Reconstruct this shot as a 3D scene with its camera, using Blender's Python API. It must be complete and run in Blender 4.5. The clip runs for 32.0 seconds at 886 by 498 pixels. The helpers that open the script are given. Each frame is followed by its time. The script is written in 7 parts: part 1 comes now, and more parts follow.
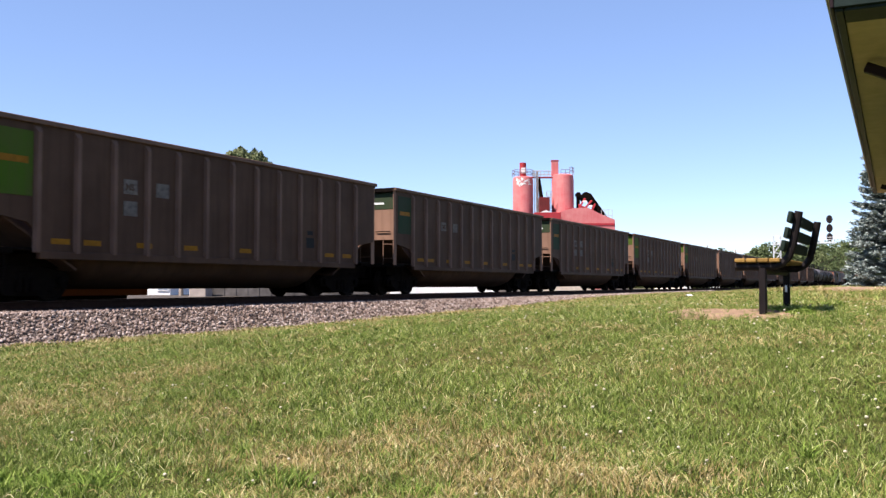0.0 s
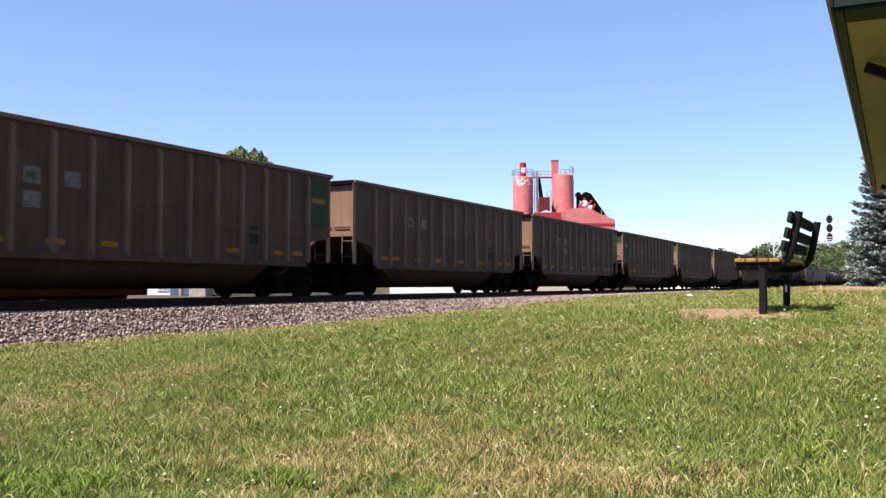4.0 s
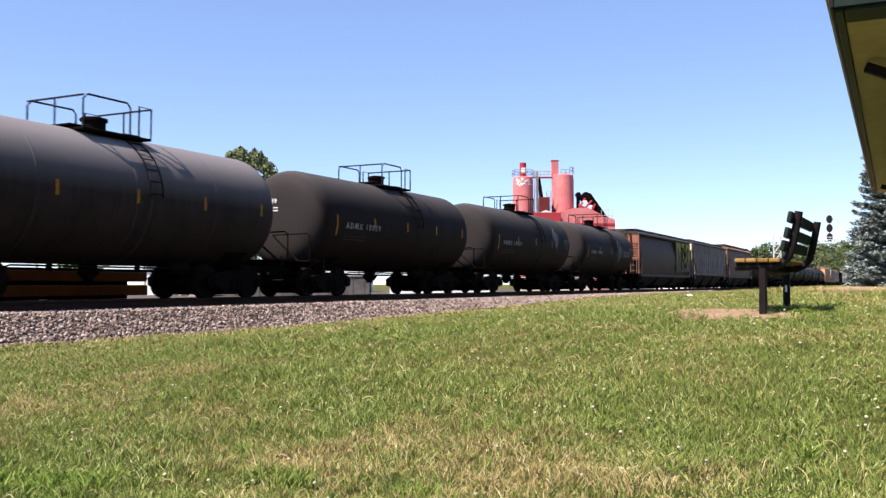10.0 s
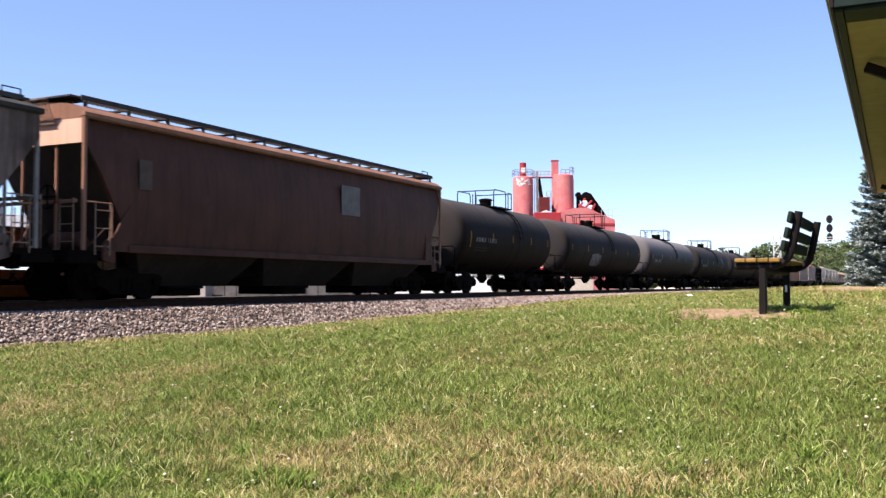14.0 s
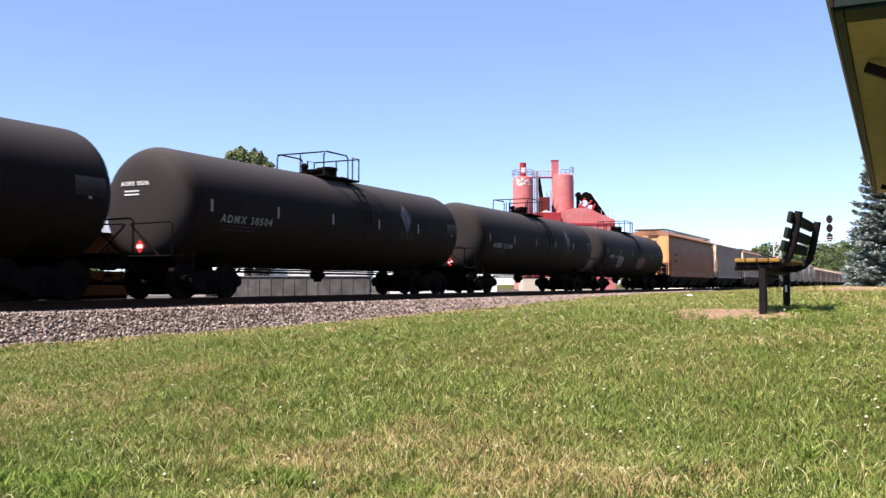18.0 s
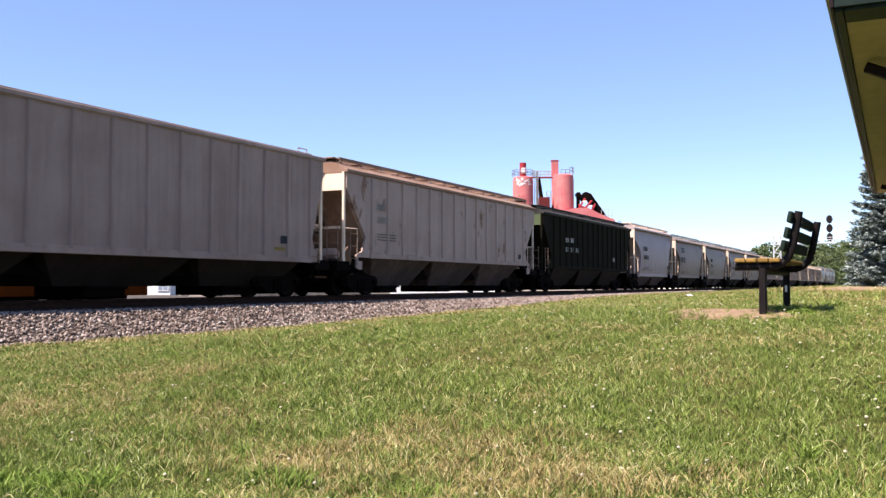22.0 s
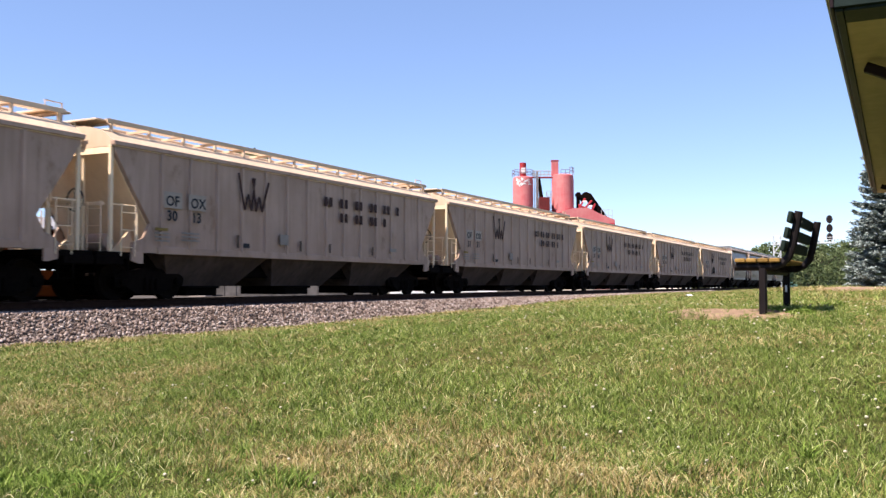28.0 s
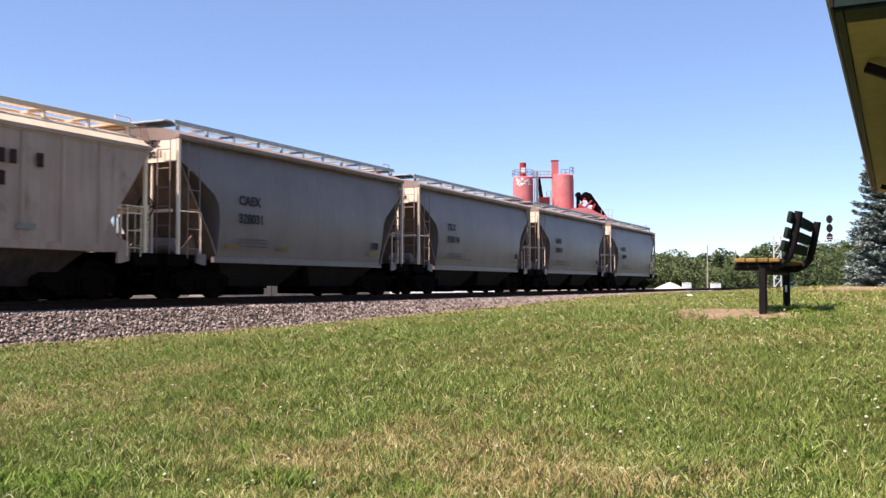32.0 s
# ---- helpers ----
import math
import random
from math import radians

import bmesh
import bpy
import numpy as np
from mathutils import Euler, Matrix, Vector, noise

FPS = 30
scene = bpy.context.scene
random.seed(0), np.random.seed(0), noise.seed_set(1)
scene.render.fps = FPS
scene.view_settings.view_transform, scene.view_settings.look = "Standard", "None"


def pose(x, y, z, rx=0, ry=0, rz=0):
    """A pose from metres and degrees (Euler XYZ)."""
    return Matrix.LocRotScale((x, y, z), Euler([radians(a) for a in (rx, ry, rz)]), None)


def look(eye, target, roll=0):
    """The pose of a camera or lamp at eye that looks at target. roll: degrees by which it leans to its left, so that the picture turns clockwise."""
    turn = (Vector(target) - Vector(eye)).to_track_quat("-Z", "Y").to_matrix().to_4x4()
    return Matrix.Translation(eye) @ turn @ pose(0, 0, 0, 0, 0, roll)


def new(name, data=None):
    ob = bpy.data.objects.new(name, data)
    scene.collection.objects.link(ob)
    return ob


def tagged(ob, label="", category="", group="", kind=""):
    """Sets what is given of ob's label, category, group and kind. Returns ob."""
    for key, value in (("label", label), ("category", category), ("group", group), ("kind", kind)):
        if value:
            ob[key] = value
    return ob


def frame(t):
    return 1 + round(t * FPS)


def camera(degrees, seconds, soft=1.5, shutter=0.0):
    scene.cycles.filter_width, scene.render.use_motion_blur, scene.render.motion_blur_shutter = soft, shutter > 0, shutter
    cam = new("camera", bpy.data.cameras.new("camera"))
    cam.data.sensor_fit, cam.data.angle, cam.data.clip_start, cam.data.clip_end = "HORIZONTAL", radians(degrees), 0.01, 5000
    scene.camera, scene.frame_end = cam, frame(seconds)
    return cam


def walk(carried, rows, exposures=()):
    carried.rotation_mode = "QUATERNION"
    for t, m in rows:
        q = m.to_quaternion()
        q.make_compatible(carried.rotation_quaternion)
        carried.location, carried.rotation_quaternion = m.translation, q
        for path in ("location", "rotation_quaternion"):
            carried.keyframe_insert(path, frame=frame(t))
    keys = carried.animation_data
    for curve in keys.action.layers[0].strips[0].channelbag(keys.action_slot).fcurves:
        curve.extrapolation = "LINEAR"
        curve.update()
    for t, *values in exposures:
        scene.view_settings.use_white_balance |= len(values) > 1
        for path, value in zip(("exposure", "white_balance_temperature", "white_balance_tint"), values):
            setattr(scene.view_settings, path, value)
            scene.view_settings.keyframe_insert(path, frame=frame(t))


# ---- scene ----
# x runs along the railway away from the camera, y across it, z up; z = 0 is the rail head
V = 20.9                 # train speed, m/s
TRACK_Y = 17.40          # centre line of the main track
SIDING_Y = 21.9
ALPHA = radians(26.6)

cam = camera(51.93, 32.0, soft=1.4, shutter=0.09)
EYE = (0.0, 0.0, 0.37)
AIM = (math.cos(ALPHA), math.sin(ALPHA), 0.37 + math.tan(radians(2.24)))
STAND = look(EYE, AIM, 0.0)
walk(cam, [(0.0, STAND), (32.0, STAND)], exposures=[(0.0, 1.06, 6480, 20), (8.0, 1.08, 6480, 20), (13.0, 1.16, 6480, 20), (24.0, 1.16, 6480, 20), (28.0, 1.08, 6480, 20), (31.0, 0.99, 6480, 20), (32.0, 0.99, 6480, 20)])

# ---- light ----
SUN_EL, SUN_AZ = radians(56), radians(-62)     # azimuth from +y towards +x
world = bpy.data.worlds.new("sky")
scene.world = world
world.use_nodes = True
wn = world.node_tree.nodes
sky = wn.new("ShaderNodeTexSky")
sky.sky_type, sky.sun_disc = "NISHITA", False
sky.sun_elevation, sky.sun_rotation = SUN_EL, SUN_AZ
sky.air_density, sky.dust_density, sky.ozone_density = 0.75, 0.0, 3.6
wn["Background"].inputs[1].default_value = 0.103
# flat pale blue mixed in to even out the sky's gradient
sky_tint = wn.new("ShaderNodeMix")
sky_tint.data_type = "RGBA"
sky_tint.inputs[0].default_value = 0.26
sky_tint.inputs[7].default_value = (1.75, 2.72, 4.45, 1)
world.node_tree.links.new(sky.outputs[0], sky_tint.inputs[6])
world.node_tree.links.new(sky_tint.outputs[2], wn["Background"].inputs[0])
sun = new("sun", bpy.data.lights.new("sun", "SUN"))
sun.data.energy, sun.data.angle, sun.data.color = 5.0, radians(0.53), (1.0, 0.94, 0.82)
SUN_DIR = Vector((math.cos(SUN_EL) * math.sin(SUN_AZ), math.cos(SUN_EL) * math.cos(SUN_AZ), math.sin(SUN_EL)))
sun.matrix_world = look(SUN_DIR * 60, (0, 0, 0))


# ---- materials ----
def mat_base(name, rough=0.7, metal=0.0, spec=0.35):
    m = bpy.data.materials.new(name)
    m.use_nodes = True
    nt = m.node_tree
    b = nt.nodes["Principled BSDF"]
    b.inputs["Roughness"].default_value = rough
    b.inputs["Metallic"].default_value = metal
    b.inputs["Specular IOR Level"].default_value = spec
    return m, nt, b


def noise_fac(nt, scale=(1, 1, 1), size=1.0, detail=4, lo=0.4, hi=0.6, coord="Object", rough=0.6):
    tc = nt.nodes.new("ShaderNodeTexCoord")
    mp = nt.nodes.new("ShaderNodeMapping")
    mp.inputs["Scale"].default_value = scale
    nt.links.new(tc.outputs[coord], mp.inputs["Vector"])
    no = nt.nodes.new("ShaderNodeTexNoise")
    no.inputs["Scale"].default_value = size
    no.inputs["Detail"].default_value = detail
    no.inputs["Roughness"].default_value = rough
    nt.links.new(mp.outputs[0], no.inputs["Vector"])
    mr = nt.nodes.new("ShaderNodeMapRange")
    mr.inputs["From Min"].default_value, mr.inputs["From Max"].default_value = lo, hi
    nt.links.new(no.outputs["Fac"], mr.inputs["Value"])
    return mr.outputs[0]


def mix(nt, fac, a, b):
    mx = nt.nodes.new("ShaderNodeMix")
    mx.data_type = "RGBA"
    for sock, v in ((mx.inputs[0], fac), (mx.inputs[6], a), (mx.inputs[7], b)):
        if isinstance(v, (int, float)):
            sock.default_value = v
        elif isinstance(v, tuple):
            sock.default_value = (*v[:3], 1)
        else:
            nt.links.new(v, sock)
    return mx.outputs[2]


def times(nt, fac, k):
    mm = nt.nodes.new("ShaderNodeMath")
    mm.operation = "MULTIPLY"
    nt.links.new(fac, mm.inputs[0])
    mm.inputs[1].default_value = k
    return mm.outputs[0]


def bump(nt, b, fac, strength=0.3, dist=0.01):
    bp = nt.nodes.new("ShaderNodeBump")
    bp.inputs["Strength"].default_value, bp.inputs["Distance"].default_value = strength, dist
    nt.links.new(fac, bp.inputs["Height"])
    nt.links.new(bp.outputs[0], b.inputs["Normal"])


def vary(nt, col, amount=0.12):
    oi = nt.nodes.new("ShaderNodeObjectInfo")
    hs = nt.nodes.new("ShaderNodeHueSaturation")
    mr = nt.nodes.new("ShaderNodeMapRange")
    mr.inputs["To Min"].default_value, mr.inputs["To Max"].default_value = 1 - amount, 1 + amount
    nt.links.new(oi.outputs["Random"], mr.inputs["Value"])
    nt.links.new(mr.outputs[0], hs.inputs["Value"])
    nt.links.new(col, hs.inputs["Color"])
    return hs.outputs[0]


def paint(name, col, dirt, amount=0.6, rough=0.65, streak=0.5, stain=None, stain_amt=0.0, sunlit_dust=None, fade=None, spec=0.09, heads=None, rise=(0.25, 0.85)):
    """Weathered car paint: cloudy dirt, vertical run marks, rust stains if wanted, and painted-in sunlight on tops and
    heads.
    """
    m, nt, b = mat_base(name, rough, spec=spec)
    col, dirt = tuple(q * w for q, w in zip(col, (1.21, 0.95, 0.85))), tuple(q * w for q, w in zip(dirt, (1.22, 0.955, 0.82)))
    cloud = noise_fac(nt, size=0.55, detail=6, lo=0.36, hi=0.68)
    runs = noise_fac(nt, (5, 5, 0.3), 1.0, 3, 0.45, 0.72)
    c = mix(nt, times(nt, cloud, amount), col, dirt)
    c = mix(nt, times(nt, runs, streak), c, dirt)
    if stain:
        spots = noise_fac(nt, (1.5, 1.5, 0.8), 1.1, 7, 0.575, 0.67, rough=0.7)
        c = mix(nt, times(nt, spots, stain_amt), c, stain)
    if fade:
        # paler band with a ragged lower edge along the top of the side
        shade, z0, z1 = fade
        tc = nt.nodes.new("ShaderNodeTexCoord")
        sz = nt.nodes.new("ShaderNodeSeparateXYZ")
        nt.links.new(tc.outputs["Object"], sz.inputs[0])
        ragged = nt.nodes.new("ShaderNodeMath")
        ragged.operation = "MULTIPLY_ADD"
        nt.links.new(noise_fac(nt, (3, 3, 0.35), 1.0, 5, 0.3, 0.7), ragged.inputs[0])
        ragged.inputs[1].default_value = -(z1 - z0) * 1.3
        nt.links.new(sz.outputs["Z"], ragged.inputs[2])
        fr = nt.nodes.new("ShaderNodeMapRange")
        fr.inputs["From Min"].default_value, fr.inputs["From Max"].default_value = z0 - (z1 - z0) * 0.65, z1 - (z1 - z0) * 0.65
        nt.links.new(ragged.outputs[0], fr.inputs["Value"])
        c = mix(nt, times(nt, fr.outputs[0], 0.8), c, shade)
    if sunlit_dust:
        # sunlit tops put into the colour of upward faces, along with settled dirt
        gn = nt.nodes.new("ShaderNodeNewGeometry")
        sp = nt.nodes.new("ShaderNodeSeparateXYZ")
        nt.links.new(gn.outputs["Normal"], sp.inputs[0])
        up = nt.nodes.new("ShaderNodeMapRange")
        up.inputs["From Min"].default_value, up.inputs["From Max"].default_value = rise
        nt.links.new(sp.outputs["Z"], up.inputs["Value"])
        c = mix(nt, times(nt, up.outputs[0], 0.85), c, sunlit_dust)
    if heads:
        # sunlight on the tank heads, put into the colour of endwise faces
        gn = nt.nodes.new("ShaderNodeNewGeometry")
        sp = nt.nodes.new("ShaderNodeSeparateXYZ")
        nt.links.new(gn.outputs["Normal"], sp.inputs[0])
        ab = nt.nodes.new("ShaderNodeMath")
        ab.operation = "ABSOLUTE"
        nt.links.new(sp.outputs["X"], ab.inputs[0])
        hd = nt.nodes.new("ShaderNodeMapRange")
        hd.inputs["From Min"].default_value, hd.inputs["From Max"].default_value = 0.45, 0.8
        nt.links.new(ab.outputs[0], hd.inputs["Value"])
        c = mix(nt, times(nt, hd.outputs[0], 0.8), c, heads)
    nt.links.new(vary(nt, c, 0.07), b.inputs["Base Color"])
    bump(nt, b, noise_fac(nt, size=3.0, detail=3, lo=0.2, hi=0.8), 0.15, 0.02)
    return m


def plain(name, col, rough=0.7, metal=0.0, grain=8.0, spread=0.25, bumpy=0.15, spec=0.1):
    m, nt, b = mat_base(name, rough, metal, spec)
    fac = noise_fac(nt, size=grain, detail=5, lo=0.3, hi=0.7)
    big = noise_fac(nt, size=grain * 0.13, detail=3, lo=0.3, hi=0.7)
    lo = tuple(v * (1 - spread) for v in col)
    hi = tuple(min(1, v * (1 + spread)) for v in col)
    c = mix(nt, fac, lo, hi)
    c = mix(nt, times(nt, big, 0.4), c, tuple(v * (1 - spread) * 0.8 for v in col))
    nt.links.new(vary(nt, c, 0.08), b.inputs["Base Color"])
    bump(nt, b, fac, bumpy, 0.01)
    return m


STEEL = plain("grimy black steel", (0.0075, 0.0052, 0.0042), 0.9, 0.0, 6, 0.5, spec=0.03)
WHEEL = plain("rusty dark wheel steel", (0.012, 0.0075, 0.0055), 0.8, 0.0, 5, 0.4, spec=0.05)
RAIL = plain("rusty brown rail steel", (0.045, 0.022, 0.014), 0.85, 0.0, 9, 0.3, spec=0.08)
RAILTOP = plain("worn brown rail head", (0.12, 0.085, 0.065), 0.6, 0.4, 20, 0.1)
TIE = plain("creosoted dark brown timber", (0.032, 0.022, 0.016), 0.9, 0.0, 4, 0.4, 0.5)
GREYSTEEL = plain("dull galvanised steel", (0.42, 0.43, 0.43), 0.5, 0.3, 6, 0.2)
GRILLE = plain("grey steel grating", (0.30, 0.30, 0.30), 0.6, 0.3, 6, 0.2)
BLACK = plain("matt black paint", (0.015, 0.015, 0.016), 0.6, 0.0, 6, 0.3)
WHITE = plain("white marking paint", (0.72, 0.72, 0.70), 0.6, 0.0, 6, 0.1)
OFFWHITE = plain("faded white marking paint", (0.36, 0.35, 0.33), 0.7, 0.0, 6, 0.25)
TANKTXT = plain("grimy white stencil paint", (0.23, 0.22, 0.21), 0.7, 0.0, 6, 0.3)
YELLOW = plain("grimy yellow reflective strip", (0.27, 0.115, 0.008), 0.6, 0.0, 6, 0.3)
DARKTXT = plain("black lettering paint", (0.03, 0.03, 0.035), 0.6, 0.0, 6, 0.2)
LIME = paint("lime green end paint", (0.040, 0.112, 0.007), (0.07, 0.06, 0.04), 0.5, streak=0.4)
DKGREEN = paint("dark green end paint", (0.015, 0.046, 0.025), (0.05, 0.04, 0.03), 0.5, streak=0.35)
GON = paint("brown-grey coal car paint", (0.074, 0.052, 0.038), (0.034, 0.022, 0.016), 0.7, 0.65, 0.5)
PALEMARK = plain("washed-out number panel paint", (0.15, 0.128, 0.112), 0.75, 0.0, 7, 0.5)
GONRIB = paint("worn grey-brown rib paint", (0.14, 0.105, 0.085), (0.06, 0.043, 0.033), 0.7, 0.65, 0.5)
# even tan, lighter than the side paint
GONEND = paint("tan coal car end", (0.19, 0.143, 0.112), (0.085, 0.06, 0.046), 0.5, 0.7, 0.4)
TANKBLK = paint("black tank paint", (0.0095, 0.008, 0.0076), (0.017, 0.0142, 0.0136), 0.6, 0.6, 0.4, sunlit_dust=(0.068, 0.062, 0.059), spec=0.03, heads=(0.034, 0.03, 0.029))
TANKGREY = paint("dusty grey tank paint", (0.024, 0.0205, 0.0205), (0.011, 0.0095, 0.0095), 0.8, 0.6, 0.8, sunlit_dust=(0.19, 0.172, 0.172), spec=0.05, heads=(0.13, 0.118, 0.115), rise=(0.0, 0.75))
TANKDIM = plain("sooty stencil paint", (0.11, 0.10, 0.10), 0.7, 0.0, 6, 0.5)
RED = plain("red diamond placard", (0.55, 0.03, 0.03), 0.5, 0.0, 6, 0.1)


# ---- mesh tools ----
class Geo:
    """Gathers vertices and faces of one mesh."""

    def __init__(self):
        self.v, self.f = [], []

    def add(self, verts, faces):
        n = len(self.v)
        self.v += [tuple(p) for p in verts]
        self.f += [tuple(i + n for i in f) for f in faces]
        return self

    def box(self, x0, x1, y0, y1, z0, z1):
        return self.add([(x, y, z) for x in (x0, x1) for y in (y0, y1) for z in (z0, z1)],
                        [(0, 1, 3, 2), (4, 6, 7, 5), (0, 4, 5, 1), (2, 3, 7, 6), (0, 2, 6, 4), (1, 5, 7, 3)])

    def slab(self, x0, x1, y0, y1, z0, z1, c=0.01):
        """A box whose edges are chamfered by c."""
        xs, ys, zs = (x0, x1), (y0, y1), (z0, z1)
        verts, idx = [], {}
        for i in (0, 1):
            for j in (0, 1):
                for k in (0, 1):
                    p = [xs[i], ys[j], zs[k]]
                    s = [c if i == 0 else -c, c if j == 0 else -c, c if k == 0 else -c]
                    for a in range(3):
                        q = [p[b] + (0 if b == a else s[b]) for b in range(3)]
                        idx[i, j, k, a] = len(verts)
                        verts.append(q)
        faces = []
        for a in range(3):
            b, d = (a + 1) % 3, (a + 2) % 3
            for side in (0, 1):
                ring = []
                for u, w in ((0, 0), (1, 0), (1, 1), (0, 1)):
                    key = [0, 0, 0]
                    key[a], key[b], key[d] = side, u, w
                    ring.append(idx[key[0], key[1], key[2], a])
                faces.append(tuple(ring))
            for u in (0, 1):
                for w in (0, 1):
                    k0, k1 = [0, 0, 0], [0, 0, 0]
                    k0[a], k1[a] = 0, 1
                    k0[b] = k1[b] = u
                    k0[d] = k1[d] = w
                    faces.append((idx[(*k0, b)], idx[(*k1, b)], idx[(*k1, d)], idx[(*k0, d)]))
        for i in (0, 1):
            for j in (0, 1):
                for k in (0, 1):
                    faces.append((idx[i, j, k, 0], idx[i, j, k, 1], idx[i, j, k, 2]))
        return self.add(verts, faces)

    def loft(self, rings, closed=True, caps=True):
        """Skins a row of rings of equal length."""
        n = len(rings[0])
        verts = [p for r in rings for p in r]
        faces = []
        for k in range(len(rings) - 1):
            for i in range(n if closed else n - 1):
                j = (i + 1) % n
                faces.append((k * n + i, k * n + j, (k + 1) * n + j, (k + 1) * n + i))
        if caps:
            faces.append(tuple(range(n - 1, -1, -1)))
            faces.append(tuple((len(rings) - 1) * n + i for i in range(n)))
        return self.add(verts, faces)

    def prism(self, prof, x0, x1):
        """A profile of (y, z) drawn out along x."""
        return self.loft([[(x0, y, z) for y, z in prof], [(x1, y, z) for y, z in prof]])

    def prism_y(self, prof, y0, y1):
        return self.loft([[(x, y0, z) for x, z in prof], [(x, y1, z) for x, z in prof]])

    def tube(self, pts, r=0.02, n=6):
        """A round bar along a bent line."""
        pts = [Vector(p) for p in pts]
        rings = []
        for i, p in enumerate(pts):
            d = (pts[min(i + 1, len(pts) - 1)] - pts[max(i - 1, 0)]).normalized()
            a = d.orthogonal().normalized() if i == 0 else (a - d * a.dot(d)).normalized()
            b = d.cross(a)
            rings.append([p + (a * math.cos(t) + b * math.sin(t)) * r for t in (2 * math.pi * k / n for k in range(n))])
        return self.loft(rings)

    def cyl(self, c, r, h, axis="z", n=16, r2=None):
        r2 = r if r2 is None else r2
        rings = []
        for d, q in ((0, r), (h, r2)):
            ring = []
            for k in range(n):
                a, b = q * math.cos(2 * math.pi * k / n), q * math.sin(2 * math.pi * k / n)
                o = {"z": (a, b, d), "x": (d, a, b), "y": (a, d, b)}[axis]
                ring.append((c[0] + o[0], c[1] + o[1], c[2] + o[2]))
            rings.append(ring)
        return self.loft(rings)

    def lathe(self, prof, axis="x", n=24, c=(0, 0, 0)):
        """Turns a profile of (along, radius) round an axis."""
        rings = []
        for d, r in prof:
            ring = []
            for k in range(n):
                a, b = r * math.cos(2 * math.pi * k / n), r * math.sin(2 * math.pi * k / n)
                o = {"z": (a, b, d), "x": (d, a, b), "y": (a, d, b)}[axis]
                ring.append((c[0] + o[0], c[1] + o[1], c[2] + o[2]))
            rings.append(ring)
        return self.loft(rings)

    def mesh(self, name, mat, smooth=True):
        me = bpy.data.meshes.new(name)
        me.from_pydata(self.v, [], self.f)
        if len(self.f) < 6000:
            bm = bmesh.new()
            bm.from_mesh(me)
            bmesh.ops.recalc_face_normals(bm, faces=bm.faces)
            bm.to_mesh(me)
            bm.free()
        if smooth:
            me.shade_smooth()
            me.set_sharp_from_angle(angle=radians(35))
        me.materials.append(mat)
        return me


def part(name, geo, mat, parent, label="", at=(0, 0, 0), smooth=True):
    ob = new(name, geo if isinstance(geo, bpy.types.Mesh) else geo.mesh(name, mat, smooth))
    ob.parent = parent
    ob.location = at
    if label:
        ob["label"] = label
    return ob


def thing(name, label, category, at=(0, 0, 0), rz=0, group="", kind=""):
    ob = new(name)
    ob.matrix_basis = pose(*at, 0, 0, rz)
    return tagged(ob, label, category, group, kind)


def solo(name, geo, mat, label, category, at=(0, 0, 0), kind="", smooth=True, rz=0):
    ob = new(name, geo.mesh(name, mat, smooth))
    ob.matrix_basis = pose(*at, 0, 0, rz)
    return tagged(ob, label, category, kind=kind)


KEPT = {}


def shared(key, mat, make):
    """A mesh that is made once for a shape and a material."""
    k = (key, mat.name)
    if k not in KEPT:
        g = Geo()
        make(g)
        KEPT[k] = g.mesh(str(key[0]), mat)
    return KEPT[k]


def bulk(name, verts, faces, mat, smooth=False):
    """A large mesh from arrays of equal-sized faces."""
    me = bpy.data.meshes.new(name)
    n = faces.shape[1]
    me.vertices.add(len(verts))
    me.vertices.foreach_set("co", np.ascontiguousarray(verts, dtype=np.float32).ravel())
    me.loops.add(faces.size)
    me.loops.foreach_set("vertex_index", np.ascontiguousarray(faces, dtype=np.int32).ravel())
    me.polygons.add(len(faces))
    me.polygons.foreach_set("loop_start", np.arange(0, faces.size, n, dtype=np.int32))
    me.update(calc_edges=True)
    if smooth:
        me.shade_smooth()
    me.materials.append(mat)
    return me


def lettering(body, size, mat, wide=1.0):
    """Flat lettering on the x-z plane, facing -y, its origin at its lower left."""
    k = ("text", body, size, mat.name, wide)
    if k not in KEPT:
        cu = bpy.data.curves.new("writing", "FONT")
        cu.body, cu.size, cu.extrude, cu.resolution_u, cu.space_character, cu.offset = body, size, 0.004, 2, wide, size * 0.018
        ob = bpy.data.objects.new("writing", cu)
        scene.collection.objects.link(ob)
        dg = bpy.context.evaluated_depsgraph_get()
        me = bpy.data.meshes.new_from_object(ob.evaluated_get(dg))
        bpy.data.objects.remove(ob)
        me.transform(Matrix.Rotation(radians(90), 4, "X"))
        me.materials.clear()
        me.materials.append(mat)
        KEPT[k] = me
    return KEPT[k]


# ---- ground ----
def smooth01(a, b, x):
    t = np.clip((np.asarray(x, dtype=float) - a) / (b - a), 0, 1)
    return t * t * (3 - 2 * t)


def toe_z(x):
    return np.interp(x, [-20, 8, 18, 27, 33, 43, 55, 80, 300], [-0.66, -0.65, -0.63, -0.51, -0.42, -0.22, -0.15, -0.12, -0.2])


def lawn_z(x, y):
    x, y = np.asarray(x, dtype=float), np.asarray(y, dtype=float)
    low = -0.58 + 0 * x
    ramp = smooth01(3.0, 9.4, x)
    crown = low + (0.125 - low) * ramp + 0.16 * smooth01(12, 32, x)
    crown = crown - 0.3 * smooth01(60, 300, x)
    t = smooth01(1.6, 13.0, y)
    z = crown * (1 - t) + toe_z(x) * t
    return z + 0.012 * np.sin(x * 1.7 + y * 0.6) * np.sin(y * 1.3 - x * 0.4)


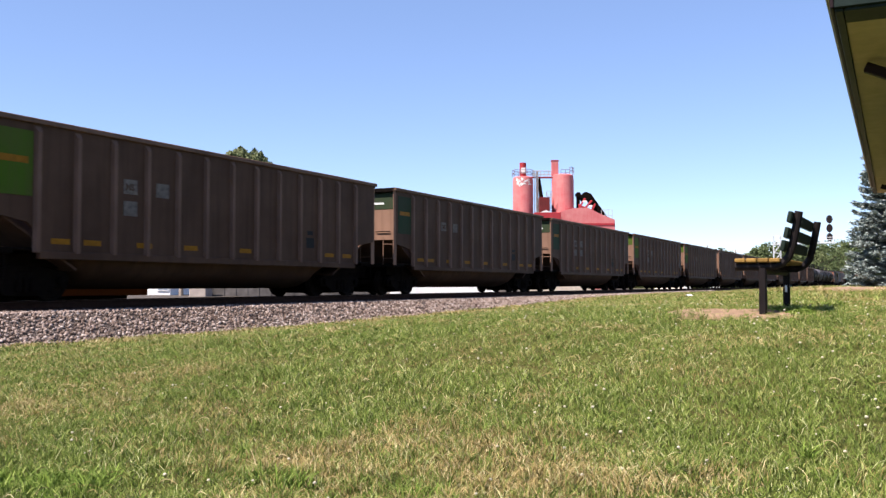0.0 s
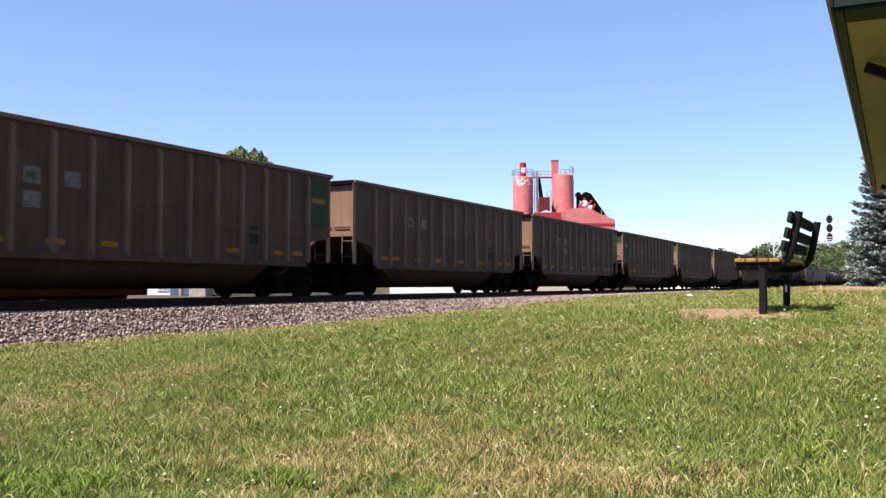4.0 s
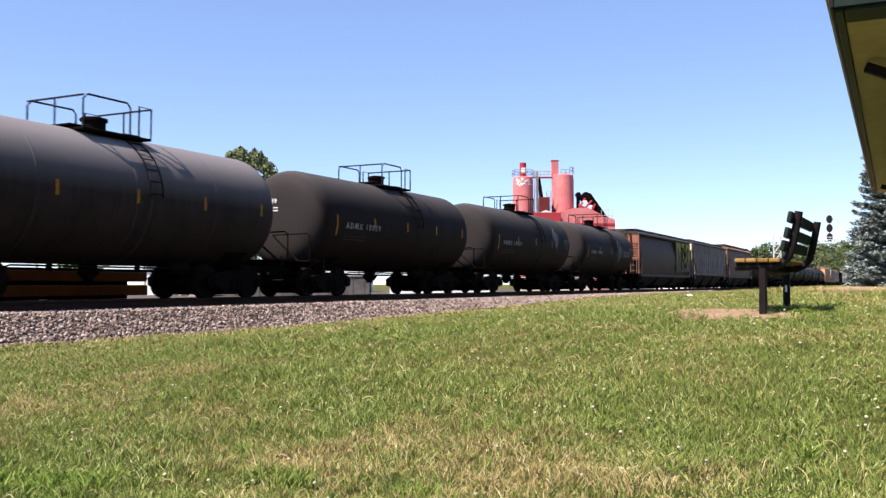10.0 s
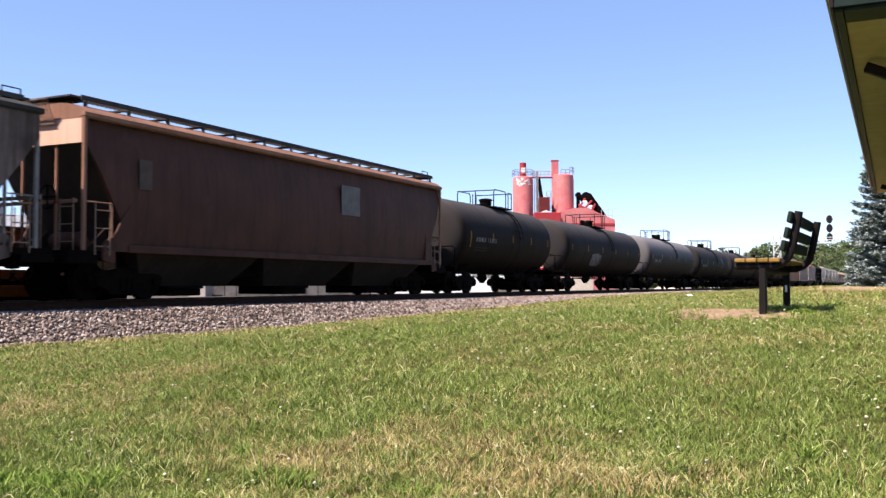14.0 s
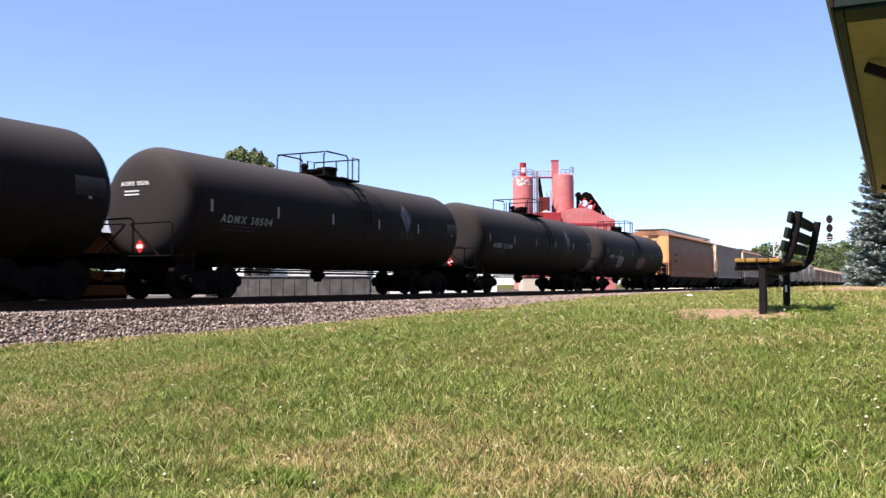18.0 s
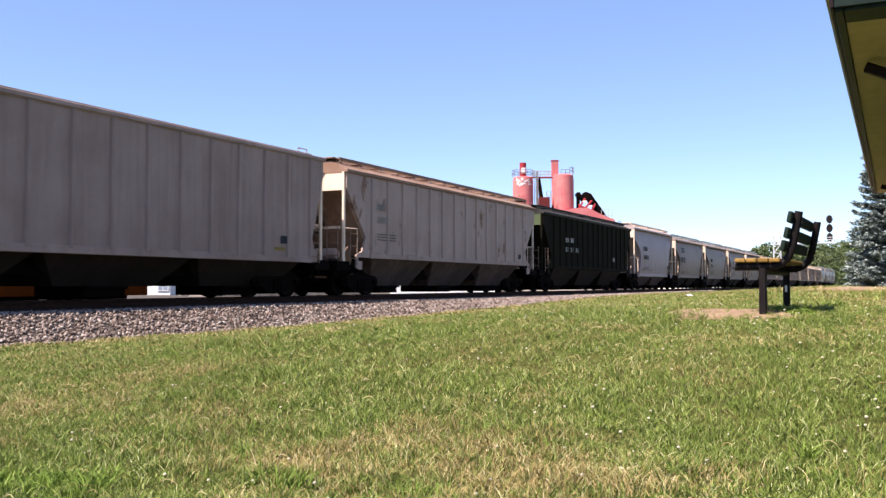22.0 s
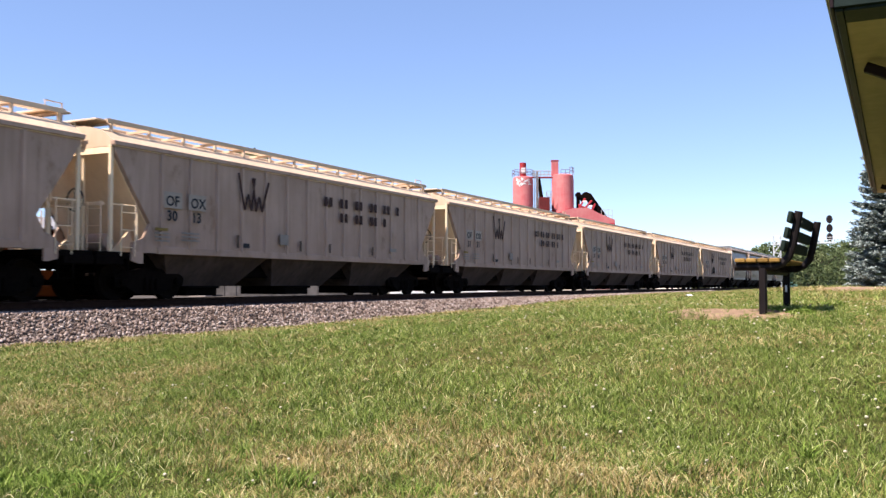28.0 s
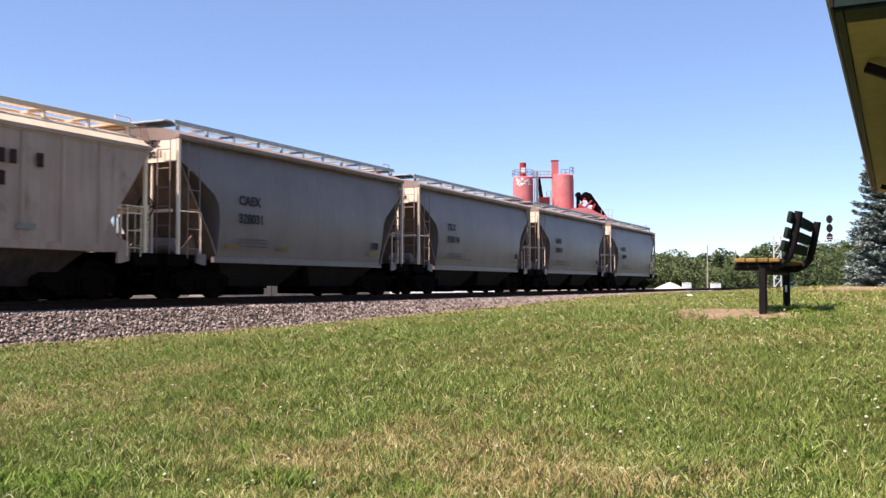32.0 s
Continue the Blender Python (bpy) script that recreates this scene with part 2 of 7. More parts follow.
def ballast_z(x, y):
    side = np.interp(y, [13.3, 14.4], [0.0, 1.0])
    return toe_z(x) * (1 - side) + -0.17 * side


def ground_z(x, y):
    z = lawn_z(x, np.minimum(y, 13.4)) - 0.02
    z = z - 0.35 * smooth01(13.4, 14.2, y)
    far = smooth01(19.5, 25.0, y)
    return z * (1 - far) + -0.42 * far


gm, nt, b = mat_base("dry green turf", 0.95, spec=0.05)
fine = noise_fac(nt, size=18, detail=6, lo=0.3, hi=0.7)
patch = noise_fac(nt, size=0.55, detail=5, lo=0.42, hi=0.66)
tone = mix(nt, fine, (0.03, 0.042, 0.009), (0.115, 0.13, 0.03))
tone = mix(nt, times(nt, patch, 0.6), tone, (0.13, 0.10, 0.04))
nt.links.new(tone, b.inputs["Base Color"])
bump(nt, b, fine, 0.8, 0.04)
TURF = gm
xs = np.unique(np.concatenate([np.linspace(-1600, -30, 20), np.arange(-30, 70, 0.5), np.arange(70, 200, 4), np.linspace(200, 3200, 30)]))
ys = np.unique(np.concatenate([np.linspace(-1600, -10, 16), np.arange(-10, 28, 0.4), np.arange(28, 120, 5), np.linspace(120, 2600, 26)]))
gx, gy = np.meshgrid(xs, ys, indexing="ij")
gz = ground_z(gx, gy)
gi = np.arange(gx.size).reshape(gx.shape)
quads = np.stack([gi[:-1, :-1].ravel(), gi[1:, :-1].ravel(), gi[1:, 1:].ravel(), gi[:-1, 1:].ravel()], 1)
ground = new("ground", bulk("ground", np.stack([gx.ravel(), gy.ravel(), gz.ravel()], 1), quads, TURF, True))
tagged(ground, "mown lawn with dry straw-coloured patches", "lawn", kind="structure")

YARD = plain("grey-brown gravel yard", (0.085, 0.072, 0.06), 0.95, 0, 5, 0.3, 0.4)
solo("yard", Geo().slab(-60, 180, 25.0, 64.0, -0.6, -0.395, 0.02), YARD, "flat grey-tan gravel yard beyond the tracks", "yard", kind="structure")

def rail_shade(nt):
    """Train shade put into the colour: a ragged dark strip of stones along the rails."""
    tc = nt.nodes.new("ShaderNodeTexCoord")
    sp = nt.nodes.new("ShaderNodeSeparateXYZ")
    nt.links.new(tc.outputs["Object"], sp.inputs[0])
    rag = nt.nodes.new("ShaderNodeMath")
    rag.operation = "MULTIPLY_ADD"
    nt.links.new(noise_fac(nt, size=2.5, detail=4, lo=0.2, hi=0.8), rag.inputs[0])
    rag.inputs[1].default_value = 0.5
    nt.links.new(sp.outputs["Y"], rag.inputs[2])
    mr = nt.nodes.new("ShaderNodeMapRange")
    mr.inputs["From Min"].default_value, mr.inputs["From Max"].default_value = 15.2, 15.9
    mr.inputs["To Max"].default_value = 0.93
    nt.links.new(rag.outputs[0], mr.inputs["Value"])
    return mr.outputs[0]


# ballast bed under both tracks
bm_, nt, b = mat_base("crushed grey-pink ballast", 0.95, spec=0.04)
fine = noise_fac(nt, size=16, detail=5, lo=0.35, hi=0.65)
rust = noise_fac(nt, size=0.7, detail=4, lo=0.45, hi=0.7)
tone = mix(nt, fine, (0.05, 0.040, 0.035), (0.22, 0.18, 0.16))
tone = mix(nt, times(nt, rust, 0.35), tone, (0.16, 0.095, 0.07))
tone = mix(nt, rail_shade(nt), tone, (0.020, 0.011, 0.008))
nt.links.new(tone, b.inputs["Base Color"])
bump(nt, b, fine, 1.0, 0.06)
BALLAST = bm_
bx = np.concatenate([np.arange(-700, -20, 20), np.arange(-20, 100, 1.0), np.arange(100, 901, 20)])
rings = []
for x in bx:
    tz = float(toe_z(x))
    rings.append([(x, 13.3, tz - 0.3), (x, 13.3, tz - 0.03), (x, 14.4, -0.19), (x, 19.9, -0.19), (x, 20.3, -0.28),
                  (x, 23.6, -0.28), (x, 25.2, -0.5), (x, 25.2, -0.8)])
g = Geo().loft(rings, closed=True)
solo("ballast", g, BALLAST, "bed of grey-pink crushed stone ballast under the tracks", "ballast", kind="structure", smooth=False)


def ico():
    p = (1 + 5 ** 0.5) / 2
    v = np.array([(-1, p, 0), (1, p, 0), (-1, -p, 0), (1, -p, 0), (0, -1, p), (0, 1, p), (0, -1, -p), (0, 1, -p), (p, 0, -1), (p, 0, 1), (-p, 0, -1), (-p, 0, 1)], float)
    f = np.array([(0, 11, 5), (0, 5, 1), (0, 1, 7), (0, 7, 10), (0, 10, 11), (1, 5, 9), (5, 11, 4), (11, 10, 2), (10, 7, 6), (7, 1, 8),
                  (3, 9, 4), (3, 4, 2), (3, 2, 6), (3, 6, 8), (3, 8, 9), (4, 9, 5), (2, 4, 11), (6, 2, 10), (8, 6, 7), (9, 8, 1)])
    return v / np.linalg.norm(v[0]), f


sm, nt, b = mat_base("broken ballast stone", 0.92, spec=0.06)
gn = nt.nodes.new("ShaderNodeNewGeometry")
fine = noise_fac(nt, size=40, detail=3, lo=0.3, hi=0.7)
pick = nt.nodes.new("ShaderNodeValToRGB")
for at_, c_ in ((0.3, (0.165, 0.122, 0.10)), (0.62, (0.27, 0.21, 0.18)), (0.88, (0.38, 0.31, 0.27))):
    pick.color_ramp.elements.new(at_).color = (*c_, 1)
pick.color_ramp.elements[0].color, pick.color_ramp.elements[-1].color = (0.045, 0.032, 0.027, 1), (0.52, 0.46, 0.42, 1)
nt.links.new(gn.outputs["Random Per Island"], pick.inputs[0])
tone = mix(nt, times(nt, fine, 0.4), pick.outputs[0], (0.17, 0.115, 0.09))
# same painted shade beside the rails as on the bed below
tone = mix(nt, rail_shade(nt), tone, (0.022, 0.012, 0.009))
nt.links.new(tone, b.inputs["Base Color"])
STONE = sm
rng = np.random.default_rng(4)


def stones(n, x0, x1, y0, y1, zf, size):
    v, f = ico()
    px = x0 + (x1 - x0) * rng.random(n) ** 1.25
    py = rng.uniform(y0, y1, n)
    pz = zf(px, py)
    s = size * rng.uniform(0.55, 1.25, n) * (1 + px / 90)
    jit = rng.uniform(0.5, 1.35, (n, 12, 1)) * v[None]
    jit = jit * rng.uniform(0.6, 1.15, (n, 1, 3))
    a = rng.uniform(0, 6.28, n)
    c, d = np.cos(a)[:, None], np.sin(a)[:, None]
    x = jit[:, :, 0] * c - jit[:, :, 1] * d
    y = jit[:, :, 0] * d + jit[:, :, 1] * c
    pts = np.stack([x, y, jit[:, :, 2]], 2) * s[:, None, None] + np.stack([px, py, pz], 1)[:, None]
    faces = (f[None] + (np.arange(n) * 12)[:, None, None]).reshape(-1, 3)
    return pts.reshape(-1, 3), faces


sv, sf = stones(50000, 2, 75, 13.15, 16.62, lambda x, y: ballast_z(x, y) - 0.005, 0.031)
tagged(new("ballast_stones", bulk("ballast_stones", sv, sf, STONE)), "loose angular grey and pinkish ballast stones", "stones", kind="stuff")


# ---- track ----
def rail_profile(y):
    return [(y - 0.07, -0.17), (y + 0.07, -0.17), (y + 0.07, -0.155), (y + 0.012, -0.135), (y + 0.012, -0.045), (y + 0.037, -0.03),
            (y + 0.037, -0.004), (y - 0.037, -0.004), (y - 0.037, -0.03), (y - 0.012, -0.045), (y - 0.012, -0.135), (y - 0.07, -0.155)]


def track(cy, dz, label, nears):
    tr = thing("railway_track", label, "railway track", (0, cy, dz), kind="structure")
    for y in (-0.755, 0.755):
        r = part("rail", Geo().prism(rail_profile(y), -700, 900), RAIL, tr)
        part("rail_head", Geo().slab(-700, 900, y - 0.034, y + 0.034, -0.0035, 0.0, 0.001), RAILTOP, r, "polished running surface")
    tie = shared(("tie",), TIE, lambda g: g.slab(-0.115, 0.115, -1.3, 1.3, -0.34, -0.165, 0.012))
    plate = shared(("tie_plate",), RAIL, lambda g: g.slab(-0.09, 0.09, -0.17, 0.17, -0.166, -0.150, 0.004))
    n0, n1 = nears
    for i in range(n0, n1):
        part("tie", tie, TIE, tr, at=(i * 0.5, 0, 0))
    for i in range(0, 70):
        part("tie_plate", plate, RAIL, tr, at=(i * 0.5, -0.755, 0))
    rest = Geo()
    for i in list(range(-1400, n0)) + list(range(n1, 1800)):
        rest.box(i * 0.5 - 0.115, i * 0.5 + 0.115, -1.3, 1.3, -0.34, -0.165)
    ob = part("ties", rest, TIE, tr, smooth=False)
    ob["kind"] = "stuff"
    return tr


track(TRACK_Y, 0.0, "main railway track, rusty rails on dark timber ties", (-10, 160))
track(SIDING_Y, -0.09, "siding track with rusty rails on timber ties", (10, 110))


# ---- running gear shared by all wagons ----
WHEEL_R = 0.457
SPINNERS = {-1: [], 1: []}


def make_wheelset(g):
    g.cyl((0, -1.12, 0), 0.08, 2.24, "y", 10)
    for s in (-1, 1):
        prof = [(0.665, 0.10), (0.665, 0.485), (0.695, 0.485), (0.71, 0.46), (0.80, 0.452), (0.805, 0.40), (0.77, 0.37), (0.755, 0.20), (0.81, 0.17), (0.81, 0.09)]
        g.lathe([(d * s, r) for d, r in prof], "y", 24)


def make_side_frame(g):
    prof = [(-1.12, 0.36), (-0.98, 0.30), (-0.78, 0.33), (-0.45, 0.14), (0.45, 0.14), (0.78, 0.33), (0.98, 0.30), (1.12, 0.36),
            (1.14, 0.55), (0.95, 0.66), (0.5, 0.72), (0.3, 0.76), (-0.3, 0.76), (-0.5, 0.72), (-0.95, 0.66), (-1.14, 0.55)]
    g.prism_y(prof, -0.06, 0.06)
    for x in (-0.89, 0.89):
        g.cyl((x, -0.14, 0.457), 0.10, 0.2, "y", 12)
    for x in (-0.17, 0.0, 0.17):
        g.cyl((x, -0.085, 0.22), 0.065, 0.30, "z", 8)


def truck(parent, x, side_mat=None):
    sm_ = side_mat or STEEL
    # the last slab is plain dark filler added between the wheels
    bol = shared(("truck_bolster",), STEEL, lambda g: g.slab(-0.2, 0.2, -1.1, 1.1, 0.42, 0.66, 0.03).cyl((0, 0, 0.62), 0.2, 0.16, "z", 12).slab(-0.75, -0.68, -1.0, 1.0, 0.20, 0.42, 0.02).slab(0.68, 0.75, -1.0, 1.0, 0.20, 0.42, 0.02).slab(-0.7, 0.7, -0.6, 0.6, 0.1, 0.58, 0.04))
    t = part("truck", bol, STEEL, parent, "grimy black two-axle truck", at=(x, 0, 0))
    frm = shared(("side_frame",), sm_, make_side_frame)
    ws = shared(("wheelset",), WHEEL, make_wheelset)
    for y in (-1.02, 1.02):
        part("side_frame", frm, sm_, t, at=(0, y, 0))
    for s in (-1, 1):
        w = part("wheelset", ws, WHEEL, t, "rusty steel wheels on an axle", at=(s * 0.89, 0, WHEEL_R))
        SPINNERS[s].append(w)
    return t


def make_coupler(g):
    g.slab(-0.62, 0.0, -0.09, 0.09, 0.76, 0.98, 0.02)
    g.slab(-0.05, 0.14, -0.14, 0.16, 0.72, 1.02, 0.04)
    g.tube([(-0.35, 0.3, 0.85), (-0.1, 0.28, 0.5), (0.12, 0.2, 0.45), (0.15, 0.05, 0.62)], 0.025)


def couplers(parent, half):
    me = shared(("coupler",), STEEL, make_coupler)
    for s in (-1, 1):
        c = part("coupler", me, STEEL, parent, "knuckle coupler with hanging air hose", at=(s * (half - 0.05), 0, 0))
        c.rotation_euler = (0, 0, 0 if s > 0 else math.pi)


def ladder_mesh(mat, h, w, n, axis="x"):
    """Two stiles and n rungs; it stands on z = 0 and spreads along an axis."""
    def make(g):
        for s in (-w / 2, w / 2):
            if axis == "x":
                g.slab(s - 0.014, s + 0.014, -0.01, 0.01, 0, h, 0.003)
            else:
                g.slab(-0.01, 0.01, s - 0.014, s + 0.014, 0, h, 0.003)
        for i in range(n):
            z = h * (i + 0.5) / n
            a = (-w / 2, 0, z) if axis == "x" else (0, -w / 2, z)
            c = (w / 2, 0, z) if axis == "x" else (0, w / 2, z)
            g.tube([a, c], 0.014, 5)
    return shared(("ladder", round(h, 2), round(w, 2), n, axis), mat, make)


def bars(parent, name, mat, x, z, w, h, y, n=1, gap=0.06):
    """Rows of plain bars where lettering is too small to read."""
    for i in range(n):
        me = shared(("bar", round(w, 2), round(h, 3)), mat, lambda g: g.slab(0, w, -0.003, 0.003, 0, h, 0.001))
        part(name, me, mat, parent, at=(x, y, z - i * (h + gap)))


def words(parent, body, size, mat, x, z, y, name="lettering"):
    return part(name, lettering(body, size, mat), mat, parent, at=(x, y, z))


# ---- coal gondolas ----
def gondola(left, right, seed, marks):
    W, HL, TOP, LOW = 1.56, 7.32, 3.74, 1.03
    end_words = {"lime": "lime green", "dark": "dark green", "": "tan"}[left]
    car = thing("coal_gondola", "brown-grey ribbed coal gondola with " + end_words + " end and black running gear", "railway wagon", group="coal wagons of the train")
    rnd = random.Random(seed)
    side = shared(("gon_side",), GON, lambda g: g.prism_y([(-HL, TOP), (HL, TOP), (HL, 1.80), (HL - 0.95, 1.66), (HL - 1.2, 1.45), (HL - 1.3, LOW), (-HL + 1.3, LOW), (-HL + 1.2, 1.45), (-HL + 0.95, 1.66), (-HL, 1.80)], -0.03, 0.03))
    post = shared(("gon_post",), GONRIB, lambda g: g.loft([[(-0.085, 0.0, LOW), (-0.05, -0.085, LOW), (0.05, -0.085, LOW), (0.085, 0.0, LOW)],
                                                         [(-0.085, 0.0, TOP - 0.1), (-0.05, -0.085, TOP - 0.22), (0.05, -0.085, TOP - 0.22), (0.085, 0.0, TOP - 0.1)]]))
    chord = shared(("gon_chord",), GONRIB, lambda g: g.slab(-HL - 0.12, HL + 0.12, -0.09, 0.07, TOP - 0.06, TOP + 0.05, 0.015))
    sill = shared(("gon_sill",), GON, lambda g: g.slab(-HL + 1.25, HL - 1.25, -0.07, 0.05, LOW - 0.13, LOW + 0.04, 0.012))
    for s in (-1, 1):
        sd = part("side_wall", side, GON, car, at=(0, s * (W - 0.03), 0))
        for k in range(13):
            p = part("rib", post, GONRIB, sd, at=(-6.13 + k * 12.26 / 12, s * 0.03, 0))
            p.rotation_euler = (0, 0, 0 if s < 0 else math.pi)
        part("top_chord", chord, GONRIB, car, "dusty steel top chord", at=(0, s * (W - 0.02), 0))
        part("side_sill", sill, GON, car, at=(0, s * (W - 0.02), 0))
    EZ = 1.95
    for s, colour in ((-1, left), (1, right)):
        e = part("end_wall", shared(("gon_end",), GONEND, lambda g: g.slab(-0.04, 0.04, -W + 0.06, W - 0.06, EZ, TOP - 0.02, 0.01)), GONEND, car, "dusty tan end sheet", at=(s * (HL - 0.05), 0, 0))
        part("end_chord", shared(("gon_endchord",), STEEL, lambda g: g.slab(-0.09, 0.09, -W, W, TOP - 0.09, TOP + 0.055, 0.015)), STEEL, car, at=(s * (HL + 0.03), 0, 0))
        m = {"lime": LIME, "dark": DKGREEN}.get(colour)
        if m:
            part("end_colour_band", shared(("gon_band",), m, lambda g: g.slab(-0.004, 0.004, -W + 0.08, W - 0.08, 3.05, TOP - 0.1, 0.001)), m, e, "painted green band", at=(s * 0.046, 0, 0))
            part("marking", shared(("gon_mark",), WHITE, lambda g: g.slab(-0.003, 0.003, -0.55, 0.55, 3.22, 3.29, 0.001)), WHITE, e, "white bar of lettering", at=(s * 0.054, -0.5, 0))
            part("corner_panel", shared(("gon_panel",), m, lambda g: g.slab(-0.48, 0.48, -0.006, 0.006, 2.18, TOP - 0.22, 0.002)), m, car, "painted green corner panel", at=(s * (HL - 0.6), -W - 0.003, 0))
            part("panel_stripe", shared(("gon_stripe",), YELLOW, lambda g: g.slab(-0.36, 0.36, -0.004, 0.004, 2.84, 2.98, 0.001)), YELLOW, car, at=(s * (HL - 0.6), -W - 0.012, 0))
        part("slope_sheet", shared(("gon_slope", s), GON, lambda g: g.prism_y([(s * (HL - 0.1), EZ), (s * (HL - 0.1), EZ + 0.06), (s * 5.0, 0.72), (s * 5.0, 0.66)], -W + 0.1, W - 0.1)), GON, car)
        part("end_platform", shared(("gon_platform",), STEEL, lambda g: g.slab(-0.5, 0.25, -1.5, 1.5, 1.0, 1.08, 0.01).slab(-2.4, 0.1, -0.2, 0.2, 0.62, 0.98, 0.02)), STEEL, car, at=(s * HL - (0.2 if s > 0 else -0.45), 0, 0))
        for y in (-1, 1):
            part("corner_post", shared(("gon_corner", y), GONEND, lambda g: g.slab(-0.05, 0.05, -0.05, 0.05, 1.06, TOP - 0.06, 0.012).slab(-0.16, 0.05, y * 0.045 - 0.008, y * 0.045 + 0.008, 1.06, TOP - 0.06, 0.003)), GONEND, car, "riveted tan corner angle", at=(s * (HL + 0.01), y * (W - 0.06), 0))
            part("ladder", ladder_mesh(GONEND, 1.0, 0.42, 2, "y"), GONEND, car, "tan end ladder", at=(s * HL, y * 1.24, 1.05))
            part("stirrup_step", shared(("stirrup",), STEEL, lambda g: g.tube([(-0.2, 0, 1.05), (-0.2, 0, 0.5), (0.2, 0, 0.5), (0.2, 0, 1.05)], 0.018)), STEEL, car, at=(s * (HL - 0.3), y * 1.5, 0))
        for q, dz in ((0.0, 0.0), (0.7, 0.25), (1.3, 0.2)):
            part("grab_iron", shared(("gon_grab", s, q), STEEL, lambda g: g.tube([(s * 0.0, -1.3 + q, 2.25), (s * 0.09, -1.3 + q, 2.25), (s * 0.09, -0.75 + q, 2.25 + dz), (s * 0.0, -0.75 + q, 2.25 + dz)], 0.018)), STEEL, e)
    tub = [(-1.3, 1.06)] + [(-1.3 * math.cos(radians(a)), 0.95 - 0.70 * math.sin(radians(a))) for a in range(0, 181, 20)] + [(1.3, 1.06)]
    part("tub", shared(("gon_tub",), GON, lambda g: g.loft([[(x, y * q, 1.06 + (z - 1.06) * w) for y, z in tub] for x, q, w in ((-4.9, 0.95, 0.35), (-4.3, 1, 1), (4.3, 1, 1), (4.9, 0.95, 0.35))])), GON, car, "rounded belly tub")
    part("floor", shared(("gon_floor",), STEEL, lambda g: g.slab(-7.2, 7.2, -1.5, 1.5, 1.07, 1.13, 0.01)), STEEL, car)
    # the two wide slabs are dark filler added round the trucks
    part("centre_sill", shared(("gon_csill",), STEEL, lambda g: g.slab(-7.6, 7.6, -0.17, 0.17, 0.66, 1.04, 0.02).slab(-7.1, -3.9, -1.05, 1.05, 0.72, 1.04, 0.03).slab(3.9, 7.1, -1.05, 1.05, 0.72, 1.04, 0.03)), STEEL, car)
    xs_ = [-5.6, -4.6, -3.1, -1.5, 0.55, 2.6, 4.7, 5.6]
    for x in xs_:
        if rnd.random() < 0.88:
            part("reflective_strip", shared(("strip",), YELLOW, lambda g: g.slab(-0.24, 0.24, -0.003, 0.003, 0, 0.12, 0.001)), YELLOW, car, at=(x + rnd.uniform(-0.15, 0.15), -W - 0.009, LOW + 0.19))
    sq = shared(("square",), PALEMARK, lambda g: g.slab(-0.21, 0.21, -0.003, 0.003, 0, 0.34, 0.001))
    for k, (dx, dz) in enumerate(((-3.58, 2.45), (-2.56, 2.45), (-3.58, 1.95), (-2.56, 1.95))):
        if marks & (1 << k):
            part("number_panel", sq, PALEMARK, car, "faded white number panel", at=(dx, -W - 0.008, dz))
    if marks & 1:
        words(car, "NS", 0.22, GON, -3.74, 2.54, -W - 0.017)
    part("load_plate", shared(("loadplate",), BLACK, lambda g: g.slab(-0.2, 0.2, -0.003, 0.003, 0, 0.3, 0.001)), BLACK, car, at=(3.6, -W - 0.008, 1.47))
    part("load_plate", shared(("loadplate2",), BLACK, lambda g: g.slab(-0.14, 0.14, -0.003, 0.003, 0, 0.12, 0.001)), BLACK, car, at=(3.6, -W - 0.008, 1.86))
    truck(car, -6.0)
    truck(car, 6.0)
    couplers(car, 8.09)
    return car


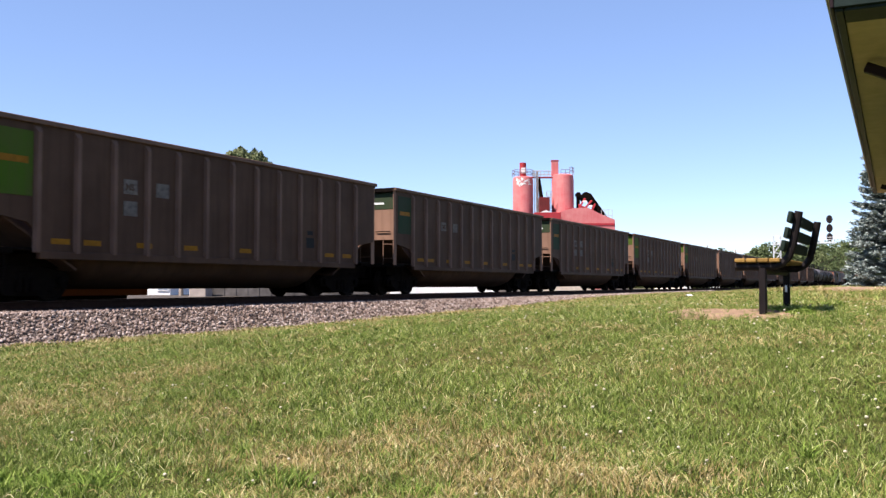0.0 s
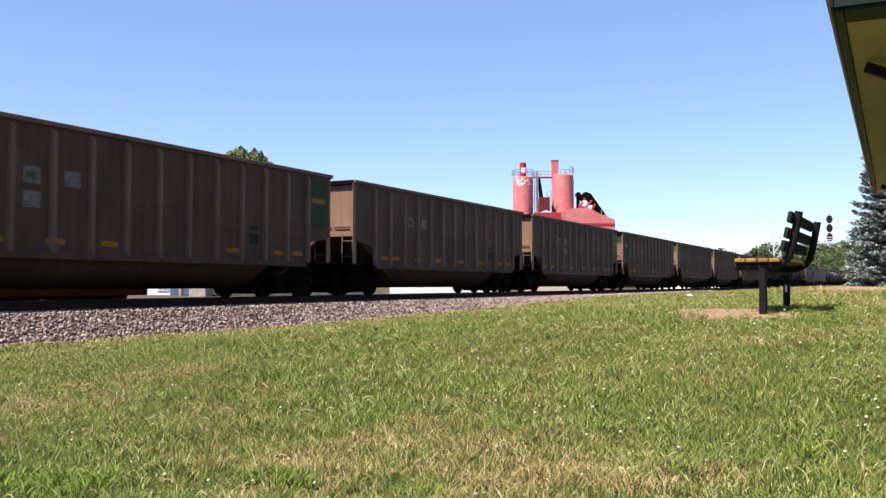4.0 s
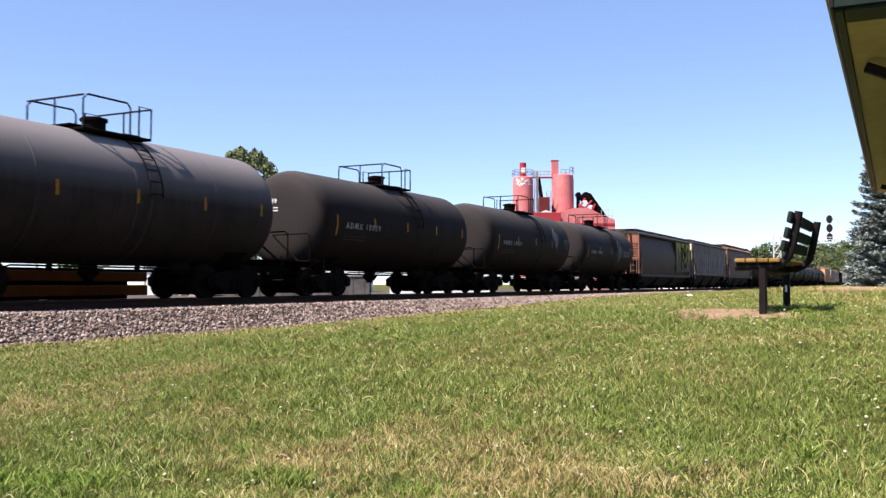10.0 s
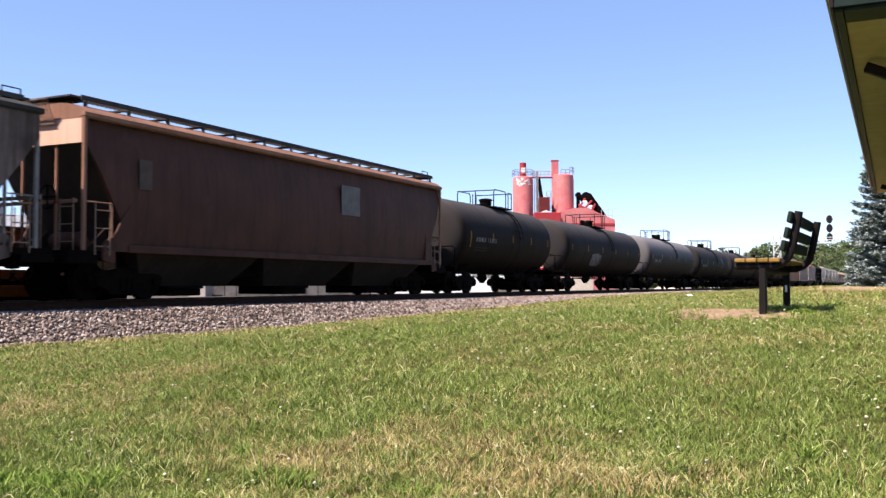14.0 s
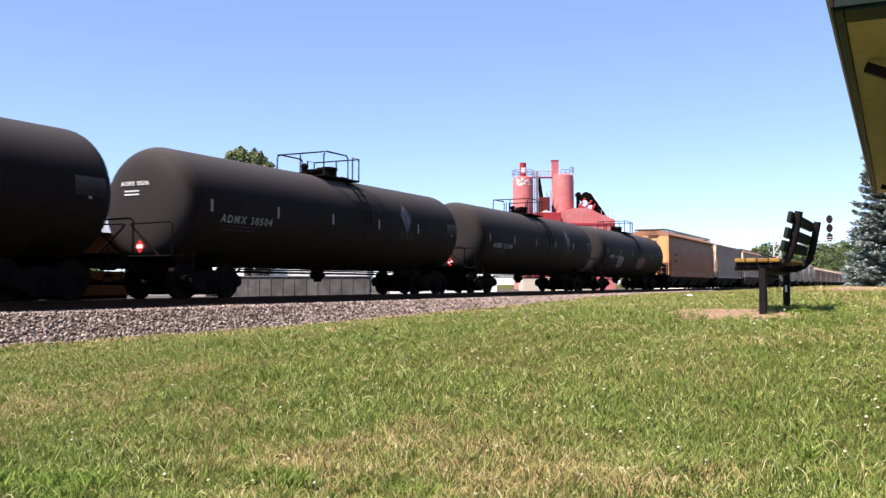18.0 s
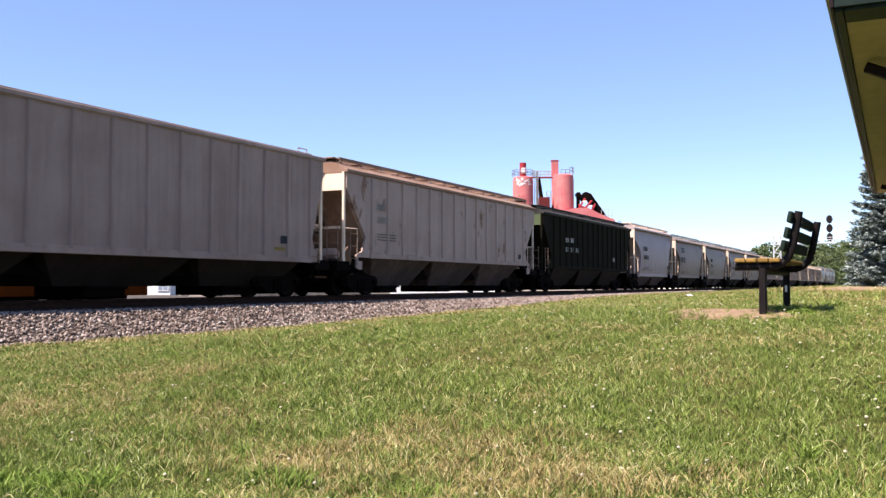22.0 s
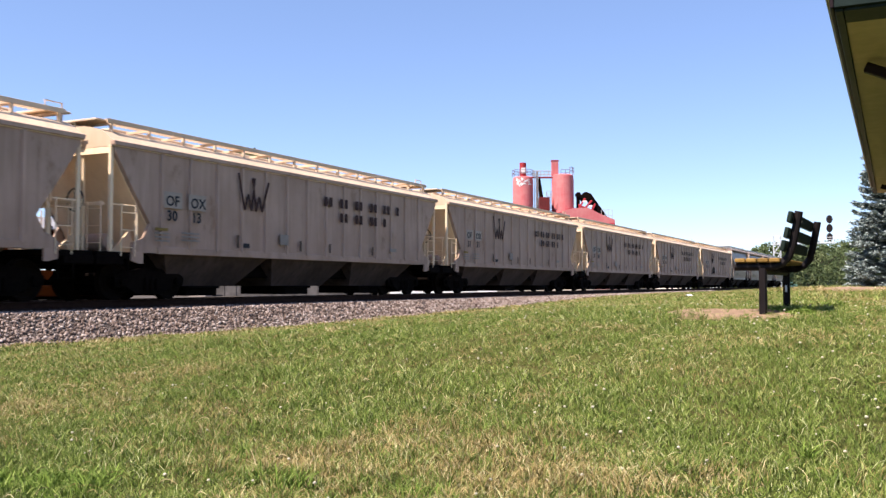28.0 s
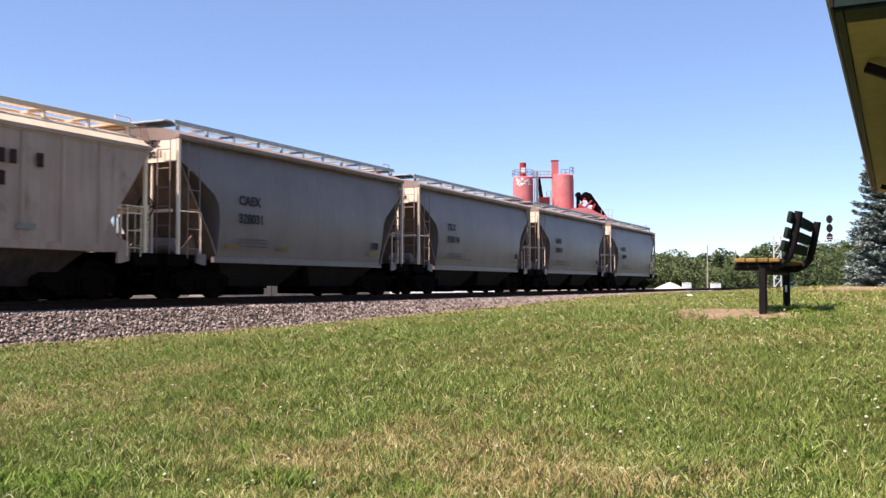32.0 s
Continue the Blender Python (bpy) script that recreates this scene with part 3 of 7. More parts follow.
# ---- tank cars ----
def tank_car(L, R, CZ, mat, seed, text="", small="", logo=0, graffiti="", valves=True):
    big = L > 15
    tint = "grey" if mat is TANKGREY else "black"
    car = thing("tank_car", tint + (" long" if big else " short") + " railway tank car with railed top platform", "tank car", group="tank cars of the train")
    half = L / 2
    hl = half - (0.92 if big else 0.95)
    dome = 0.62

    def shell(g):
        prof = [(-hl, 0.02)]
        for a in range(80, -1, -10):
            prof.append((-hl + dome - dome * math.sin(radians(a)), R * math.cos(radians(a)) ** 0.45 if a else R))
        n = 10
        for k in range(1, n):
            prof.append((-hl + dome + (2 * hl - 2 * dome) * k / n, R))
        prof += [(-d, r) for d, r in reversed(prof[:10])]
        g.lathe(prof, "x", 48, (0, 0, CZ))
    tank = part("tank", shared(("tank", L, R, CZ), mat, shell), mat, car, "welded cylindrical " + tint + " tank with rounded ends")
    for k in range(1, 5 if big else 4):
        n = 5 if big else 4
        x = -hl + 2 * hl * k / n
        part("weld_band", shared(("weld", R), mat, lambda g: g.lathe([(-0.03, R - 0.002), (-0.02, R + 0.006), (0.02, R + 0.006), (0.03, R - 0.002)], "x", 48)), mat, tank, at=(x, 0, CZ))
    top = CZ + R
    px = 0.05 if big else (0.0 if mat is TANKGREY else 0.35)
    pl = 1.06 if big else 1.05
    part("top_platform", shared(("tplat", pl, top), STEEL, lambda g: g.slab(-pl, pl, -0.95, -0.45, top - 0.12, top - 0.06, 0.01).slab(-pl, pl, 0.45, 0.95, top - 0.12, top - 0.06, 0.01).slab(-pl, -pl + 0.4, -0.5, 0.5, top + 0.02, top + 0.06, 0.01).slab(pl - 0.4, pl, -0.5, 0.5, top + 0.02, top + 0.06, 0.01)), STEEL, car, "steel working platform", at=(px, 0, 0))
    hz = top + 0.70

    def rails(g):
        g.tube([(-pl, 0, top - 0.1), (-pl, 0, hz - 0.12), (-pl + 0.12, 0, hz), (pl * 0.35 - 0.1, 0, hz), (pl * 0.35, 0, hz - 0.1), (pl * 0.35, 0, top - 0.1)], 0.024)
    for s in (-1, 1):
        part("handrail", shared(("trails", pl, top), BLACK, rails), BLACK, car, "bent pipe safety railing", at=(px, s * 0.92, 0))
        part("end_rail", shared(("tendrails", pl, top), BLACK, lambda g: g.tube([(0, -0.92, hz - 0.03), (0, 0.92, hz - 0.03)], 0.024).tube([(0, 0.0, top), (0, 0.0, hz - 0.03)], 0.024)), BLACK, car, at=(px + s * pl, 0, 0))
        part("end_bail", shared(("tbail", pl, top), BLACK, lambda g: g.tube([(pl, 0, top - 0.1), (pl, 0, hz - 0.02), (pl * 0.62, 0, hz - 0.02), (pl * 0.62, 0, top - 0.1)], 0.024)), BLACK, car, at=(px, s * 0.92, 0))
    part("manway", shared(("manway", top), STEEL, lambda g: g.lathe([(-0.1, 0.28), (0.3, 0.28), (0.3, 0.33), (0.36, 0.33), (0.40, 0.2), (0.42, 0.02)], "z", 20, (0, 0, top))), STEEL, car, "bolted round manway cover", at=(px + (0.55 if big else 0.1), 0, 0))
    if valves:
        for dx, h, r in ((-0.15, 0.3, 0.12), (-0.55, 0.2, 0.16), (-1.0, 0.34, 0.1)):
            part("valve", shared(("valve", h, r, top), STEEL, lambda g: g.lathe([(-0.08, r), (h * 0.6, r), (h * 0.6, r * 1.35), (h * 0.8, r * 1.35), (h, r * 0.5)], "z", 14, (0, 0, top))), STEEL, car, at=(px + dx, -0.12, 0))
    def stair(g):
        for s in (-0.2, 0.2):
            g.tube([(s, -R * math.sin(radians(a)) - 0.08, CZ + R * math.cos(radians(a))) for a in range(30, 91, 12)], 0.02, 5)
        for a in range(32, 90, 11):
            g.tube([(-0.2, -R * math.sin(radians(a)) - 0.08, CZ + R * math.cos(radians(a))), (0.2, -R * math.sin(radians(a)) - 0.08, CZ + R * math.cos(radians(a)))], 0.014, 5)
    part("side_ladder", shared(("tladder", R, CZ), STEEL, stair), STEEL, car, at=(px + pl * 0.5, 0, 0))
    part("saddle_band", shared(("tband", R, CZ), mat, lambda g: g.lathe([(-0.1, R + 0.004), (-0.09, R + 0.012), (0.09, R + 0.012), (0.1, R + 0.004)], "x", 48, (0, 0, CZ))), mat, car, at=(px + pl * 0.5, 0, 0))
    tx = half - (2.55 if big else 2.35)
    bot = CZ - R
    for s in (-1, 1):
        part("end_sill", shared(("tsill", L, s), STEEL, lambda g: g.slab(min(s * (half - 0.62), s * (tx - 1.0)), max(s * (half - 0.62), s * (tx - 1.0)), -0.19, 0.19, 0.66, 1.0, 0.02).slab(s * (half - 0.75) - 0.12, s * (half - 0.75) + 0.12, -1.45, 1.45, 0.92, 1.06, 0.015)), STEEL, car)
        part("saddle", shared(("tsaddle", R, CZ), STEEL, lambda g: g.loft([[(-0.45, -1.1, 1.25 + 0.0), (0.45, -1.1, 1.25), (0.45, 1.1, 1.25), (-0.45, 1.1, 1.25)], [(-0.3, -0.3, 0.7), (0.3, -0.3, 0.7), (0.3, 0.3, 0.7), (-0.3, 0.3, 0.7)]])), STEEL, car, "tank saddle over the truck", at=(s * tx, 0, 0))
        ex = s * (half - 0.75)
        part("end_platform", shared(("tendplat",), STEEL, lambda g: g.slab(-0.3, 0.3, -1.5, 1.5, 1.06, 1.10, 0.008)), STEEL, car, at=(ex, 0, 0))
        for q in (-1, 1):
            part("end_handrail", shared(("tendrail", s, q), STEEL, lambda g: g.tube([(s * 0.2, q * 0.15, 1.9), (s * 0.2, q * 1.38, 1.92), (s * 0.2, q * 1.48, 1.85), (s * 0.2, q * 1.48, 1.08)], 0.022)), STEEL, car, "pipe end handrail", at=(ex, 0, 0))
            part("end_brace", shared(("tendbrace", s, q), STEEL, lambda g: g.tube([(s * 0.2, q * 0.1, 1.9), (s * 0.2, q * 0.25, 1.75), (s * 0.25, q * 1.1, 1.08)], 0.03)), STEEL, car, at=(ex, 0, 0))
        part("head_ladder", ladder_mesh(STEEL, 0.75, 0.4, 3, "x"), STEEL, car, at=(s * (half - 1.1), -1.5, 0.45))
    part("bottom_outlet", shared(("outlet", bot), STEEL, lambda g: g.lathe([(0.1, 0.25), (-0.12, 0.2), (-0.14, 0.26), (-0.2, 0.26), (-0.34, 0.13), (-0.4, 0.13)], "z", 14, (0, 0, bot))), STEEL, car)
    for y, dz in ((-0.9, 0.0), (-0.55, -0.08), (0.7, -0.03)):
        part("brake_pipe", shared(("trig", L), STEEL, lambda g: g.tube([(-tx + 1.1, 0, 0.72), (-tx + 1.3, 0, bot - 0.06), (tx - 1.3, 0, bot - 0.06), (tx - 1.1, 0, 0.72)], 0.022)), STEEL, car, at=(0, y, dz))
    for k in (-2.2, -1.0, 0.9, 2.1):
        part("pipe_hanger", shared(("thang", bot), STEEL, lambda g: g.tube([(0, 0, bot + 0.25), (0, 0, bot - 0.12)], 0.018)), STEEL, car, at=(k, -0.9, 0))
    part("brake_cylinder", shared(("bcyl",), STEEL, lambda g: g.cyl((-0.35, 0, 0), 0.17, 0.7, "x", 14)), STEEL, car, at=(tx - 2.0, -0.75, 0.78))
    # markings follow the round of the shell
    rnd = random.Random(seed)

    def on_shell(deg, lift=0.006):
        a = radians(deg)
        return -(R + lift) * math.cos(a), CZ + (R + lift) * math.sin(a)
    for k in range(6 if big else 5):
        x = -hl + dome + 0.35 + (2 * hl - 2 * dome - 0.7) * k / (5 if big else 4)
        y, z = on_shell(0)
        lo_ = -18 if k == 0 and not big else -6
        sm3 = TANKTXT if big and graffiti == "" else YELLOW

        def strip(g):
            g.loft([[(dx, -(R + dr) * math.cos(radians(a)), (R + dr) * math.sin(radians(a))) for dx, dr in ((-0.04, 0.003), (0.04, 0.003), (0.04, 0.008), (-0.04, 0.008))] for a in range(lo_, 7, 4)])
        part("reflective_strip", shared(("tstrip", R, lo_), sm3, strip), sm3, tank, at=(x, 0, CZ))
    if text:
        sz = 0.34 if big else 0.32
        y, z = on_shell(-15 if big else -9)
        w = part("lettering", lettering(text, sz * (0.88 if big else 0.85), TANKTXT, 1.35 if big else 1.5), TANKTXT, tank, at=(-hl + (1.35 if big else 1.45), y - 0.012, z))
        w.rotation_euler = (radians(15 if big else 9), 0, 0)
        for q in range(2):
            yy, zz = on_shell(-19 - q * 4)
            bars(tank, "small_lettering", TANKGREY, -hl + 1.5, zz, 1.35, 0.035, yy - 0.006)
    if small:
        w = part("end_lettering", lettering(small, 0.21 if len(small) < 7 else 0.155, WHITE, 1.1), WHITE, tank, at=(-hl + 0.07, 0.75, CZ + 0.55))
        w.rotation_euler = (0, 0, radians(-90))
        w.location = (-hl - 0.012, 0.62, CZ + 0.5)
        for q in range(2):
            part("end_small_lettering", shared(("endbar",), WHITE, lambda g: g.slab(-0.003, 0.003, -0.5, 0, 0, 0.035, 0.001)), OFFWHITE, tank, at=(-hl - 0.01, 0.5, CZ + 0.34 - q * 0.09))
    def diamond(name, cx, deg, hw, hh, m, lift, note="", waist=0.12):
        """A kite-shaped sheet that follows the round of the shell."""
        g = Geo()
        rows = []
        for k in range(17):
            q = -1 + k / 8
            wx = max(0.012, hw * (1 - abs(q - waist * (1 - abs(q))) ** 1.15))
            a = radians(deg) + hh * q / R
            rows.append([(x, -(R + e) * math.cos(a), (R + e) * math.sin(a)) for x, e in ((-wx, lift - 0.006), (wx, lift - 0.006), (wx, lift), (-wx, lift))])
        g.loft(rows)
        part(name, g, m, tank, note, at=(cx, 0, CZ))

    def plate_on(name, cx, deg, hw, hh, m, lift=0.012, note=""):
        g = Geo()
        rows = []
        for k in range(7):
            a = radians(deg) + hh * (k - 3) / 3 / R
            rows.append([(x, -(R + e) * math.cos(a), (R + e) * math.sin(a)) for x, e in ((-hw, lift - 0.006), (hw, lift - 0.006), (hw, lift), (-hw, lift))])
        g.loft(rows)
        part(name, g, m, tank, note, at=(cx, 0, CZ))
    if logo == 2:
        diamond("emblem", 1.92, 1.5, 0.68, 0.76, TANKDIM, 0.010, "white-edged blue diamond emblem")
        diamond("emblem_field", 1.92, 1.5, 0.60, 0.67, LOGOBLUE, 0.018)
        diamond("emblem_core", 1.92, -3.0, 0.42, 0.46, TANKDIM, 0.026)
        for dx, dd in ((0, 7.5), (-0.17, 0.0), (0.17, 0.0), (0, -7.5)):
            diamond("emblem_lozenge", 1.92 + dx, dd - 3, 0.13, 0.13, EMBLEM, 0.034, waist=0.0)
        for k in range(3):
            plate_on("emblem_bar", 2.92 + k * 0.52, -4, 0.19, 0.19, TANKDIM)
            plate_on("emblem_bar_core", 2.92 + k * 0.52, -4, 0.10, 0.11, EMBLEM, 0.02)
        plate_on("small_lettering", 3.3, -15, 0.5, 0.03, TANKGREY)
    elif logo:
        lx0 = hl - (4.65 if big else 2.62)
        diamond("emblem", lx0, 12, 0.40 if big else 0.46, 0.58, EMBLEM if big else TANKDIM, 0.010, "pale leaf emblem in a kite-shaped field")
        diamond("emblem_field", lx0 - 0.03, 13, 0.30, 0.45, TANKDIM if big else EMBLEM, 0.018, waist=-0.2)
        plate_on("emblem_vein", lx0 - 0.03, 9, 0.02, 0.34, EMBLEM if big else TANKTXT, 0.026)
        for k in range(3 if big else 0):
            plate_on("emblem_bar", lx0 - 0.3 + k * 0.34, -11, 0.11, 0.12, TANKGREY)
    if logo:
        plate_on("data_panel", hl - 0.95, 4, 0.42, 0.21, TANKGREY)
    if graffiti:
        for gx_, gm_, sx in graffiti:
            yy, zz = on_shell(-8)
            blob = Geo()
            rows = []
            for k in range(13):
                q = -1 + 2 * k / 12
                half_w = sx * max(0.08, 1 - q ** 8) ** 0.5
                xl, xr = -half_w * (1 + 0.07 * math.sin(2.3 * k + gx_)), half_w * (1 + 0.07 * math.sin(1.9 * k + 2 * gx_))
                a = 0.40 * q / R - 0.40
                rows.append([(x, -(R + e) * math.cos(a), CZ + (R + e) * math.sin(a)) for x, e in ((xl, 0.004), (xr, 0.004), (xr, 0.012), (xl, 0.012))])
            blob.loft(rows)
            part("spray_paint", blob, gm_, tank, "faded patch of spray paint", at=(gx_, 0, 0))
    if big:
        part("placard", shared(("placard",), RED, lambda g: g.prism_y([(0, 0.17), (0.17, 0), (0, -0.17), (-0.17, 0)], -0.006, 0.006)), RED, car, "red and white diamond placard", at=(-half + 0.82, -0.15, 1.34)).rotation_euler = (0, 0, radians(-90))
    if big:
        part("placard_centre", shared(("placardc",), WHITE, lambda g: g.slab(-0.1, 0.1, -0.004, 0.004, -0.05, 0.05, 0.001)), WHITE, car, at=(-half + 0.81, -0.15, 1.34)).rotation_euler = (0, 0, radians(-90))
    truck(car, -tx)
    truck(car, tx)
    couplers(car, half)
    return car


# ---- covered hoppers ----
def hopper(L, EAVE, SILL, mat, endmat, roofmat, label, ribs=0, bulge=0.0, bays=3, roof=0.42, walkz=0.25, walkmat=None, hatch="long", extra=None, ribmat=None, group="covered hoppers of the train", name="covered_hopper", under=None, cut=1.5, postmat=None, plate=0.62, deep=0.06, eavemat=None, slopemat=None, tall=False):
    """A covered hopper: side sheets cut away over sloping ends, arched roof with walkway, outlet bays below."""
    W = 1.56
    half = L / 2
    HB = half - 0.62
    car = thing(name, label, "hopper wagon", group=group)
    walkmat = walkmat or roofmat
    ribmat = ribmat or mat
    under = under or STEEL
    postmat = postmat or endmat
    rungmat = SAND if tall else postmat if endmat is CREAM_END else BAYTAN
    slopemat = slopemat or (under if bulge else endmat)
    z_end = EAVE - plate + 0.06
    nz = 6

    def ring(x, low):
        r = []
        for k in range(nz + 1):
            q = k / nz
            z = low + (EAVE - low) * q
            full = (z - SILL) / (EAVE - SILL)
            r.append((x, -(W - 0.1 * (bulge > 0) * (full ** 3) + bulge * math.sin(math.pi * min(1, full + 0.02)) - bulge), z))
        return r

    def body(g):
        if bulge and cut > 1.4:
            stations = [(-HB + cut * u, z_end - (z_end - SILL) * v) for u, v in ((0, 0), (0.45, 0.16), (0.85, 0.33), (0.96, 0.43), (1, 0.6), (1.02, 1.0))] + [(0, SILL)]
        else:
            stations = [(-HB, z_end), (-HB + cut * 0.3, z_end - (z_end - SILL) * 0.30), (-HB + cut * 0.82, SILL + (z_end - SILL) * 0.22), (-HB + cut, SILL), (0, SILL)]
        stations += [(-x, z) for x, z in reversed(stations[:-1])]
        rings_ = []
        for x, low in stations:
            near = ring(x, low)
            rings_.append([(a, y, z) for a, y, z in near] + [(a, -y, z) for a, y, z in reversed(near)])
        g.loft(rings_)
    part("body", shared(("hbody", L, EAVE, SILL, bulge, cut, plate), mat, body), mat, car)

    def top(g):
        prof = [(-W + 0.03 + 0.1 * (bulge > 0) - 0.06, EAVE - 0.07), (-W + 0.1 * (bulge > 0) - 0.06, EAVE + 0.03)]
        prof += [(-(W - 0.12) * math.cos(radians(a)), EAVE + 0.05 + roof * math.sin(radians(a)) ** 0.9) for a in range(12, 169, 13)]
        prof += [(-y, z) for y, z in reversed(prof[:2])]
        g.prism(prof, -HB - 0.06, HB + 0.06)
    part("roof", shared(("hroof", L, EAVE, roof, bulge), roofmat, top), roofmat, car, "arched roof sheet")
    for s in (-1, 1):
        part("eave_rail", shared(("heave", L, EAVE), eavemat or roofmat, lambda g: g.slab(-HB - 0.08, HB + 0.08, -0.07, 0.07, EAVE - 0.05, EAVE + 0.06, 0.015)), eavemat or roofmat, car, at=(0, s * (W - 0.1 * (bulge > 0)), 0))
    if ribs:
        span = 2 * (HB - cut) + 0.9
        rb = shared(("hrib", SILL, EAVE), ribmat, lambda g: g.loft([[(-0.06, 0.0, SILL), (-0.035, -0.065, SILL), (0.035, -0.065, SILL), (0.06, 0.0, SILL)], [(-0.06, 0.0, EAVE - 0.06), (-0.035, -0.065, EAVE - 0.06), (0.035, -0.065, EAVE - 0.06), (0.06, 0.0, EAVE - 0.06)]]))
        for k in range(ribs):
            x = -span / 2 + 0.45 + (span - 0.9) * k / (ribs - 1)
            for s in (-1, 1):
                r = part("rib", rb, ribmat, car, at=(x, s * (W - 0.005), 0))
                r.rotation_euler = (0, 0, 0 if s < 0 else math.pi)
    for s in (-1, 1):
        part("side_sill", shared(("hsill", L, SILL, cut, deep), mat, lambda g: g.slab(-HB + cut - 0.1, HB - cut + 0.1, -0.05, 0.05, SILL - 0.12, SILL + deep, 0.012)), mat, car, at=(0, s * (W - (bulge + 0.005 if bulge and cut > 1.4 else 0.02)), 0))
    # outlet bays
    xb0, xb1 = -HB + cut + 0.15, HB - cut - 0.15
    bw = (xb1 - xb0) / bays
    low = 0.33
    bq = max(0.45, bw / 2 - 0.85)
    wb = W - (bulge + 0.06 if bulge and cut > 1.4 else 0.06)
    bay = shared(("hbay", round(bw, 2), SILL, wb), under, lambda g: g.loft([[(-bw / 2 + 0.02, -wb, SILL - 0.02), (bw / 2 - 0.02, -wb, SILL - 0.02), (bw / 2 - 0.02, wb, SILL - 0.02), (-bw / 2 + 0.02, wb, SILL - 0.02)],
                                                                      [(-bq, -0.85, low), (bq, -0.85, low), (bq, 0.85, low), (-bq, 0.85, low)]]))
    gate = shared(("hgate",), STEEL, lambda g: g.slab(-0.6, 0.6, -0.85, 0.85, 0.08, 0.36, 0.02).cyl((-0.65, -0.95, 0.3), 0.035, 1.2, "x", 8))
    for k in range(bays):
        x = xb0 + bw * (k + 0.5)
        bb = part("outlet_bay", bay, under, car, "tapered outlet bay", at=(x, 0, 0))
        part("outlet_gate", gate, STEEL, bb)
    # centre sill, plus a wide dark block added for the shaded void between bays
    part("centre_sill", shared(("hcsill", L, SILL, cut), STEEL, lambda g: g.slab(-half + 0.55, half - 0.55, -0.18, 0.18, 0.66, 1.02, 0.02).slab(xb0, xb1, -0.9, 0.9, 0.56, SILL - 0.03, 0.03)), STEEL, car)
    # ends
    ph = 1.12
    for s in (-1, 1):
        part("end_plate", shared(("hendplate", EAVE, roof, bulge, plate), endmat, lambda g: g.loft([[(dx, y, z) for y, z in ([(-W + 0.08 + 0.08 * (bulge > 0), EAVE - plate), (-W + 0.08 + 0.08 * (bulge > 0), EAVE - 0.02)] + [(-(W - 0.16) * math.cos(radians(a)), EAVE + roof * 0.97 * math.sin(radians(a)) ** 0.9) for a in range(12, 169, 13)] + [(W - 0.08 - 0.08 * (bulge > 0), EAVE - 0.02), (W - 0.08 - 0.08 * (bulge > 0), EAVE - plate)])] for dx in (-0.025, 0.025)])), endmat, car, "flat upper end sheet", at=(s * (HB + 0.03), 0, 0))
        part("end_platform", shared(("hplat", endmat.name), STEEL, lambda g: g.slab(-0.75, 0.42, -1.5, 1.5, ph - 0.14, ph, 0.012).slab(-0.35, 0.45, -1.52, 1.52, ph - 0.3, ph - 0.1, 0.015)), STEEL, car, at=(s * HB - (0 if s > 0 else -0.0), 0, 0)).rotation_euler = (0, 0, 0 if s > 0 else math.pi)
        for y in (-1, 1):
            part("corner_post", shared(("hpost", EAVE), postmat, lambda g: g.slab(-0.045, 0.045, -0.04, 0.04, ph, EAVE - 0.02, 0.01)), postmat, car, "upright corner post", at=(s * (HB + 0.02), y * (W - 0.1), 0))
            part("end_ladder", ladder_mesh(rungmat, *((EAVE - ph - 0.1, 0.42, 6) if tall else (1.15, 0.42, 3)), "y"), rungmat, car, at=(s * (HB + 0.22), y * 1.16, ph))
            part("side_ladder", ladder_mesh(rungmat, *((EAVE - ph, 0.42, 6) if tall else (1.2, 0.42, 3)), "x"), rungmat, car, at=(s * (HB - 0.42), y * (W + 0.01), ph - 0.1))
            if not (bulge and cut > 1.4):
                part("brace", shared(("hbrace", SILL, cut, s), mat, lambda g: g.prism_y([(0.0, SILL - 0.1), (s * min(0.95, cut * 0.62), SILL - 0.1), (s * min(0.95, cut * 0.62), ph + 0.22), (s * min(0.6, cut * 0.4), ph + 0.34), (s * min(0.28, cut * 0.19), SILL + 0.75), (0.0, SILL + 1.05)], -0.03, 0.03)), mat, car, "curved end flange of the side sheet", at=(s * (HB - cut - 0.02), y * (W - 0.04), 0))
            part("stirrup_step", shared(("stirrup",), STEEL, lambda g: g.tube([(-0.2, 0, 1.05), (-0.2, 0, 0.5), (0.2, 0, 0.5), (0.2, 0, 1.05)], 0.018)), STEEL, car, at=(s * (HB - 0.3), y * 1.5, 0))
        for q in (-0.55, 0.55):
            part("inner_post", shared(("hipost", EAVE), postmat, lambda g: g.slab(-0.03, 0.03, -0.03, 0.03, ph, EAVE - 0.25, 0.008)), postmat, car, at=(s * (HB - 0.02), q, 0))
        part("handrail", shared(("hrail", s), postmat, lambda g: g.slab(s * 0.18 - 0.02, s * 0.18 + 0.02, -1.42, 1.42, 2.16, 2.24, 0.008)), postmat, car, at=(s * HB, 0, 0))
        part("side_handrail", shared(("hsrail", s), postmat, lambda g: g.tube([(0.0, -1.46, 2.2), (-s * 0.75, -1.5, 2.2), (-s * 0.75, -1.5, 1.1)], 0.02)), postmat, car, at=(s * HB, 0, 0))
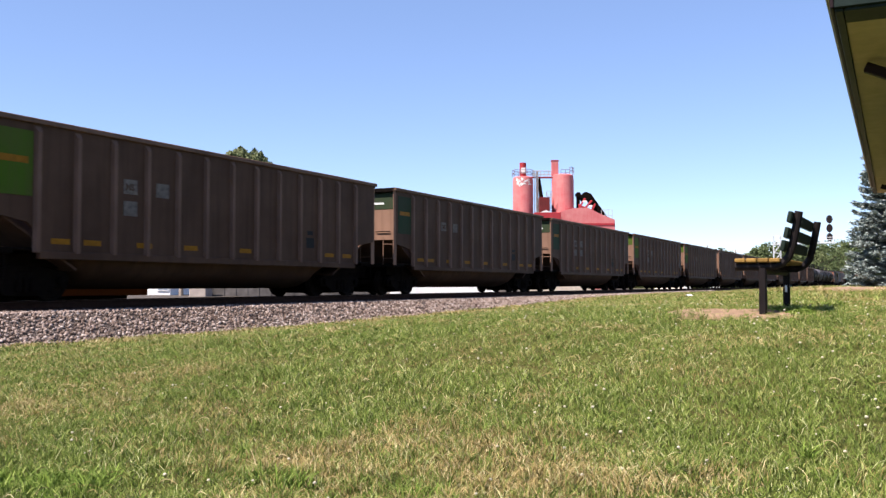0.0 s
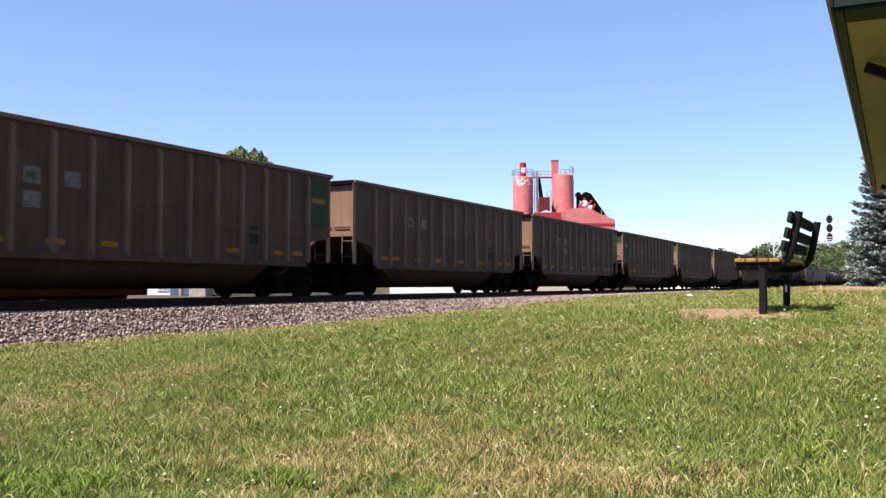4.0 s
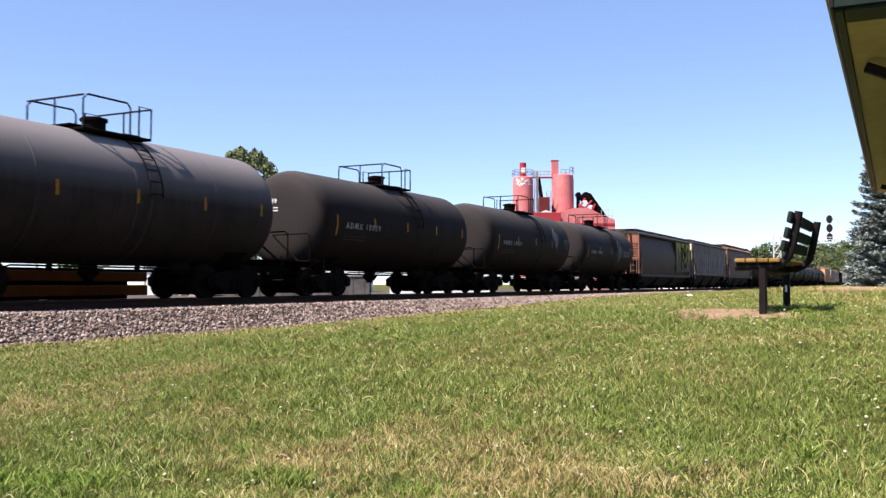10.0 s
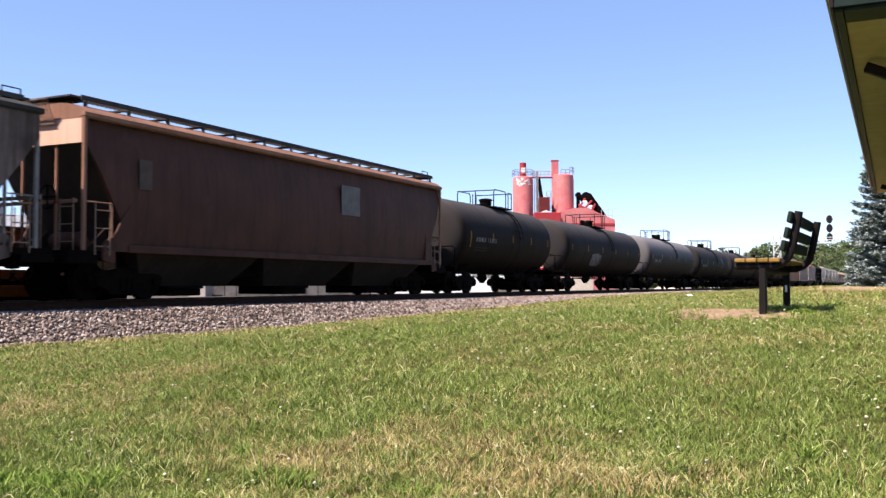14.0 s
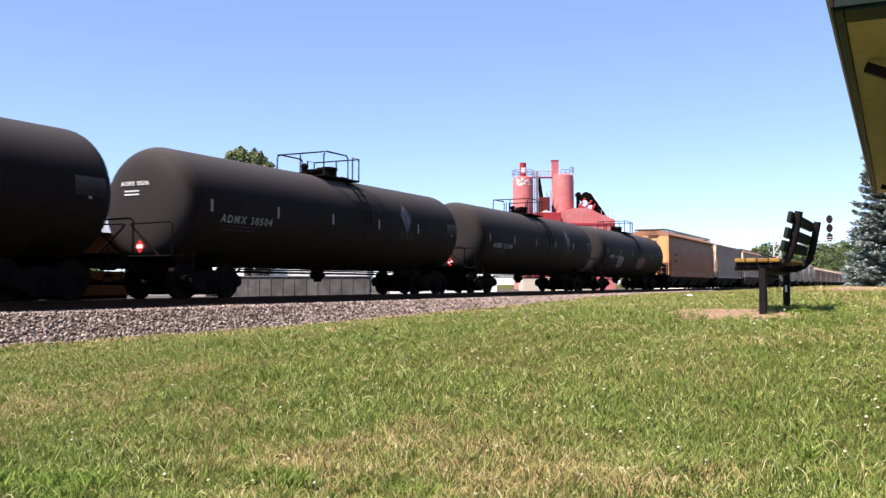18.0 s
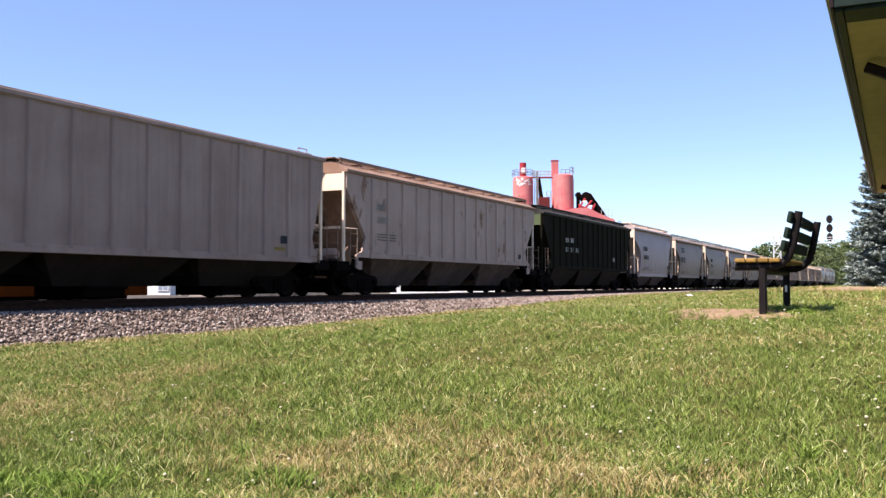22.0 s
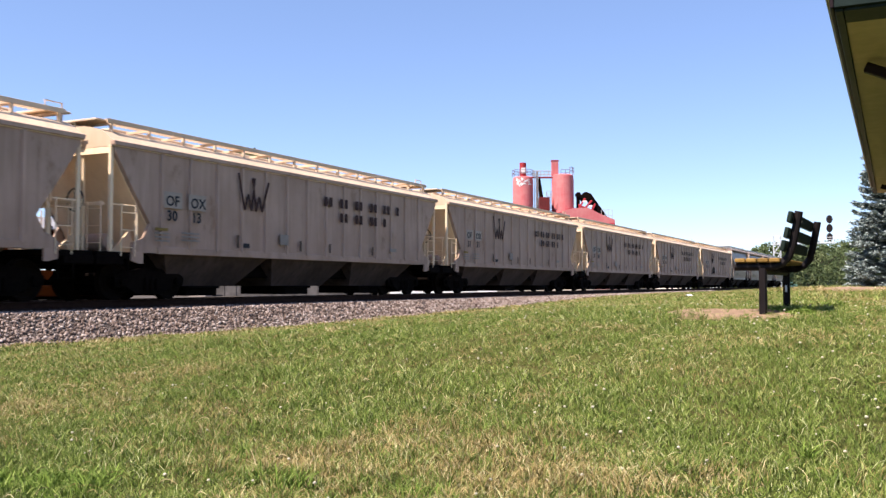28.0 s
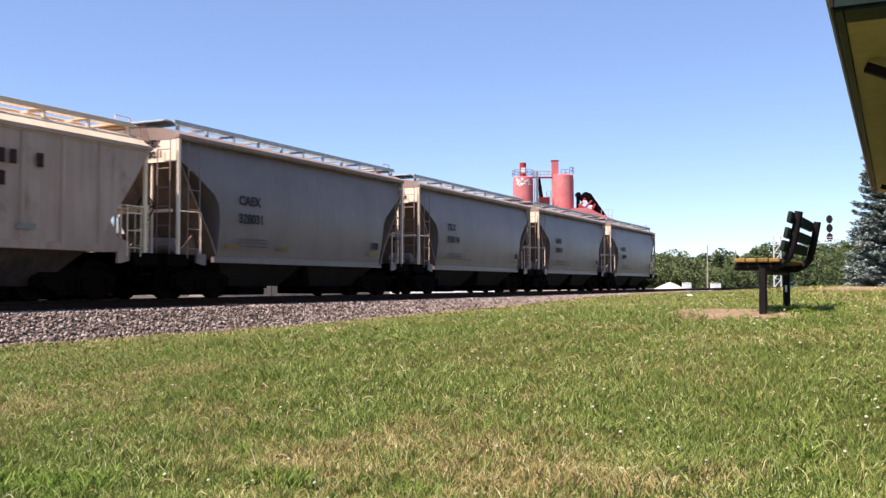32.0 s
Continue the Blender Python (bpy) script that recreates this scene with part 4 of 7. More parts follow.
        for q in (-0.95, 0.95):
            part("slope_gusset", shared(("hgusset", s), slopemat, lambda g: g.loft([[(-s * 0.45, -0.02, ph), (-s * 1.25, -0.02, ph), (-s * 1.05, -0.02, ph + 0.55)], [(-s * 0.45, 0.02, ph), (-s * 1.25, 0.02, ph), (-s * 1.05, 0.02, ph + 0.55)]])), slopemat, car, "triangular gusset plate", at=(s * HB, q, 0))
    # sheets added over the slopes; shade or sun on them is in their colour
    slope_line = [(0.0, z_end - 0.03), (cut * 0.3, z_end - 0.03 - (z_end - SILL) * 0.30), (cut * 0.82, SILL - 0.02 + (z_end - SILL) * 0.22), (cut, SILL - 0.02)]
    for s in (-1, 1):
        part("slope_sheet", shared(("hslope", L, EAVE, SILL, cut, plate, s), slopemat, lambda g: g.prism_y([(s * (HB + 0.012 - u), z) for u, z in slope_line] + [(s * (HB - 0.05 - u), z + 0.02) for u, z in reversed(slope_line)], -W + 0.12, W - 0.12)), slopemat, car, "sloping end sheet")
    def grating(g):
        for k in range(8):
            g.slab(-0.01, 0.01, -0.36 + k * 0.103, -0.345 + k * 0.103, -0.55, 0.0, 0.002)
        for k in range(8):
            g.slab(-0.012, 0.012, -0.36, 0.376, -0.55 + k * 0.077, -0.535 + k * 0.077, 0.002)
        for z in (-0.57, 0.0):
            g.slab(-0.02, 0.02, -0.38, 0.396, z, z + 0.03, 0.004)
    o = part("crossover_grating", shared(("hgrate",), rungmat, grating), rungmat, car, "hanging steel crossover grating", at=(-HB - 0.32, -0.25, EAVE + roof + walkz - 0.1))
    o.rotation_euler = (0, radians(-22), 0)
    if cut > 1.2:
        for s in (-1, 1):
            for y in (-1, 1):
                part("sill_bracket", shared(("hsillb", cut, s), mat, lambda g: g.prism_y([(0, ph + 0.02), (s * 0.35, ph + 0.02), (s * 0.35, ph - 0.2), (s * 0.12, ph - 0.26), (0, ph - 0.26)], -0.03, 0.03).slab(min(s * 0.28, s * 0.35), max(s * 0.28, s * 0.35), -0.06, 0.04, ph - 0.05, ph + 0.16, 0.01)), mat, car, "jacking bracket at the sill end", at=(s * (HB - cut * 0.62), y * (W - 0.03), 0))
    part("brake_wheel", shared(("bwheel",), STEEL, lambda g: g.tube([(0, 0.26 * math.cos(q * 0.3307), 0.26 * math.sin(q * 0.3307)) for q in range(20)], 0.018, 5) and g.tube([(0, -0.25, 0), (0, 0.25, 0)], 0.02) and g.tube([(0, 0, -0.25), (0, 0, 0.25)], 0.02)), STEEL, car, at=(-HB - 0.3, -0.65, 2.3))
    part("air_reservoir", shared(("reservoir",), mat, lambda g: g.lathe([(-0.5, 0.02), (-0.46, 0.16), (-0.38, 0.21), (0.38, 0.21), (0.46, 0.16), (0.5, 0.02)], "y", 16)), mat, car, at=(-HB + 0.45, -0.45, ph + 0.24))
    # roof walkway and hatches
    rz = EAVE + roof
    wz = rz + walkz

    def walkway(g):
        for s in (-1, 1):
            for k in range(int((2 * HB - 0.2) / 0.13)):
                g.box(-HB + 0.1 + k * 0.13, -HB + 0.15 + k * 0.13, s * 0.92 - 0.26, s * 0.92 + 0.26, wz - 0.03, wz)
            g.slab(-HB + 0.1, HB - 0.1, s * 0.92 - 0.28, s * 0.92 - 0.25, wz - 0.05, wz, 0.004)
            g.slab(-HB + 0.1, HB - 0.1, s * 1.19 - 0.015, s * 1.19 + 0.015, wz - 0.09, wz + 0.02, 0.004)
        for s in (-1, 1):
            g.slab(s * (HB - 0.15) - 0.28, s * (HB - 0.15) + 0.28, -1.1, 1.1, wz - 0.045, wz + 0.005, 0.01)
    part("roof_walkway", shared(("hwalk", L, EAVE, roof, walkz), walkmat, walkway), walkmat, car, "steel roof walkway")
    nst = 14 if L > 15 else 11
    stan = shared(("hstan", EAVE, roof, walkz), walkmat, lambda g: g.slab(-0.03, 0.03, -1.2, -1.12, EAVE + 0.12, wz - 0.03, 0.006).slab(-0.03, 0.03, 1.12, 1.2, EAVE + 0.12, wz - 0.03, 0.006).slab(-0.025, 0.025, -1.18, 1.18, wz - 0.12, wz - 0.06, 0.006))
    for k in range(nst):
        part("walkway_bracket", stan, walkmat, car, at=(-HB + 0.25 + (2 * HB - 0.5) * k / (nst - 1), 0, 0))
    if hatch == "long":
        part("hatch_cover", shared(("hhatch", L, EAVE), roofmat, lambda g: g.slab(-HB + 0.9, HB - 0.9, -0.42, 0.42, rz - 0.03, rz + 0.14, 0.03)), roofmat, car, "long trough hatch cover")
    else:
        lid = shared(("hlid", EAVE, roof), roofmat, lambda g: g.lathe([(-0.08, 0.4), (0.1, 0.4), (0.1, 0.46), (0.15, 0.46), (0.2, 0.3), (0.22, 0.02)], "z", 20, (0, 0, rz)))
        for k in range(8 if L > 15 else 5):
            n = 8 if L > 15 else 5
            part("hatch_cover", lid, roofmat, car, "round hatch lid", at=(-HB + 1.3 + (2 * HB - 2.6) * k / (n - 1), 0, 0))
    part("roof_grip", shared(("hgrip", EAVE, roof), walkmat, lambda g: g.tube([(0, -0.9, EAVE), (0, -0.9, wz + 0.2), (-0.45, -0.9, wz + 0.2), (-0.45, -0.9, wz)], 0.02)), walkmat, car, at=(HB + 0.05, 0, 0))
    tx = half - 2.25 if L > 15 else half - 1.85
    inner = min(xb1 - bw / 2 + 0.5, tx - 1.3)
    for s in (-1, 1):
        # dark block added to black out the gap between truck and first bay
        rig = shared(("hrig", round(tx - inner, 2), s), STEEL, lambda g: g.slab(min(0, s * (tx - inner - 1.0)), max(0, s * (tx - inner - 1.0)), -0.5, 0.5, 0.16, 0.62, 0.03).tube([(0, -0.7, 0.5), (s * (tx - inner - 0.6), -0.7, 0.42)], 0.03, 6))
        part("brake_rigging", rig, STEEL, car, "black brake levers and rods", at=(s * inner, 0, 0))
    truck(car, -tx)
    truck(car, tx)
    couplers(car, half)
    if extra:
        extra(car, W, HB)
    return car


# ---- the train, wagon by wagon ----
LOGOBLUE = plain("faded blue emblem paint", (0.026, 0.029, 0.052), 0.7, 0, 6, 0.4)
CONTGREY = plain("faded grey-blue panel paint", (0.13, 0.14, 0.15), 0.7, 0, 6, 0.3)
EMBLEM = plain("faded grey-blue emblem paint", (0.05, 0.048, 0.06), 0.6, 0, 6, 0.2)
HBROWN = paint("rust-brown hopper paint", (0.076, 0.040, 0.031), (0.036, 0.021, 0.017), 0.7, 0.6, 0.65, (0.095, 0.043, 0.028), 0.5)
H3END = paint("pale brown end paint", (0.50, 0.40, 0.33), (0.32, 0.22, 0.17), 0.5, 0.7, 0.4)
H3ROOF = paint("brown roof paint", (0.22, 0.14, 0.105), (0.11, 0.07, 0.05), 0.6, 0.7, 0.4)
# the *_END paints hold the sunlight on the end faces in their colour
HBROWN_END = paint("sunlit red-brown end paint", (0.28, 0.15, 0.11), (0.15, 0.075, 0.055), 0.5, 0.7, 0.4)
H1SIDE = paint("sooty brown hopper paint", (0.038, 0.022, 0.017), (0.018, 0.013, 0.011), 0.6, 0.6, 0.5)
H2SIDE = paint("stained light grey hopper paint", (0.175, 0.158, 0.152), (0.034, 0.025, 0.022), 1.0, 0.6, 0.85)
H2RIB = plain("pale grey rib paint", (0.22, 0.195, 0.18), 0.7, 0, 3, 0.4)
# pale top band: weathered paint with sky sheen put into its colour
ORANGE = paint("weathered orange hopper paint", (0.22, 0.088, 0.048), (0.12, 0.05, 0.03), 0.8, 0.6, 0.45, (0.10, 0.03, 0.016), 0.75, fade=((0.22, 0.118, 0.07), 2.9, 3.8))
ORANGE_END = paint("sunlit orange end paint", (0.66, 0.42, 0.20), (0.42, 0.21, 0.10), 0.4, 0.6, 0.3)
ORANGE_ROOF = paint("rusty orange roof", (0.32, 0.20, 0.135), (0.19, 0.115, 0.08), 0.7, 0.7, 0.4)
PALE = paint("pale grey hopper paint", (0.31, 0.285, 0.275), (0.165, 0.14, 0.125), 0.6, 0.6, 0.4)
RUSTY = paint("off-white hopper paint with rust stains", (0.36, 0.335, 0.32), (0.23, 0.20, 0.18), 0.5, 0.6, 0.45, (0.17, 0.085, 0.045), 0.9)
RUSTROOF = paint("rusted brown roof", (0.25, 0.21, 0.18), (0.15, 0.10, 0.07), 0.7, 0.8, 0.3)
GREEN = paint("dark green hopper paint", (0.0098, 0.0115, 0.0078), (0.014, 0.0132, 0.0104), 0.6, 0.75, 0.4, spec=0.02)
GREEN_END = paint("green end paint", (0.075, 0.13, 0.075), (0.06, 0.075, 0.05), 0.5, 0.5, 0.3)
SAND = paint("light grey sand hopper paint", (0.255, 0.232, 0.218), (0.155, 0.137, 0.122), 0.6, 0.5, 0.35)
SAND_END = paint("sunlit light grey end paint", (0.70, 0.70, 0.61), (0.50, 0.47, 0.38), 0.5, 0.6, 0.3)
SANDW = paint("clean light grey hopper paint", (0.345, 0.34, 0.37), (0.25, 0.24, 0.245), 0.5, 0.5, 0.3)
SANDSHEEN = paint("satin grey sand hopper paint", (0.185, 0.178, 0.178), (0.12, 0.112, 0.108), 0.6, 0.42, 0.35, spec=0.3)
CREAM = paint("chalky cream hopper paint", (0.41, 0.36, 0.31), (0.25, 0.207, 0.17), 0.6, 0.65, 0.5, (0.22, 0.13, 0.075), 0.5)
CREAM_END = paint("sunlit cream end paint", (0.72, 0.71, 0.54), (0.52, 0.48, 0.34), 0.4, 0.6, 0.3)
CREAM_TOP = paint("pale cream roof paint", (0.56, 0.55, 0.44), (0.36, 0.32, 0.235), 0.5, 0.6, 0.3)
DARKROOF = plain("sooty dark roof", (0.05, 0.045, 0.042), 0.8, 0, 3, 0.4)
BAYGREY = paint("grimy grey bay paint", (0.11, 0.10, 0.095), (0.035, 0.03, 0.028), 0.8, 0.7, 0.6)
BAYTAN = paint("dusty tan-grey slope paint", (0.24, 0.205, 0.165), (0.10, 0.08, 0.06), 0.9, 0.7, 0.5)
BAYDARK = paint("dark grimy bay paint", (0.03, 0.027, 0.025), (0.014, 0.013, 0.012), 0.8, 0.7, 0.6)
SPRAYYEL = paint("sprayed yellow-green paint under soot", (0.035, 0.026, 0.010), (0.022, 0.016, 0.009), 0.8, 0.6, 0.6, fade=((0.20, 0.195, 0.010), 1.8, 2.6))
SPRAYBLK = plain("sprayed black outline", (0.013, 0.010, 0.007), 0.6, 0, 3, 0.2)
SPRAYWHT = plain("sprayed chalky white", (0.12, 0.112, 0.112), 0.7, 0, 2.5, 0.7)
SPRAYRED = plain("sprayed faded red", (0.135, 0.058, 0.072), 0.7, 0, 2.5, 0.7)
BROWNTXT = plain("dark red-brown lettering paint", (0.048, 0.02, 0.017), 0.6, 0, 4, 0.3)
PATCH = plain("grey primer patch", (0.31, 0.265, 0.23), 0.7, 0, 3, 0.2)
OLDBROWN = plain("dull brown primer patch", (0.10, 0.07, 0.055), 0.75, 0, 3, 0.3)
OLDPRIME = plain("dull grey primer patch", (0.17, 0.15, 0.142), 0.75, 0, 3, 0.3)
PALEPATCH = plain("paler cream touch-up paint", (0.41, 0.335, 0.275), 0.7, 0, 4, 0.12)
YELGRAY = plain("faded yellow marking", (0.27, 0.18, 0.05), 0.6, 0, 4, 0.3)

TRAIN = []            # (wagon, coupler time at its leading end, at its trailing end)


def add(car, t0, t1):
    TRAIN.append((car, t0, t1))


gon_looks = [("lime", "", 7), ("dark", "", 3), ("dark", "", 15), ("lime", "", 7), ("lime", "", 7), ("", "dark", 7), ("", "", 3), ("", "lime", 11),
             ("dark", "", 3), ("lime", "", 7), ("dark", "", 3), ("", "lime", 7)]
for i, (l, r, mk) in enumerate(gon_looks):
    add(gondola(l, r, i, mk), 0.905 + 0.7744 * i, 0.905 + 0.7744 * (i + 1))

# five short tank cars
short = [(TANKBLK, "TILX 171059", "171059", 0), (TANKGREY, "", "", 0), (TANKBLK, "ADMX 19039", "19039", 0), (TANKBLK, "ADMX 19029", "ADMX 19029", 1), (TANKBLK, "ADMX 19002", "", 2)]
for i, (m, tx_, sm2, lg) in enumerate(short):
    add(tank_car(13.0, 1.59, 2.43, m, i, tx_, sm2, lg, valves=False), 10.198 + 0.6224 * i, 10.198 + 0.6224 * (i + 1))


def h1_extra(car, W, HB):
    # spray-painted panel near the trailing end: yellow ground with black leaf outlines
    g = Geo()
    n = 14
    g.loft([[(2.75, -W - 0.012, 1.45 + 2.3 * k / n) for k in range(n + 1)] + [(2.75, -W - 0.002, 3.75 - 2.3 * k / n) for k in range(n + 1)],
            [(HB - 0.12, -W - 0.012, 1.45 + 2.3 * k / n) for k in range(n + 1)] + [(HB - 0.12, -W - 0.002, 3.75 - 2.3 * k / n) for k in range(n + 1)]])
    part("spray_paint", g, SPRAYYEL, car, "large yellow-green sprayed panel with leaf outlines")
    def stroke(pts):
        g2 = Geo()
        g2.tube([(HB - 2.15 + x, -W - 0.014, z) for x, z in pts], 0.05, 4)
        part("spray_outline", g2, SPRAYBLK, car)
    for s in (-1, 1):
        stroke([(s * 0.05, 1.7), (s * 0.45, 2.05), (s * 0.95, 2.55), (s * 1.15, 3.05), (s * 1.0, 3.4), (s * 0.55, 2.95), (s * 0.12, 2.5)])
        stroke([(s * 0.05, 1.9), (s * 0.6, 2.2), (s * 1.1, 2.35)])
        stroke([(s * 0.08, 2.7), (s * 0.3, 3.2), (s * 0.15, 3.6), (0.0, 3.65)])
    stroke([(-1.5, 1.6), (-1.25, 2.3), (-1.3, 3.2), (-1.7, 3.7)])
    # filled black leaves beside the outlined ones
    for sx in (-1, 1):
        for pts in (((0.07, 2.28), (0.10, 2.75), (0.42, 3.15), (0.86, 3.33), (0.80, 2.8), (0.5, 2.5)), ((0.07, 1.9), (0.10, 2.15), (0.5, 2.42), (0.84, 2.62), (0.72, 2.15), (0.4, 1.92))):
            part("spray_leaf", Geo().prism_y([(4.25 + sx * x, z) for x, z in pts], -W - 0.02, -W - 0.013), SPRAYBLK, car, "black sprayed leaf")
    part("spray_leaf", Geo().prism_y([(2.75, 1.5), (3.05, 1.6), (3.1, 2.6), (2.85, 3.7), (2.75, 3.7)], -W - 0.02, -W - 0.013), SPRAYBLK, car, "black sprayed edge")
    # corrugated end
    for k in range(16):
        part("end_corrugation", shared(("corr",), HBROWN_END, lambda g: g.slab(-0.03, 0.03, -1.4, 1.4, 0, 0.06, 0.015)), HBROWN_END, car, at=(-HB - 0.03 - 0.0, 0, 2.2 + k * 0.115))
    for q, lean in ((-1.15, 0.25), (-0.35, -0.2), (0.45, 0.2), (1.15, -0.25)):
        part("end_post", Geo().loft([[(-HB - 0.16, q - 0.05, 1.12), (-HB - 0.06, q - 0.05, 1.12), (-HB - 0.06, q + 0.05, 1.12), (-HB - 0.16, q + 0.05, 1.12)], [(-HB - 0.16, q + lean - 0.05, 3.9), (-HB - 0.06, q + lean - 0.05, 3.9), (-HB - 0.06, q + lean + 0.05, 3.9), (-HB - 0.16, q + lean + 0.05, 3.9)]]), H1SIDE, car, "leaning brown end post")


add(hopper(18.0, 3.86, 1.05, H1SIDE, HBROWN_END, DARKROOF, "sooty rust-brown covered hopper with yellow sprayed panel", bulge=0.22, bays=3, roof=0.28, walkz=0.08, extra=h1_extra, under=BAYDARK, cut=0.5), 13.31, 14.17)


add(hopper(18.0, 3.96, 1.32, H2SIDE, SAND_END, DARKROOF, "stained grey ribbed covered hopper with dark roof", ribs=16, bays=3, roof=0.28, walkz=0.05, ribmat=H2RIB, under=BAYDARK, cut=1.6, postmat=H2RIB, slopemat=BAYGREY), 14.17, 15.03)


def h3_extra(car, W, HB):
    me = shared(("patch",), OLDPRIME, lambda g: g.slab(-0.55, 0.55, -0.004, 0.004, 0, 0.95, 0.001))
    part("primer_patch", me, OLDPRIME, car, "pale primer patch", at=(2.05, -W - 0.012, 2.6))
    part("primer_patch", shared(("patch2",), OLDBROWN, lambda g: g.slab(-0.2, 0.2, -0.004, 0.004, 0, 0.7, 0.001)), OLDBROWN, car, at=(-HB + 1.7, -W - 0.012, 2.6))


add(hopper(18.5, 4.12, 1.22, HBROWN, H3END, H3ROOF, "dark red-brown covered hopper with pale primer patches", bulge=0.14, bays=3, roof=0.30, walkz=0.16, walkmat=DARKROOF, extra=h3_extra, under=BAYDARK, cut=1.3, postmat=H3ROOF), 15.03, 15.92)
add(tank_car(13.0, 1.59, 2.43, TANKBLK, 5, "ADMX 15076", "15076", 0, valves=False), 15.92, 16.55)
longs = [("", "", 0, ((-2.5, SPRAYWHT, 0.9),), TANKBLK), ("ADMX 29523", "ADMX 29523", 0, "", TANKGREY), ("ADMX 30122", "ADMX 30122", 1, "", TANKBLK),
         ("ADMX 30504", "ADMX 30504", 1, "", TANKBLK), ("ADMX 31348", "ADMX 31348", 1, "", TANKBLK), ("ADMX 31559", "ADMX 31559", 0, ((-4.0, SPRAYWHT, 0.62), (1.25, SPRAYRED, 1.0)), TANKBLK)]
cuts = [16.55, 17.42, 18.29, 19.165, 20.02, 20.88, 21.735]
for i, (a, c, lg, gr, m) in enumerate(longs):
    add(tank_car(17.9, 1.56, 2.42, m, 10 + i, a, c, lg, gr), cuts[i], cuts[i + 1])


def num(body, x, z, size=0.4, mat=DARKTXT, second=""):
    def f(car, W, HB):
        words(car, body, size, mat, -HB + x, z, -W - 0.03)
        if second:
            words(car, second, size, mat, -HB + x, z - size * 1.35, -W - 0.03)
        bars(car, "small_lettering", PALEMARK, -HB + x, z - size * 2.6, 1.3, 0.035, -W - 0.02, 3)
        for q in (1.9, 4.2, 2 * HB - 2.2):
            part("reflective_strip", shared(("hstrip",), YELGRAY, lambda g: g.slab(-0.25, 0.25, -0.003, 0.003, 0, 0.09, 0.001)), YELGRAY, car, at=(-HB + q, -W - 0.02, 1.35))
        part("data_panel", shared(("hdata",), DARKTXT, lambda g: g.slab(-0.16, 0.16, -0.003, 0.003, 0, 0.22, 0.001)), DARKTXT, car, at=(HB - 2.0, -W - 0.02, 1.55))
    return f


def end_num(car, HB, EAVE, body, second):
    for k, tx2 in enumerate((body, second)):
        w = part("end_lettering", lettering(tx2, 0.24, DARKTXT), DARKTXT, car, at=(-HB - 0.07, -0.25, EAVE - 0.12 - k * 0.27))
        w.rotation_euler = (0, 0, radians(-90))


def orange_extra(car, W, HB):
    part("marking_panel", shared(("ormark",), CONTGREY, lambda g: g.slab(-0.42, 0.42, -0.003, 0.003, 0, 0.3, 0.001)), CONTGREY, car, "faded grey-blue panel of lettering", at=(-7.3, -W - 0.035, 2.6))
    for k in range(4):
        part("marking_bar", shared(("ormbar",), EMBLEM, lambda g: g.slab(-0.07, 0.07, -0.003, 0.003, 0, 0.22, 0.001)), EMBLEM, car, at=(-7.6 + k * 0.2, -W - 0.045, 2.64))
    for k in range(5):
        part("number_bar", shared(("ornbar",), BROWNTXT, lambda g: g.slab(-0.07, 0.07, -0.003, 0.003, 0, 0.24, 0.001)), BROWNTXT, car, at=(-7.82 + k * 0.19, -W - 0.035, 2.16))
    for k in range(2):
        part("end_number_bar", shared(("orebar",), EMBLEM, lambda g: g.slab(-0.003, 0.003, -0.3, 0.3, 0, 0.1, 0.001)), EMBLEM, car, at=(-HB - 0.062, -0.3, 3.7 - k * 0.16))


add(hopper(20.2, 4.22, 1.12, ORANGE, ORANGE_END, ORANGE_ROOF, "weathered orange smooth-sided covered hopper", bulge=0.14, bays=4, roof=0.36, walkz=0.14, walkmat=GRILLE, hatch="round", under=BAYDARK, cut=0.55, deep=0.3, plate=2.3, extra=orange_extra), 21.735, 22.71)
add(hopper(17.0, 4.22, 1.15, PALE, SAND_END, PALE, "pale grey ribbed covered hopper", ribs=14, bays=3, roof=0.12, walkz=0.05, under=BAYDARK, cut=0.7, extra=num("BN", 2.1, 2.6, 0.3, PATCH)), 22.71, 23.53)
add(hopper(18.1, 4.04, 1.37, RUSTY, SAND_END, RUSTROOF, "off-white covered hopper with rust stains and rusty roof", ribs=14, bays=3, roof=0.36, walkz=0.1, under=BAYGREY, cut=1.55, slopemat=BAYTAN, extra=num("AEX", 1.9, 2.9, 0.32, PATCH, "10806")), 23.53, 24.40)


def h7_extra(car, W, HB):
    for k, ch in enumerate("BN"):
        words(car, ch, 0.36, OFFWHITE, -5.06 + k * 0.27, 2.62, -W - 0.075)
    bars(car, "small_lettering", OFFWHITE, -4.2, 2.63, 0.18, 0.24, -W - 0.07)
    bars(car, "small_lettering", OFFWHITE, -3.94, 2.63, 0.18, 0.24, -W - 0.07)
    for k, ch in enumerate("810104"):
        words(car, ch, 0.36, OFFWHITE, -5.06 + (k // 2) * 0.84 + (k % 2) * 0.27, 2.11, -W - 0.075)
    part("reflective_strip", shared(("vstrip",), YELLOW, lambda g: g.slab(-0.07, 0.07, -0.003, 0.003, 0, 0.85, 0.001)), YELLOW, car, at=(HB - 2.4, -W - 0.01, 1.5))
    part("data_panel", shared(("hdata2",), PATCH, lambda g: g.slab(-0.3, 0.3, -0.003, 0.003, 0, 0.22, 0.001)), PATCH, car, at=(HB - 4.1, -W - 0.01, 1.8))
    end_num(car, HB, 3.98, "BN", "810104")


